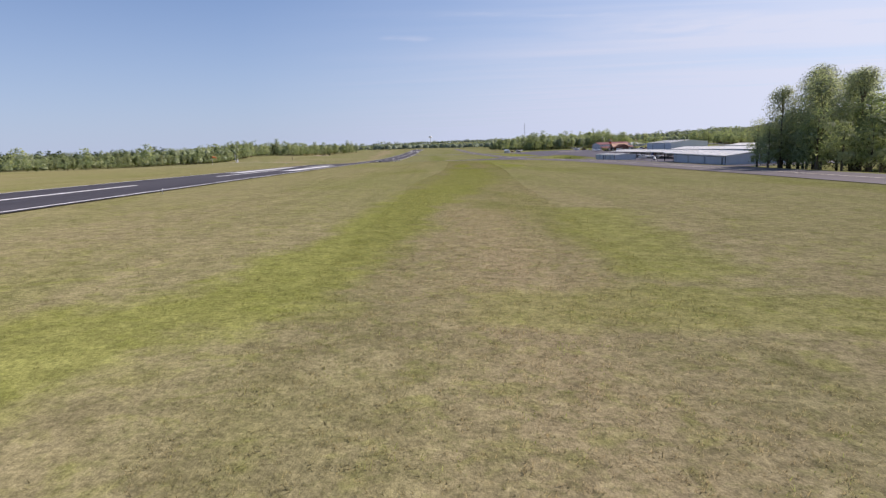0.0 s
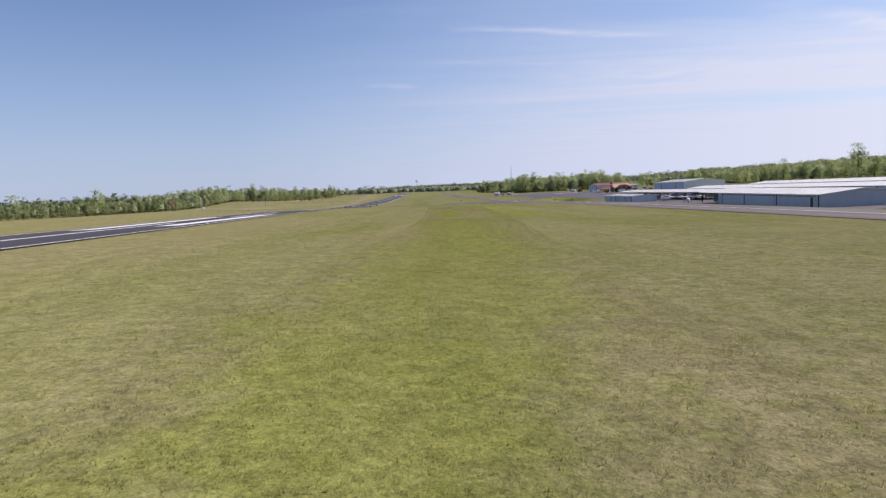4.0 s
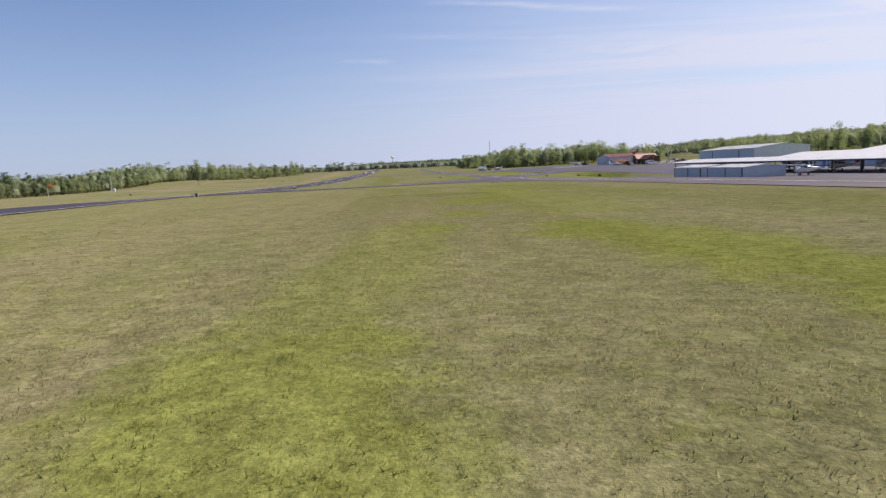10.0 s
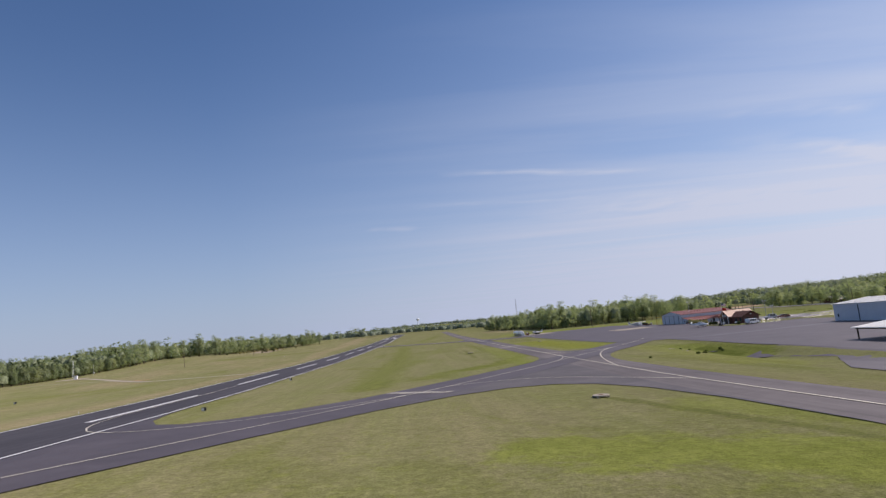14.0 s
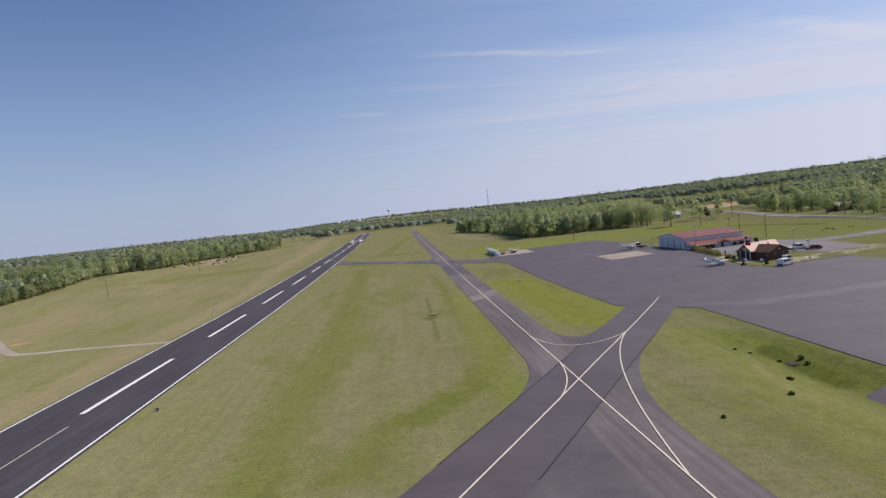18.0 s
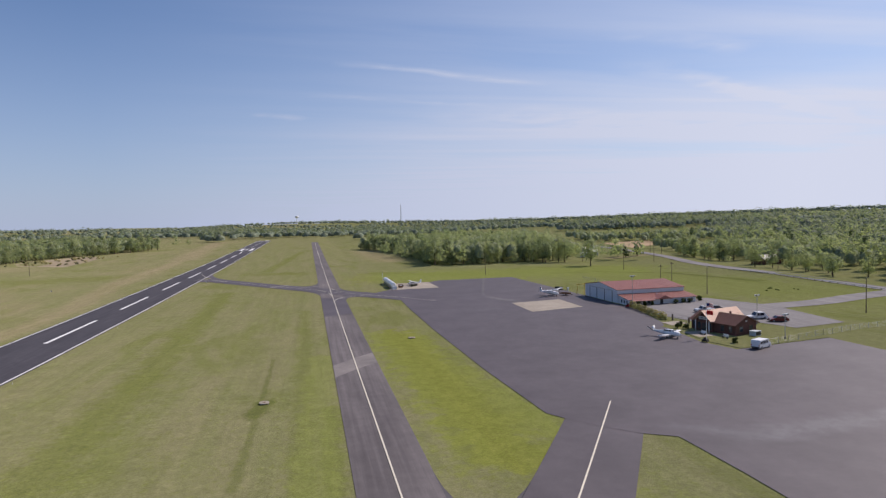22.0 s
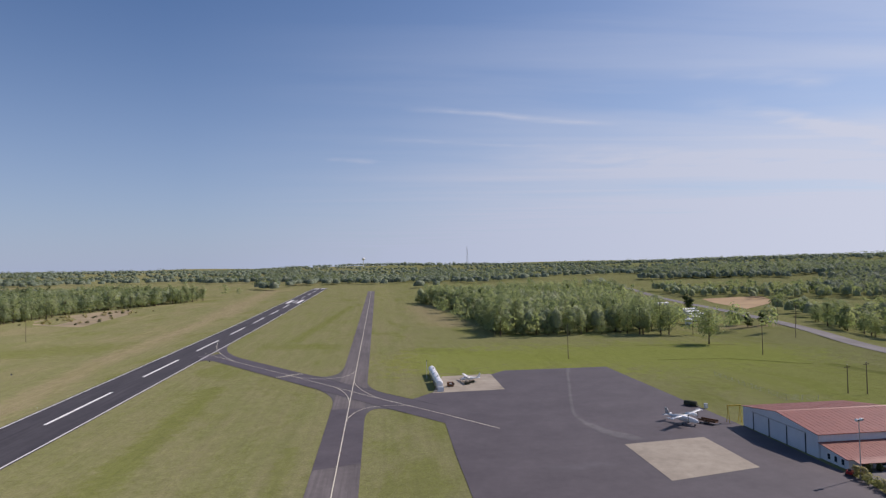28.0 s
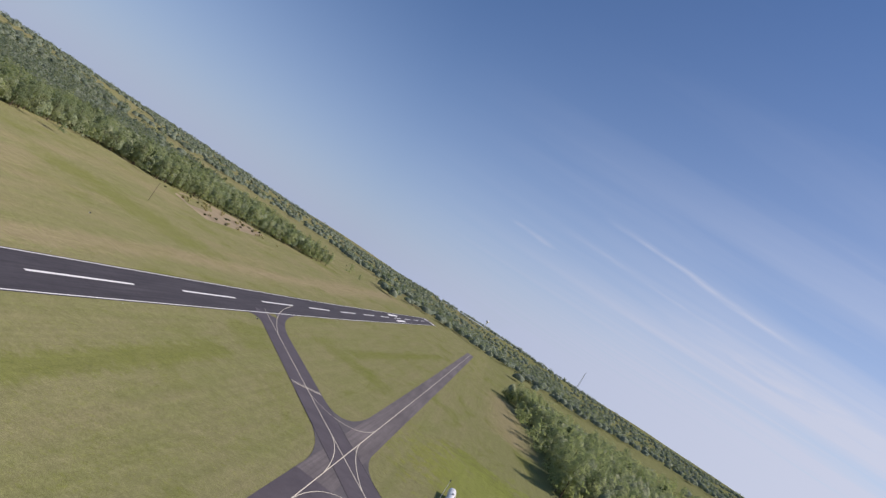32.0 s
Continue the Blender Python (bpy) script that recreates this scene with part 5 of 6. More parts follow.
door(gh, 0, 0.0, 2.6, 0.9, 2.0, M_DARK)

# brick terminal with a cross gable
fbo = thing("terminal_building", 156.6, -49.4, 14, "brown brick terminal with brown metal roofs, one coloured sunlit salmon", "building", z=-0.35)
fbo.matrix_basis = fbo.matrix_basis @ Matrix.Diagonal((1.03, 0.65, 1.02, 1))
LB, WB = 18.4, 6.8
part("wall", bm_prism([(0, 0), (WB, 0), (WB, 2.7), (WB / 2, 4.25), (0, 2.7)], 1, 0, LB), M_BRICK, fbo)
for e, b in ((-0.7, WB / 2), (WB + 0.7, WB / 2)):
    r = part("roof", slab((e, 2.45), (b, 4.3), 0.12, 1, -0.6, LB + 0.5), M_BROWN_ROOF, fbo)
    for k in range(1, 38):
        part("roof_seam", slab((e, 2.56), (b, 4.41), 0.05, 1, 0.5 * k - 0.6, 0.5 * k - 0.56), M_BROWN_ROOF, r)
CY, CH = 12.0, 3.3
part("cross_wall", bm_prism([(CY - CH, 0), (CY + CH, 0), (CY + CH, 2.9), (CY, 4.9), (CY - CH, 2.9)], 0, -0.6, 9.9), M_BRICK, fbo)
# both slopes wear the bright salmon that stands for sun glare
for e in (CY - CH - 0.6, CY + CH + 0.6):
    r = part("cross_roof", slab((e, 2.66), (CY, 4.95), 0.12, 0, -1.6, 10.3), M_SUNLIT_ROOF, fbo, "metal roof coloured bright salmon for the sun's glare")
    for k in range(1, 24):
        part("roof_seam", slab((e, 2.77), (CY, 5.06), 0.05, 0, 0.5 * k - 1.6, 0.5 * k - 1.56), M_SUNLIT_ROOF, r)
sg = part("sign", bm_box(-0.72, CY - 2.2, 2.95, -0.6, CY + 2.2, 3.55), M_WHITE_GLOSS, fbo, "white name board")
for k in range(7):
    part("lettering", bm_box(-0.735, CY - 1.9 + 0.55 * k, 3.1, -0.722, CY - 1.5 + 0.55 * k, 3.4), M_DARK, sg)
for s in (CY - 2.9, CY + 2.9):
    part("porch_post", bm_box(-1.4, s - 0.1, 0, -1.2, s + 0.1, 2.8), M_WHITE_GLOSS, fbo)
for s in (2.0, 5.2, 17.0):
    window(fbo, 0, 0.0, s, 0.9, 1.3, 1.2, frame_mat=M_WOODPOLE)
for s in (CY - 2.2, CY + 2.2):
    window(fbo, 0, -0.6, s, 0.8, 1.4, 1.4, frame_mat=M_WOODPOLE)
door(fbo, 0, -0.6, CY, 1.8, 2.15, M_GLASS)
for s in (1.8, 5.0):
    window(fbo, 1, 0.0, s, 1.0, 1.1, 1.1, frame_mat=M_WOODPOLE)
part("wall_lamp", bm_box(WB / 2 - 0.25, -0.2, 3.1, WB / 2 + 0.25, 0.0, 3.35, 0.03), M_WHITE_GLOSS, fbo, "white wall lamp")
part("chimney", bm_box(4.9, 8.0, 3.4, 5.3, 8.4, 4.6), M_BRICK, fbo)
sheet("lawn", [(148.5, -33), (149, -40), (147.6, -52), (149.5, -60), (161, -58.5), (174, -57.2), (174, -47), (163, -34), (156, -31)], 0.10, M_GRASS, label="small lawn round the terminal", category="lawn")
sheet("concrete_pad", [(151.5, -28.4), (151.5, -33), (156.6, -32.2), (156.6, -28.2)], 0.12, M_CONCRETE, label="pale concrete step at the gate", category="concrete pad")
sheet("path", [(148.8, -41.5), (148.8, -47.5), (153.4, -47.5), (153.4, -41.5)], 0.13, M_CONCRETE, label="concrete path to the terminal's door", category="path")


def trailer(x, y, turn, l, w, label, wall, roof):
    ob = thing("mobile_home", x, y, turn, label, "house", "mobile homes by the wood")
    part("wall", bm_box(-l / 2, -w / 2, 0.4, l / 2, w / 2, 2.8, 0.04), wall, ob)
    part("skirt", bm_box(-l / 2 + 0.1, -w / 2 + 0.1, -0.2, l / 2 - 0.1, w / 2 - 0.1, 0.42), M_DARK, ob)
    part("roof", bm_prism([(-w / 2 - 0.2, 2.75), (w / 2 + 0.2, 2.75), (0, 3.35)], 0, -l / 2 - 0.2, l / 2 + 0.2), roof, ob)
    for s in (-l * 0.3, 0, l * 0.3):
        window(ob, 1, -w / 2, s, 1.3, 1.1, 0.8)
    door(ob, 1, -w / 2, l * 0.15, 0.9, 2.4, M_DARK)


for x, y, t, l in ((286, 284, 12, 13), (279, 268, 12, 12), (273, 252, 10, 12), (266, 237, 14, 11), (252, 222, 60, 9), (296, 342, 15, 12)):
    trailer(x, y, t, l * 0.85, 3.7, "white mobile home with a pale roof", M_TIN, M_WHITE_GLOSS)


def cottage(x, y, turn, roof, label):
    ob = thing("house", x, y, turn, label, "house", "houses beyond the road")
    part("wall", bm_prism([(-4, 0), (4, 0), (4, 2.8), (0, 4.8), (-4, 2.8)], 0, -6.5, 6.5), M_TIN if roof is M_BROWN_ROOF else M_BRICK, ob)
    for e in (-4.6, 4.6):
        part("roof", slab((e, 2.55), (0, 4.86), 0.14, 0, -7, 7), roof, ob)
    for s in (-4, -1.2, 3.5):
        window(ob, 1, -4, s, 1.0, 1.2, 1.1)
    door(ob, 1, -4, 1.2, 1.0, 2.1, M_DARK)
    part("chimney", bm_box(2, 0.4, 4.2, 2.7, 1.1, 5.6), M_BRICK, ob)


for x, y, t, m in ((306, 112, 10, M_DARK), (345, 118, -10, M_DARK), (420, 240, 20, M_BROWN_ROOF), (500, 330, 0, M_RED_ROOF), (395, 30, 5, M_DARK)):
    cottage(x, y, t, m, "single-storey house among yard trees")


# ---- aircraft ----
def ring(x, hw, hh, cz, n=14, power=2.4):
    out = []
    for k in range(n):
        a = 2 * math.pi * k / n
        c, s = math.cos(a), math.sin(a)
        out.append((x, math.copysign(abs(c) ** (2 / power), c) * hw, cz + math.copysign(abs(s) ** (2 / power), s) * hh))
    return out


def foil(root, tip, thick_root, thick_tip):
    """A flying surface between two chord lines: (leading point, trailing point) at root and tip."""
    rings = []
    for (le, te), th in ((root, thick_root), (tip, thick_tip)):
        le, te = Vector(le), Vector(te)
        up = Vector((0, 0, 1)) if abs((le - te).z) < 5 and abs(root[0][1] - tip[0][1]) > 0.2 else Vector((0, 1, 0))
        rings.append([le, le.lerp(te, 0.08) + up * th * 0.7, le.lerp(te, 0.35) + up * th, te, le.lerp(te, 0.4) - up * th * 0.5, le.lerp(te, 0.08) - up * th * 0.5])
    return bm_loft([[tuple(p) for p in r] for r in rings])


def wheel(ob, x, y, r=0.22, w=0.14):
    t = part("wheel", bm_rod((x, y - w / 2, r), (x, y + w / 2, r), r, r, 16), M_RUBBER, ob)
    part("hub", bm_rod((x, y - w / 2 - 0.01, r), (x, y + w / 2 + 0.01, r), r * 0.5, r * 0.5, 10), M_STEEL, t)
    return t


def propeller(ob, x, y, z, r):
    p = part("propeller", bm_box(x, y - 0.06, z - r, x + 0.05, y + 0.06, z + r), M_DARK, ob)
    part("spinner", bm_loft([ring(x - 0.05, 0.16, 0.16, z, 10), ring(x + 0.15, 0.12, 0.12, z, 10), ring(x + 0.3, 0.02, 0.02, z, 10)]), M_WHITE_GLOSS, p) if y == 0 else None


def low_wing_plane(x, y, turn, label):
    """Nose along +x."""
    ob = thing("light_aircraft", x, y, turn, label, "aircraft", "parked aircraft")
    part("fuselage", bm_loft([ring(2.9, 0.30, 0.32, 1.05), ring(2.6, 0.46, 0.45, 1.08), ring(1.6, 0.56, 0.55, 1.12), ring(0.6, 0.60, 0.62, 1.2), ring(-0.8, 0.58, 0.62, 1.2),
                              ring(-2.2, 0.38, 0.42, 1.2), ring(-4.2, 0.14, 0.18, 1.28), ring(-4.9, 0.04, 0.05, 1.3)]), M_WHITE_GLOSS, ob)
    part("stripe", bm_loft([ring(2.65, 0.465, 0.10, 1.02), ring(0.6, 0.612, 0.10, 1.1), ring(-2.2, 0.392, 0.09, 1.12), ring(-4.4, 0.13, 0.05, 1.24)]), M_BLUE, ob, "dark blue side stripe")
    cab = part("canopy", bm_loft([ring(1.35, 0.40, 0.10, 1.62), ring(0.8, 0.50, 0.34, 1.72), ring(-0.5, 0.50, 0.36, 1.72), ring(-1.6, 0.36, 0.12, 1.55)]), M_WHITE_GLOSS, ob, "white cabin top")
    for s in (-1, 1):
        for a, b in ((-1.15, -0.65), (-0.5, 0.0), (0.15, 0.7)):
            part("cabin_window", bm_box(a, s * 0.50, 1.60, b, s * 0.53, 1.92, 0.01), M_GLASS, cab)
        part("wing", foil(((1.0, s * 0.4, 0.82), (-0.95, s * 0.4, 0.80)), ((0.55, s * 5.0, 1.18), (-0.5, s * 5.0, 1.17)), 0.14, 0.06), M_WHITE_GLOSS, ob)
        part("tail_fin", foil(((-3.9, s * 0.08, 1.35), (-4.9, s * 0.08, 1.35)), ((-4.5, s * 1.35, 2.25), (-5.2, s * 1.35, 2.25)), 0.06, 0.03), M_WHITE_GLOSS, ob, "raked tail surface")
        part("tail_tip", foil(((-4.45, s * 1.30, 2.22), (-5.2, s * 1.30, 2.22)), ((-4.6, s * 1.45, 2.34), (-5.25, s * 1.45, 2.34)), 0.05, 0.03), M_DARK, ob, "dark tail tip")
        part("gear_leg", bm_rod((0.1, s * 1.5, 0.2), (0.1, s * 1.5, 0.9), 0.05, 0.06, 8), M_STEEL, ob)
        wheel(ob, 0.1, s * 1.5)
    part("windscreen", bm_prism([(1.45, 1.55), (1.05, 1.95), (0.85, 1.97), (1.25, 1.53)], 1, -0.42, 0.42), M_GLASS, ob)
    part("gear_leg", bm_rod((2.2, 0, 0.2), (2.2, 0, 0.8), 0.05, 0.05, 8), M_STEEL, ob)
    wheel(ob, 2.2, 0, 0.2)
    propeller(ob, 2.95, 0, 1.05, 0.95)
    ob.matrix_basis = ob.matrix_basis @ Matrix.Scale(0.92, 4)
    return ob


def high_wing_plane(x, y, turn, label, s=1.0, trim=None, twin=False):
    """Nose along +x; braced high wing, or two engines in it."""
    ob = thing("light_aircraft", x, y, turn, label, "aircraft", "parked aircraft")
    n = 3.3 if twin else 2.3
    part("fuselage", bm_loft([ring(n, 0.16, 0.2, 1.1), ring(n - 0.5, 0.42, 0.44, 1.15), ring(1.2, 0.56, 0.62, 1.3), ring(0.0, 0.58, 0.78, 1.42), ring(-1.4, 0.52, 0.70, 1.4),
                              ring(-3.2, 0.28, 0.34, 1.4), ring(-5.2, 0.08, 0.14, 1.5)]), M_WHITE_GLOSS, ob)
    part("stripe", bm_loft([ring(n - 0.6, 0.44, 0.08, 1.12), ring(0.0, 0.592, 0.08, 1.2), ring(-3.2, 0.292, 0.07, 1.34), ring(-5.0, 0.1, 0.04, 1.46)]), trim or M_BLUE, ob, "coloured side stripe")
    part("windscreen", bm_prism([(1.25, 1.62), (0.65, 2.08), (0.5, 2.08), (1.1, 1.6)], 1, -0.5, 0.5), M_GLASS, ob)
    half = 6.4 if twin else 5.2
    for k in (-1, 1):
        part("wing", foil(((0.75, 0, 2.2), (-0.85, 0, 2.16)), ((0.6, k * half, 2.42), (-0.45, k * half, 2.4)), 0.13, 0.06), M_WHITE_GLOSS, ob)
        part("tailplane", foil(((-4.3, 0, 1.55), (-5.2, 0, 1.55)), ((-4.5, k * 1.8, 1.58), (-5.15, k * 1.8, 1.58)), 0.05, 0.03), M_WHITE_GLOSS, ob)
        for a, b in ((-1.2, -0.5), (-0.35, 0.4)):
            part("cabin_window", bm_box(a, k * 0.55, 1.62, b, k * 0.60, 1.98, 0.01), M_GLASS, ob)
        if twin:
            nac = part("engine", bm_loft([ring(1.9, 0.2, 0.2, 2.1), ring(1.5, 0.36, 0.36, 2.1), ring(0.0, 0.36, 0.36, 2.1), ring(-1.1, 0.12, 0.12, 2.16)]), M_WHITE_GLOSS, ob)
            nac.location = (0, k * 2.1, 0)
            tank = part("tip_tank", bm_loft([ring(0.95, 0.04, 0.04, 2.4, 10), ring(0.6, 0.17, 0.17, 2.4, 10), ring(-0.4, 0.17, 0.17, 2.4, 10), ring(-1.0, 0.04, 0.04, 2.42, 10)]), M_WHITE_GLOSS, ob, "white wing-tip tank")
            tank.location = (0, k * half, 0)
            pr = part("propeller", bm_box(1.92, k * 2.1 - 0.06, 1.2, 1.97, k * 2.1 + 0.06, 3.0), M_DARK, ob)
        else:
            part("strut", bm_rod((0.1, k * 0.5, 0.85), (0.15, k * 2.6, 2.25), 0.05, 0.05, 8), M_WHITE_GLOSS, ob)
        part("gear_leg", bm_rod((-0.1, k * 0.4, 0.8), (-0.1, k * 1.15, 0.25), 0.06, 0.05, 8), M_STEEL, ob)
        wheel(ob, -0.1, k * 1.2, 0.25)
    part("fin", bm_prism([(-4.0, 1.55), (-5.25, 1.5), (-5.5, 3.1), (-4.95, 3.1)], 1, -0.05, 0.05), trim or M_BLUE, ob, "tall coloured tail fin")
    part("gear_leg", bm_rod((n - 0.9, 0, 0.2), (n - 0.9, 0, 0.8), 0.05, 0.05, 8), M_STEEL, ob)
    wheel(ob, n - 0.9, 0, 0.2)
    if not twin:
        propeller(ob, n + 0.02, 0, 1.1, 0.95)
    ob.matrix_basis = ob.matrix_basis @ Matrix.Scale(s, 4)
    return ob


low_wing_plane(142.6, -45.4, -62, "white low-wing light aircraft with blue stripe and V-tail")
high_wing_plane(147.2, 32.0, -58, "white twin-engined high-wing aircraft parked by the hangar", 0.92, M_STEEL, True)
high_wing_plane(107.0, 88.5, 186, "small white high-wing aircraft on the concrete slab", 0.8, M_WHITE_GLOSS)
high_wing_plane(105.5, -254.5, 250, "white high-wing aircraft parked before the grey hangar", 0.78, M_RED)
high_wing_plane(112.5, -222.5, 185, "white high-wing aircraft beside the sheds", 0.8, M_BLUE)
for y, m in ((-166, M_RED), (-180, M_BLUE), (-196, M_BLUE), (-212, M_RED), (-224, M_BLUE)):
    high_wing_plane(127.0, y, 180, "light aircraft parked under the open shelter", 0.86, m)


# ---- vehicles ----
def car(kind, x, y, turn, paint_mat, label, l=4.6, w=1.8, h=1.45):
    """Nose along +x. kind: car, van or pickup_truck."""
    ob = thing(kind, x, y, turn, label, "vehicle", "parked vehicles")
    a, b = -l / 2, l / 2
    if kind == "van":
        prof = [(a, 0.35), (a, h - 0.25), (a + 0.15, h - 0.02), (b - 1.5, h), (b - 1.2, h - 0.05), (b - 0.75, h * 0.6), (b - 0.08, h * 0.5), (b, 0.45), (b - 0.05, 0.3), (a + 0.05, 0.3)]
    elif kind == "pickup_truck":
        prof = [(a, 0.45), (a, 1.05), (-0.35, 1.08), (-0.3, h - 0.1), (-0.1, h), (0.75, h), (1.25, 1.1), (b - 0.1, 1.0), (b, 0.55), (b - 0.05, 0.38), (a + 0.05, 0.38)]
    else:
        prof = [(a, 0.4), (a + 0.05, 0.85), (a + 0.35, 0.95), (a + 0.9, h - 0.05), (a + 1.3, h), (0.25, h), (0.95, 0.95), (b - 0.15, 0.8), (b, 0.5), (b - 0.05, 0.3), (a + 0.05, 0.3)]
    bm = bm_prism(prof, 1, -w / 2, w / 2)
    bmesh.ops.bevel(bm, geom=[e for e in bm.edges], offset=0.05, segments=2, affect="EDGES", profile=0.6)
    body = part("body", bm, paint_mat, ob)
    for s in (-1, 1):
        if kind == "van":
            wins = ((a + 0.25, a + 1.2), (a + 1.35, a + 2.3), (a + 2.45, b - 1.35))
            z0, z1 = h * 0.58, h - 0.25
        elif kind == "pickup_truck":
            wins, z0, z1 = ((-0.2, 0.3), (0.36, 0.85)), 1.15, h - 0.12
        else:
            wins, z0, z1 = ((a + 1.05, -0.35), (-0.25, 0.4)), 0.98, h - 0.12
        for p, q in wins:
            part("side_window", bm_box(p, s * (w / 2 - 0.01), z0, q, s * (w / 2 + 0.012), z1), M_GLASS, body)
        for fx in (a + 0.85, b - 0.85):
            t = part("wheel", bm_rod((fx, s * (w / 2 - 0.2), 0.33), (fx, s * (w / 2 + 0.02), 0.33), 0.33, 0.33, 18), M_RUBBER, ob)
            part("rim", bm_rod((fx, s * (w / 2 - 0.02), 0.33), (fx, s * (w / 2 + 0.035), 0.33), 0.19, 0.17, 12), M_STEEL, t)
        part("headlight", bm_box(b - 0.08, s * w * 0.36 - 0.14, 0.6, b + 0.015, s * w * 0.36 + 0.14, 0.75), M_STEEL, body)
        part("tail_light", bm_box(a - 0.015, s * w * 0.42 - 0.1, 0.7, a + 0.05, s * w * 0.42 + 0.1, 0.95), M_RED, body)
    part("windscreen", {"van": lambda: bm_prism([(b - 1.22, h - 0.12), (b - 0.80, h * 0.62), (b - 0.76, h * 0.64), (b - 1.17, h - 0.08)], 1, -w * 0.43, w * 0.43),
                        "pickup_truck": lambda: bm_prism([(0.80, h - 0.06), (1.22, 1.14), (1.27, 1.16), (0.85, h - 0.02)], 1, -w * 0.43, w * 0.43),
                        "car": lambda: bm_prism([(0.32, h - 0.06), (0.92, 1.0), (0.97, 1.02), (0.37, h - 0.02)], 1, -w * 0.43, w * 0.43)}[kind](), M_GLASS, body)
    part("bumper", bm_box(b - 0.02, -w * 0.46, 0.35, b + 0.08, w * 0.46, 0.55, 0.03), M_DARK, ob)
    part("bumper", bm_box(a - 0.08, -w * 0.46, 0.35, a + 0.02, w * 0.46, 0.55, 0.03), M_DARK, ob)
    return ob


M_SILVER = plain("silver_car_paint", (0.52, 0.53, 0.54), 0.3, 0.3, 0.04)
M_CHARCOAL = plain("charcoal_car_paint", (0.05, 0.05, 0.055), 0.3, 0.0, 0.04)
M_MAROON = plain("maroon_car_paint", (0.14, 0.025, 0.02), 0.3, 0.0, 0.04)
car("van", 153.4, -60.8, 22, M_WHITE_GLOSS, "white passenger van parked on the apron's edge", 4.6, 1.85, 1.9)
car("pickup_truck", 171.4, -18.6, 172, M_SILVER, "silver pickup truck in the car park", 5.4, 1.9, 1.75)
car("car", 175.6, -16.6, 172, M_CHARCOAL, "dark grey car in the car park")
car("car", 176.6, -32.4, 168, M_WHITE_GLOSS, "white estate car behind the terminal", 5.0, 1.95, 1.8)
car("car", 178.4, -37.6, 165, M_MAROON, "maroon car behind the terminal")

# ---- fuel tanks on the slab ----
for y in (78.2, 92.0):
    t = thing("fuel_tank", 97.7, y, 0, "white horizontal fuel tank on steel saddles", "tank", "fuel tanks")
    bm = bm_rod((0, 0.6, 1.65), (0, 12.4, 1.65), 1.08, 1.08, 28)
    part("shell", bm, M_WHITE_GLOSS, t)
    for e, k in ((0.6, -1), (12.4, 1)):
        part("end_cap", bm_ball((0, e, 1.65), (1.07, 0.4, 1.07), 20), M_WHITE_GLOSS, t)
    for s in (2.5, 6.5, 10.5):
        part("saddle", bm_box(-1.0, s - 0.15, 0, 1.0, s + 0.15, 0.75), M_STEEL, t)
        part("band", bm_rod((0, s - 0.05, 1.65), (0, s + 0.05, 1.65), 1.1, 1.1, 28), M_STEEL, t)
    part("hatch", bm_rod((0, 6.5, 2.85), (0, 6.5, 3.1), 0.3, 0.3, 14), M_STEEL, t)
    part("vent_pipe", bm_rod((0.3, 2, 2.8), (0.3, 2, 3.9), 0.05, 0.05, 8), M_STEEL, t)
pump = thing("fuel_pump", 101.2, 82.5, 0, "rusty red pump cabinet beside the tank", "pump")
part("cabinet", bm_box(-0.9, -0.6, 0.1, 0.9, 0.6, 1.4, 0.04), M_RUST, pump)
part("base", bm_box(-1.0, -0.7, 0, 1.0, 0.7, 0.12), M_CONCRETE, pump)
part("dial", bm_box(-0.4, -0.63, 0.9, 0.4, -0.6, 1.25), M_WHITE_GLOSS, pump)
part("hose_reel", bm_rod((0.95, -0.1, 0.8), (1.2, -0.1, 0.8), 0.35, 0.35, 16), M_DARK, pump)
cab = thing("control_box", 97.7, 76.6, 0, "pale grey equipment box at the tank's end", "cabinet")
part("case", bm_box(-0.9, -0.5, 0, 0.9, 0.5, 1.3, 0.04), M_GREY_TIN, cab)
part("door", bm_box(-0.7, -0.53, 0.15, 0.7, -0.5, 1.2), M_TIN, cab)
sign = thing("sign_post", 95.4, 96.5, 0, "thin white post with a small dark lamp", "post")
part("post", bm_rod((0, 0, 0), (0, 0, 5.6), 0.06, 0.05, 8), M_WHITE_GLOSS, sign)
part("lamp", bm_box(-0.2, -0.15, 5.5, 0.2, 0.15, 5.8, 0.03), M_DARK, sign)
for y in (86.5, 84.6):
    b = thing("crate", 106.0 + (y - 84) * 0.9, y, 15, "dark wooden crate on the slab", "crate", "crates on the slab")
    part("box", bm_box(-0.7, -0.5, 0, 0.7, 0.5, 0.8, 0.03), M_OLIVE, b)
    part("lid", bm_box(-0.74, -0.54, 0.8, 0.74, 0.54, 0.88), M_WOODPOLE, b)

# ---- clutter by the hangar ----
roll = thing("covered_trailer", 156.6, 47.0, -50, "dark green canvas-covered trailer at the apron's edge", "trailer")
part("canvas", bm_loft([ring(-2.4, 0.85, 0.75, 1.1), ring(-2.2, 1.0, 0.9, 1.15), ring(0, 1.05, 0.95, 1.15), ring(2.2, 1.0, 0.9, 1.15), ring(2.4, 0.85, 0.75, 1.1)]), M_OLIVE, roll)
roll.matrix_basis = roll.matrix_basis @ Matrix.Scale(0.62, 4)
part("chassis", bm_box(-2.5, -0.8, 0.25, 2.9, 0.8, 0.42), M_DARK, roll)
for s in (-1, 1):
    wheel(roll, -0.3, s * 0.9, 0.33, 0.2)
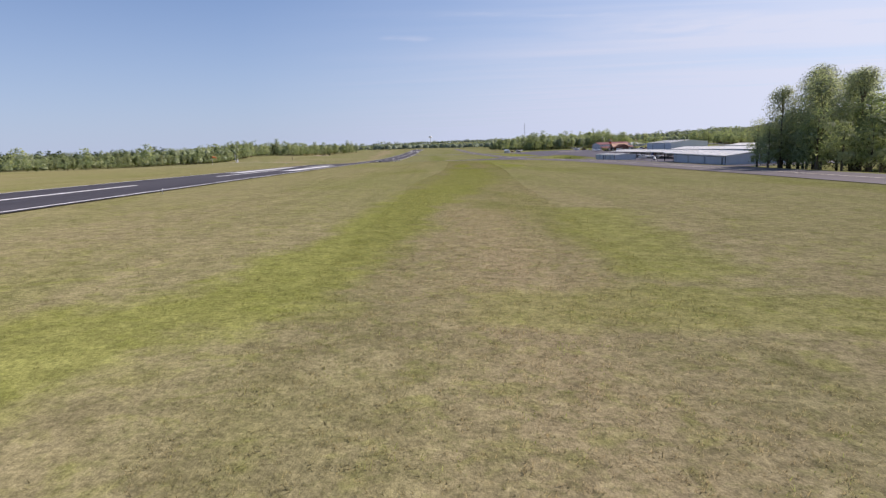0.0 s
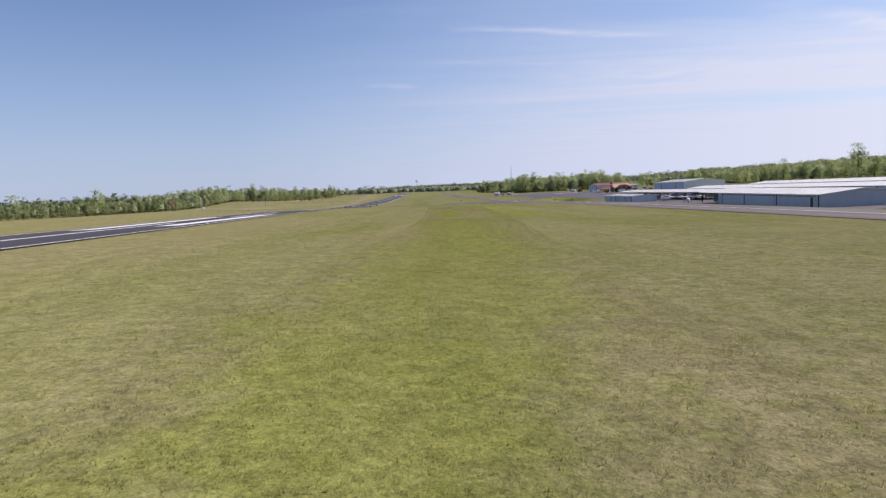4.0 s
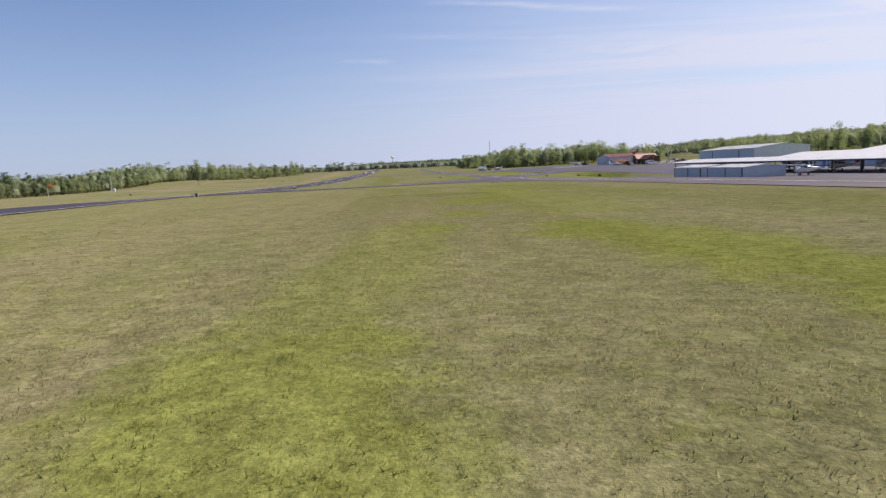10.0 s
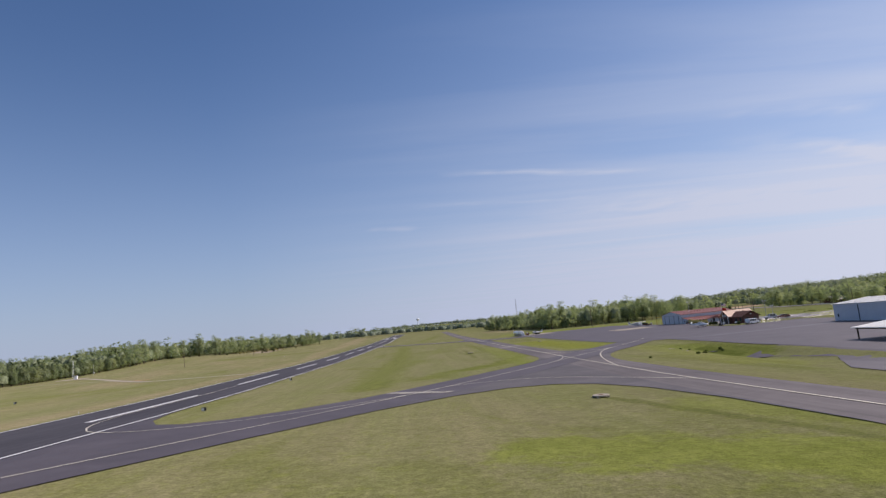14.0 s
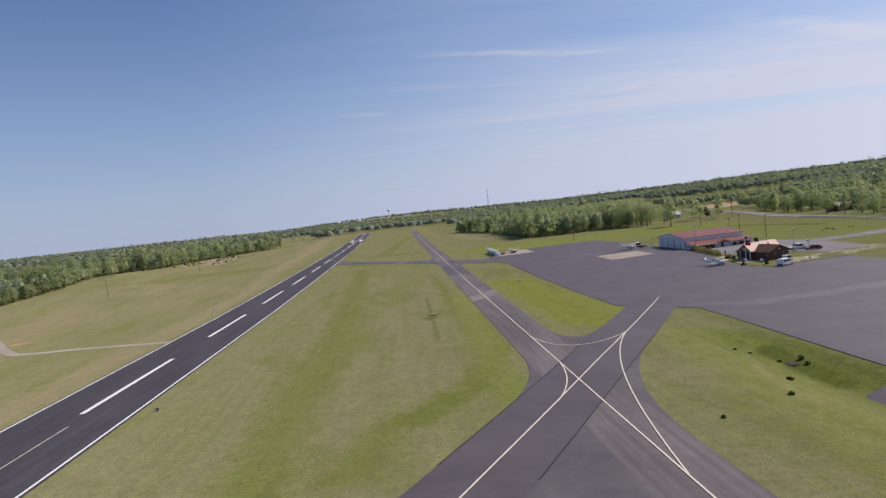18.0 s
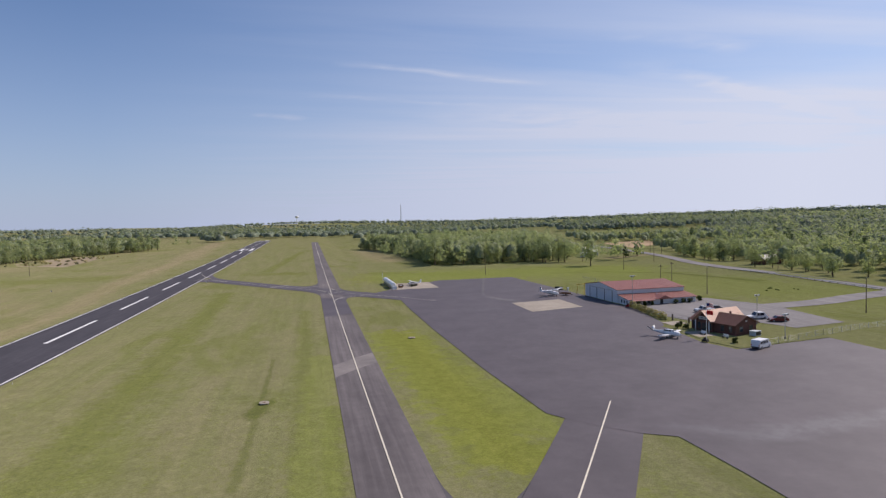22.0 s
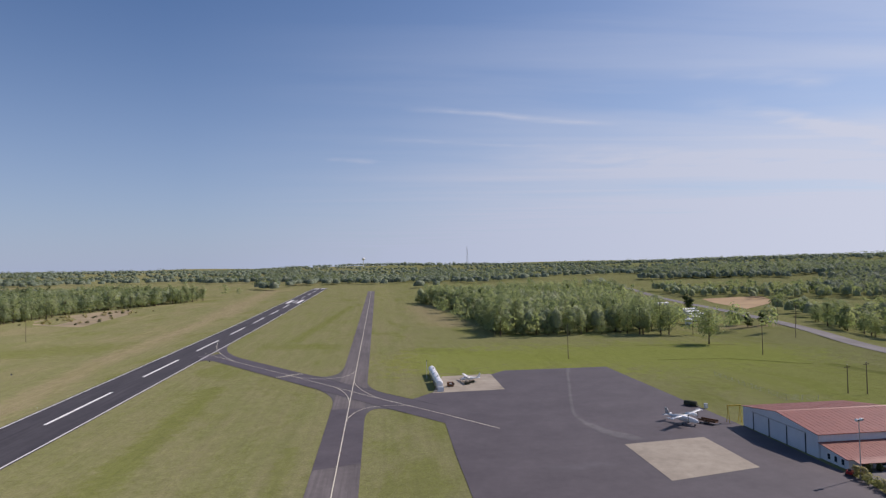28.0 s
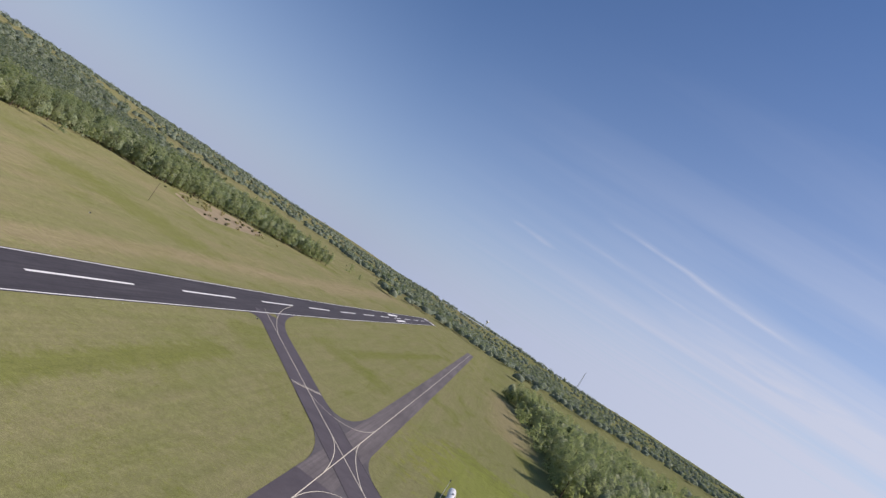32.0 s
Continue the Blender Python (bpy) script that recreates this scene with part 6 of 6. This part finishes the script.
part("drawbar", bm_rod((2.9, 0, 0.35), (4.0, 0, 0.35), 0.05, 0.05, 8), M_STEEL, roll)
bx = thing("white_box", 159.0, 44.2, 0, "small white utility box on the grass edge", "box")
part("case", bm_box(-0.35, -0.35, 0, 0.35, 0.35, 1.0, 0.04), M_WHITE_GLOSS, bx)
part("lid", bm_box(-0.4, -0.4, 1.0, 0.4, 0.4, 1.08), M_STEEL, bx)
cart = thing("flat_trailer", 152.2, 31.5, -55, "low brown flatbed trailer beside the aircraft", "trailer")
part("deck", bm_box(-1.9, -0.75, 0.5, 1.9, 0.75, 0.62), M_RUST, cart)
for s in (-1, 1):
    part("side_rail", bm_box(-1.9, s * 0.75 - 0.03, 0.62, 1.9, s * 0.75 + 0.03, 0.95), M_RUST, cart)
    wheel(cart, -0.2, s * 0.85, 0.3, 0.18)
part("drawbar", bm_rod((1.9, 0, 0.5), (3.0, 0, 0.4), 0.05, 0.05, 8), M_DARK, cart)
fr = thing("yellow_frame", 158.2, 31.4, 0, "yellow steel hoist frame at the hangar's corner", "frame")
M_SAFETY = plain("yellow_steel", (0.55, 0.38, 0.06), 0.5)
for s in (-1.4, 1.4):
    for k in (-0.6, 0.6):
        part("leg", bm_rod((s, k, 0), (s, 0, 3.6), 0.07, 0.06, 8), M_SAFETY, fr)
part("beam", bm_box(-1.7, -0.1, 3.5, 1.7, 0.1, 3.75), M_SAFETY, fr)
for x, y, m, lab in ((146.8, -52.2, M_DARK, "dark ground tug beside the flagpole"), (157.6, -1.8, M_RED, "small red mower by the hangar")):
    tg = thing("ground_tug", x, y, 40, lab, "tug")
    part("body", bm_box(-0.8, -0.45, 0.25, 0.8, 0.45, 0.7, 0.08), m, tg)
    part("seat", bm_box(-0.5, -0.25, 0.7, -0.1, 0.25, 1.05, 0.05), M_DARK, tg)
    part("steering_post", bm_rod((0.3, 0, 0.7), (0.15, 0, 1.15), 0.03, 0.03, 8), M_STEEL, tg)
    for fx in (-0.5, 0.5):
        for s in (-1, 1):
            wheel(tg, fx, s * 0.5, 0.24, 0.16)
for x, y in ((151.2, -45.4), (153.0, -50.6)):
    bn = thing("bench", x, y, 90, "white bench before the terminal", "bench", "benches at the terminal", z=gz(x, y) + 0.11)
    part("seat", bm_box(-0.8, -0.22, 0.40, 0.8, 0.22, 0.46), M_WHITE_GLOSS, bn)
    part("backrest", bm_box(-0.8, -0.24, 0.5, 0.8, -0.2, 0.9), M_WHITE_GLOSS, bn)
    for s in (-0.7, 0.7):
        part("leg", bm_box(s - 0.04, -0.2, 0, s + 0.04, 0.2, 0.4), M_DARK, bn)
ac = thing("air_conditioner", 161.0, -50.2, 14, "pale box unit on the lawn beside the terminal", "box unit", z=gz(161.0, -50.2) + 0.1)
part("case", bm_box(-0.9, -0.8, 0, 0.9, 0.8, 1.0, 0.04), M_GREY_TIN, ac)
part("lid", bm_box(-0.95, -0.85, 1.0, 0.95, 0.85, 1.06), M_GREY_TIN, ac)
part("grille", bm_box(-0.8, -0.83, 0.2, 0.8, -0.8, 1.0), M_DARK, ac)


# ---- poles, lamps, flags ----
def utility_pole(x, y, h, label="weathered wooden utility pole on the grass", arm=False, group="utility poles"):
    ob = thing("utility_pole", x, y, 20, label, "pole", group, z=gz(x, y) - 0.1)
    part("pole", bm_rod((0, 0, 0), (0, 0, h), 0.14, 0.09, 10), M_WOODPOLE, ob)
    if arm:
        part("crossarm", bm_box(-1.2, -0.06, h - 0.7, 1.2, 0.06, h - 0.55), M_WOODPOLE, ob)
        for s in (-1.05, -0.5, 0.5, 1.05):
            part("insulator", bm_rod((s, 0, h - 0.55), (s, 0, h - 0.35), 0.05, 0.03, 8), M_DARK, ob)
    part("cap", bm_box(-0.13, -0.13, h, 0.13, 0.13, h + 0.03), M_STEEL, ob)


for x, y, h, a in ((150.6, 123.5, 13, False), (222.8, 115.5, 13, False), (207.0, 50.0, 8.5, True), (203.2, 52.0, 7.5, True), (196.4, 13.9, 9.5, False), (174, 208, 9, False), (230, 178, 9, True), (208.8, -34.5, 9.5, False),
                   (262, 150, 10, True), (266.5, 60, 10, True), (267, -20, 10, True), (300, 215, 10, True), (296, 195, 10, True)):
    utility_pole(x, y, h, arm=a)
for x, y, h in ((-94.5, 226, 10.5), (-181, -29, 9), (-97, 94, 9)):
    utility_pole(x, y, h, "bleached bare pole in the western field", False, "bare poles west of the runway")


def lamp_post(x, y, h, heads=2):
    ob = thing("lamp_post", x, y, 15, "grey steel lamp post with twin flood lamps", "lamp", "lamp posts", z=gz(x, y))
    part("base", bm_rod((0, 0, 0), (0, 0, 0.5), 0.25, 0.22, 12), M_CONCRETE, ob)
    part("pole", bm_rod((0, 0, 0.4), (0, 0, h), 0.09, 0.06, 10), M_STEEL, ob)
    part("arm", bm_box(-0.6, -0.04, h - 0.1, 0.6, 0.04, h), M_STEEL, ob)
    for s in (-0.55, 0.55):
        hd = part("lamp_head", bm_box(s - 0.25, -0.3, h, s + 0.25, 0.2, h + 0.35, 0.05), M_WHITE_GLOSS, ob, "white flood lamp head")
        part("lens", bm_box(s - 0.2, -0.32, h + 0.04, s + 0.2, -0.3, h + 0.3), M_GLASS, hd)


for x, y, h in ((158.0, -3.6, 9.4), (171.5, -38.5, 7.0), (164.3, -55.2, 5.2)):
    lamp_post(x, y, h)
fp = thing("flagpole", 149.7, -48.7, 0, "white flagpole with two flags before the terminal", "flagpole", z=gz(149.7, -48.7))
part("pole", bm_rod((0, 0, 0), (0, 0, 8.0), 0.07, 0.04, 10), M_WHITE_GLOSS, fp)
part("finial", bm_ball((0, 0, 8.05), 0.09, 10), M_SAFETY, fp)


def cloth(x0, z0, w, h, n=10, wave=0.12):
    bm = bmesh.new()
    rows = [[bm.verts.new((x0 + w * i / n, wave * math.sin(i * 0.9 + j * 0.4) * (0.2 + i / n), z0 - h * j / 5 - 0.25 * (i / n) ** 2)) for i in range(n + 1)] for j in range(6)]
    for a, b in zip(rows, rows[1:]):
        for i in range(n):
            bm.faces.new((a[i], a[i + 1], b[i + 1], b[i])).smooth = True
    bmesh.ops.solidify(bm, geom=bm.faces[:], thickness=0.015)
    return bm


def striped():
    k = Mat("striped_flag_cloth", 0.85)
    z = k.axis(2, k.tc.outputs["Generated"])
    x = k.axis(0, k.tc.outputs["Generated"])
    st = k.math("GREATER_THAN", k.math("FRACT", k.math("MULTIPLY", z, 6.5)), 0.5)
    c = k.mix(st, (0.75, 0.74, 0.72), (0.45, 0.03, 0.04))
    canton = k.math("MULTIPLY", k.math("LESS_THAN", x, 0.42), k.math("GREATER_THAN", z, 0.5))
    k.color(k.mix(canton, c, (0.03, 0.04, 0.16)))
    return k.m


part("flag", cloth(0.05, 7.8, 1.7, 1.0), striped(), fp, "striped red and white flag with a blue corner")
part("flag", cloth(0.05, 6.2, 1.6, 1.0), M_RED, fp, "red flag")

# windsock and weather mast in the western field
ws = thing("windsock", -118.4, -44.8, 0, "orange windsock on a tall white pole", "windsock", z=gz(-118.4, -44.8))
part("pole", bm_rod((0, 0, 0), (0, 0, 5.4), 0.09, 0.06, 10), M_WHITE_GLOSS, ws)
part("sock", bm_loft([[(0.1 + 3.0 * t, 0.45 * (1 - 0.55 * t) * math.cos(a), 5.0 - 0.9 * t * t + 0.45 * (1 - 0.55 * t) * math.sin(a)) for a in (k * math.pi / 6 for k in range(12))] for t in (0, 0.25, 0.5, 0.75, 1.0)]), M_ORANGE, ws)
part("hoop", bm_rod((0.05, 0, 5.0), (0.15, 0, 5.0), 0.47, 0.47, 16), M_STEEL, ws)
wm = thing("weather_mast", -133.0, 47.0, 0, "white weather mast with instruments and a cabinet", "mast", z=gz(-133.0, 47.0))
for k in range(3):
    a = k * 2.094
    part("leg", bm_rod((0.5 * math.cos(a), 0.5 * math.sin(a), 0), (0.12 * math.cos(a), 0.12 * math.sin(a), 9), 0.05, 0.04, 6), M_WHITE_GLOSS, wm)
for z in (1.5, 3, 4.5, 6, 7.5):
    part("ring", bm_box(-0.35 + z * 0.025, -0.35 + z * 0.025, z, 0.35 - z * 0.025, 0.35 - z * 0.025, z + 0.06), M_WHITE_GLOSS, wm)
part("instrument", bm_box(-0.6, -0.05, 9, 0.6, 0.05, 9.1), M_STEEL, wm)
part("cabinet", bm_box(0.8, -0.5, 0, 2.0, 0.5, 1.8, 0.04), M_WHITE_GLOSS, wm)
sp = thing("equipment_post", -144.0, 86.0, 0, "pale instrument post in the field", "post", z=gz(-144, 86))
part("post", bm_rod((0, 0, 0), (0, 0, 6), 0.07, 0.06, 8), M_WHITE_GLOSS, sp)
part("case", bm_box(-0.3, -0.2, 1.2, 0.3, 0.2, 2.0, 0.03), M_WHITE_GLOSS, sp)


# ---- airfield furniture ----
def runway_sign(x, y):
    ob = thing("runway_marker", x, y, 0, "small black and white marker board beside the runway", "marker", "runway markers", z=gz(x, y) - 0.03)
    part("board", bm_box(-0.3, -0.06, 0.12, 0.3, 0.06, 0.55, 0.02), M_DARK, ob)
    part("panel", bm_box(-0.28, -0.075, 0.16, 0.06, 0.075, 0.5), M_WHITE, ob)
    for s in (-0.04, 0.04):
        part("leg", bm_rod((0, s, 0), (0, s, 0.22), 0.03, 0.03, 6), M_STEEL, ob)


for x, y in ((13.3, -248.3), (14.4, -183), (14.2, 150), (12.6, -126), (-49.8, -121), (-48.4, 133)):
    runway_sign(x, y)


def edge_light(x, y):
    ob = thing("runway_light", x, y, 0, "small white edge light on a short stem", "light", "runway edge lights", z=gz(x, y) - 0.02)
    part("stem", bm_rod((0, 0, 0), (0, 0, 0.3), 0.025, 0.02, 8), M_STEEL, ob)
    part("globe", bm_ball((0, 0, 0.34), 0.055, 8), M_WHITE_GLOSS, ob)


for k in range(-7, 12):
    for s in (-1, 1):
        edge_light(s * 11.2, 60.96 * k + 18)


def inlet(x, y, label):
    ob = thing("drain_inlet", x, y, 8, label, "drain", "storm drain inlets", z=gz(x, y) - 0.05)
    ob.matrix_basis = ob.matrix_basis @ Matrix.Scale(0.62, 4)
    for a in (-0.85, 0.85):
        for b in (-0.85, 0.85):
            part("pillar", bm_box(a - 0.15, b - 0.15, 0, a + 0.15, b + 0.15, 0.32), M_CONCRETE, ob)
    part("throat", bm_box(-0.8, -0.8, 0.0, 0.8, 0.8, 0.04), M_DARK, ob)
    part("cover_slab", bm_rod((0, 0, 0.3), (0, 0, 0.48), 1.32, 1.28, 10), M_CONCRETE, ob)
    part("lid", bm_rod((0, 0, 0.48), (0, 0, 0.53), 0.36, 0.36, 16), M_RUST, ob)


inlet(56.7, -69.3, "round concrete storm drain inlet in the grass")
inlet(87.3, -25.6, "round concrete storm drain inlet in the grass")
inlet(59.0, -203.0, "low concrete drain cover in a grassy hollow")


def ditch_pool(x, y, r, label):
    """A dark hole in the ditch: an uneven sheet of still water in a rim of rough soil."""
    ob = thing("ditch_pool", x, y, 0, label, "pool", z=gz(x, y))

    def blot(q, z):
        bm = bmesh.new()
        bm.faces.new([bm.verts.new((q * (1 + 0.22 * math.sin(3 * a + 1) + 0.12 * math.sin(7 * a)) * math.cos(a), 0.8 * q * (1 + 0.2 * math.cos(2 * a)) * math.sin(a), z)) for a in (k * 0.2618 for k in range(24))])
        return bm

    part("rim", blot(r * 1.15, 0.07), M_OLIVE, ob, "dark damp soil rim")
    part("water", blot(r, 0.09), M_TAR, ob, "dark still water")


ditch_pool(102.4, -137.0, 1.15, "dark water hole in the grassy ditch")
R2 = random.Random(8)
for k in range(26):
    x, y = 97.5 + R2.uniform(-1.2, 1.2) + k * 0.12, -128 - k * 0.55 + R2.uniform(-0.6, 0.6)
    s = thing("stone", x, y, R2.uniform(0, 360), "pale rough stone along the ditch", "stone", "stones in the ditch", z=gz(x, y) - 0.04)
    bm = bmesh.new()
    bmesh.ops.create_icosphere(bm, subdivisions=1, radius=R2.uniform(0.12, 0.28))
    for v in bm.verts:
        v.co *= R2.uniform(0.75, 1.2)
        v.co.z *= 0.6
    part("block", bm, M_CONCRETE, s)


# ---- fences, gate and hedge ----
def fence(pts, label, step=3.0, h=1.3):
    ob = thing("fence", *pts[0], 0, label, "fence", "chain-link fences", z=0)
    ox, oy = pts[0]
    for (x0, y0), (x1, y1) in zip(pts, pts[1:]):
        n = max(1, int(math.hypot(x1 - x0, y1 - y0) / step))
        for k in range(n + 1):
            x, y = x0 + (x1 - x0) * k / n, y0 + (y1 - y0) * k / n
            part("post", bm_rod((x - ox, y - oy, gz(x, y)), (x - ox, y - oy, gz(x, y) + h), 0.035, 0.035, 6), M_STEEL, ob)
        for z in (0.1, 0.35, 0.6, 0.85, 1.1, h - 0.03):
            a, b = gz(x0, y0) + z, gz(x1, y1) + z
            part("wire", bm_rod((x0 - ox, y0 - oy, a), (x1 - ox, y1 - oy, b), 0.012, 0.012, 4), M_STEEL, ob)


fence([(157, -58.7), (166, -57.0), (175, -54.5), (184.4, -52.4), (200, -50), (217, -47.5)], "grey chain-link fence beside the lawn")
fence([(183.2, 81), (182.6, 65), (182.8, 48), (190, 46)], "faint chain-link enclosure in the meadow")
fence([(156.0, -27), (156.8, -31.8)], "low fence with gate posts by the hedge")
for x, y in ((156.0, -26.6), (156.9, -32.2)):
    g = thing("gate_post", x, y, 0, "dark wooden gate post", "post", "gate posts")
    part("post", bm_box(-0.14, -0.14, 0, 0.14, 0.14, 1.5), M_WOODPOLE, g)
    part("cap", bm_box(-0.18, -0.18, 1.5, 0.18, 0.18, 1.58), M_DARK, g)
rail = thing("guard_rail", 252.6, 74, 0, "galvanised guard rail along the road", "guard rail", z=0)
for k in range(26):
    y = 74 - k * 3.4
    part("post", bm_box(-0.08, y - 74 - 0.08, gz(252.6, y), 0.08, y - 74 + 0.08, gz(252.6, y) + 0.75), M_WOODPOLE, rail)
for k in range(25):
    y = 74 - k * 3.4
    part("beam", bm_rod((-0.1, y - 74, gz(252.6, y) + 0.6), (-0.1, y - 77.4, gz(252.6, y - 3.4) + 0.6), 0.13, 0.13, 6), M_STEEL, rail)
M_BUSH = leaf_material("dry_bush_leaves", (0.34, 0.30, 0.13), (0.44, 0.37, 0.18), (0.34, 0.34, 0.14), 0.5, 0.35)
M_WEED = leaf_material("weed_leaves", (0.09, 0.13, 0.03), (0.12, 0.16, 0.04), (0.15, 0.17, 0.05))
M_SHRUB = leaf_material("shrub_leaves", (0.05, 0.07, 0.02), (0.07, 0.09, 0.03), (0.10, 0.10, 0.05))


def bush(x, y, r, h, mat, label, seed, group):
    rng = np.random.default_rng(seed)
    v, f, cs, rs = crown(rng, h, r, 0.0, 12, 420, 0.16)
    ob = thing("bush", x, y, 0, label, "bush", group, z=gz(x, y))
    leaves = new("foliage", raw_mesh("foliage", v, f, mat, normals=rs))
    leaves.parent = ob
    bm = bmesh.new()
    for c in cs[:6]:
        bm_rod((0, 0, -0.05), tuple(c), 0.03, 0.012, 5, bm)
    part("stem", bm, M_BARK, ob)


for k in range(15):
    t = k / 14
    bush(158.2 - 3.4 * t, -2.6 - 22.2 * t, 1.05, 1.7 + 0.3 * math.sin(k * 2.1), M_BUSH, "dry straw-coloured ornamental grass clump in the hedge row", 100 + k, "hedge along the car park")
for k, (x, y) in enumerate(((161.5, -1.4), (163.6, -1.0), (166, -1.2), (174.5, -1.0), (177, -0.8), (179, -1.0), (184.5, 1.0), (185.2, 3.0))):
    bush(x, y, 0.8, 1.5, M_SHRUB, "dark shrub against the hangar's lean-to", 140 + k, "shrubs at the hangar")
for k, (x, y) in enumerate(((150.8, -36.5), (152.0, -38), (151.6, -55.5), (152.6, -34.6))):
    bush(x, y, 0.8, 1.3, M_SHRUB, "dark green shrub by the terminal", 160 + k, "shrubs at the terminal")
for k in range(44):
    x, y = -100 - R2.uniform(0, 44), 303 + R2.uniform(-6, 6) + k * 2.7
    bush(x, y, R2.uniform(0.8, 2.0), R2.uniform(0.7, 1.9), M_BUSH if k % 3 else M_SHRUB, "low brown scrub before the western wood", 180 + k, "scrub in the western field")
for k in range(9):
    x, y = 226 + R2.uniform(-6, 7), 18 + R2.uniform(-5, 5)
    bush(x, y, 0.35, 0.25, M_WEED, "small dark weed clump in the meadow", 210 + k, "weeds in the meadow")

for k, (x, y, r, h) in enumerate(((97.0, -144.0, 0.45, 0.4), (92.8, -150.4, 0.4, 0.3), (82.0, -155.3, 0.28, 0.3), (101.3, -135.6, 0.4, 0.4), (103.9, -136.3, 0.5, 0.5), (103.4, -138.4, 0.4, 0.4), (99.8, -131.0, 0.35, 0.3), (98.9, -128.6, 0.35, 0.3))):
    bush(x, y, r * 0.8, h * 0.8, M_WEED, "dark weed clump in the ditch grass", 230 + k, "weeds in the ditch")

# ---- far landmarks ----
tw = thing("radio_tower", 471, 2480, 0, "thin red-and-white lattice radio tower far off", "tower", z=gz(471, 2480))
for k in range(3):
    a = k * 2.094
    part("leg", bm_rod((4 * math.cos(a), 4 * math.sin(a), 0), (0.9 * math.cos(a), 0.9 * math.sin(a), 88), 0.45, 0.35, 5), M_STEEL, tw)
for z in range(6, 88, 9):
    r = 4 - 3.1 * z / 88
    for k in range(3):
        a, b = k * 2.094, (k + 1) * 2.094
        part("brace", bm_rod((r * math.cos(a), r * math.sin(a), z), (r * math.cos(b), r * math.sin(b), z + 6), 0.22, 0.22, 4), M_STEEL, tw)
wt = thing("water_tower", 12, 2908, 0, "white water tower above the far woods", "water tower", z=gz(12, 2908))
part("tank", bm_ball((0, 0, 38), (9, 9, 6), 18), M_WHITE_GLOSS, wt)
part("stem", bm_rod((0, 0, 0), (0, 0, 34), 2.2, 1.8, 14), M_WHITE_GLOSS, wt)
part("walkway", bm_rod((0, 0, 37.6), (0, 0, 38.2), 9.3, 9.3, 18), M_STEEL, wt)


# ---- grass blades beside the low part of the flight ----
def blades(name, poly, count, seed, h0, h1, label, mat, per=6, spread=0.05, upright=1.0):
    rng = np.random.default_rng(seed)
    x0, x1 = min(p[0] for p in poly), max(p[0] for p in poly)
    y0, y1 = min(p[1] for p in poly), max(p[1] for p in poly)
    c = np.stack([rng.uniform(x0, x1, count), rng.uniform(y0, y1, count)], 1)
    keep = inside(c[:, 0], c[:, 1], poly)
    c = c[keep]
    n = len(c)
    base = np.repeat(c, per, 0) + rng.normal(0, 1, (n * per, 2)) * np.repeat(spread * rng.uniform(0.6, 1.5, n), per)[:, None]
    size = np.repeat(rng.uniform(0.6, 1.0, n) * np.where(rng.random(n) < 0.08, 1.3, 1.0), per)
    h = size * rng.uniform(h0, h1, n * per)
    a = rng.uniform(0, 6.283, n * per)
    w = 0.003 + 0.006 * rng.random(n * per)
    lean = h[:, None] * rng.uniform(0.45, 1.5, n * per)[:, None] / upright * np.stack([np.cos(a), np.sin(a)], 1)
    side = np.stack([-np.sin(a), np.cos(a)], 1) * w[:, None]
    z = ground_z(base[:, 0], base[:, 1])
    p0 = np.column_stack([base - side, z - 0.01])
    p1 = np.column_stack([base + side, z - 0.01])
    p2 = np.column_stack([base + lean, z + h])
    v = np.stack([p1, p0, p2], 1).reshape(-1, 3)
    up = np.column_stack([lean * 0.5 / h[:, None], np.ones(len(h))]) + rng.normal(0, 0.25, (len(h), 3))
    up = np.repeat(up / np.linalg.norm(up, axis=1)[:, None], 3, 0)
    ob = new(name, raw_mesh(name, v, np.arange(len(v)).reshape(-1, 3), mat, normals=up))
    return tagged(ob, label, "grass", kind="stuff")


STRIP = [(20, -452), (50, -452), (52, -400), (56, -340), (58, -270), (50, -238), (30, -238), (24, -300), (20, -380)]
NEARSTRIP = [(29, -452), (37, -452), (40, -400), (44, -350), (48, -270), (36, -270), (34, -350), (30, -400)]
blades("green_grass_clumps", STRIP, 2200, 3, 0.03, 0.06, "yellow-green grass clumps on the strip", M_CLUMP, 16, 0.22, 0.9)
blades("green_grass_clumps", NEARSTRIP, 2600, 4, 0.03, 0.055, "yellow-green grass clumps under the flight line", M_CLUMP, 16, 0.17, 0.9)
blades("grass_tufts", STRIP, 40000, 1, 0.025, 0.06, "short tufted grass, green and straw, on the strip", M_BLADE)
blades("grass_tufts", NEARSTRIP, 84000, 2, 0.025, 0.06, "short tufted grass, green and straw, under the flight line", M_BLADE, 9, 0.06)
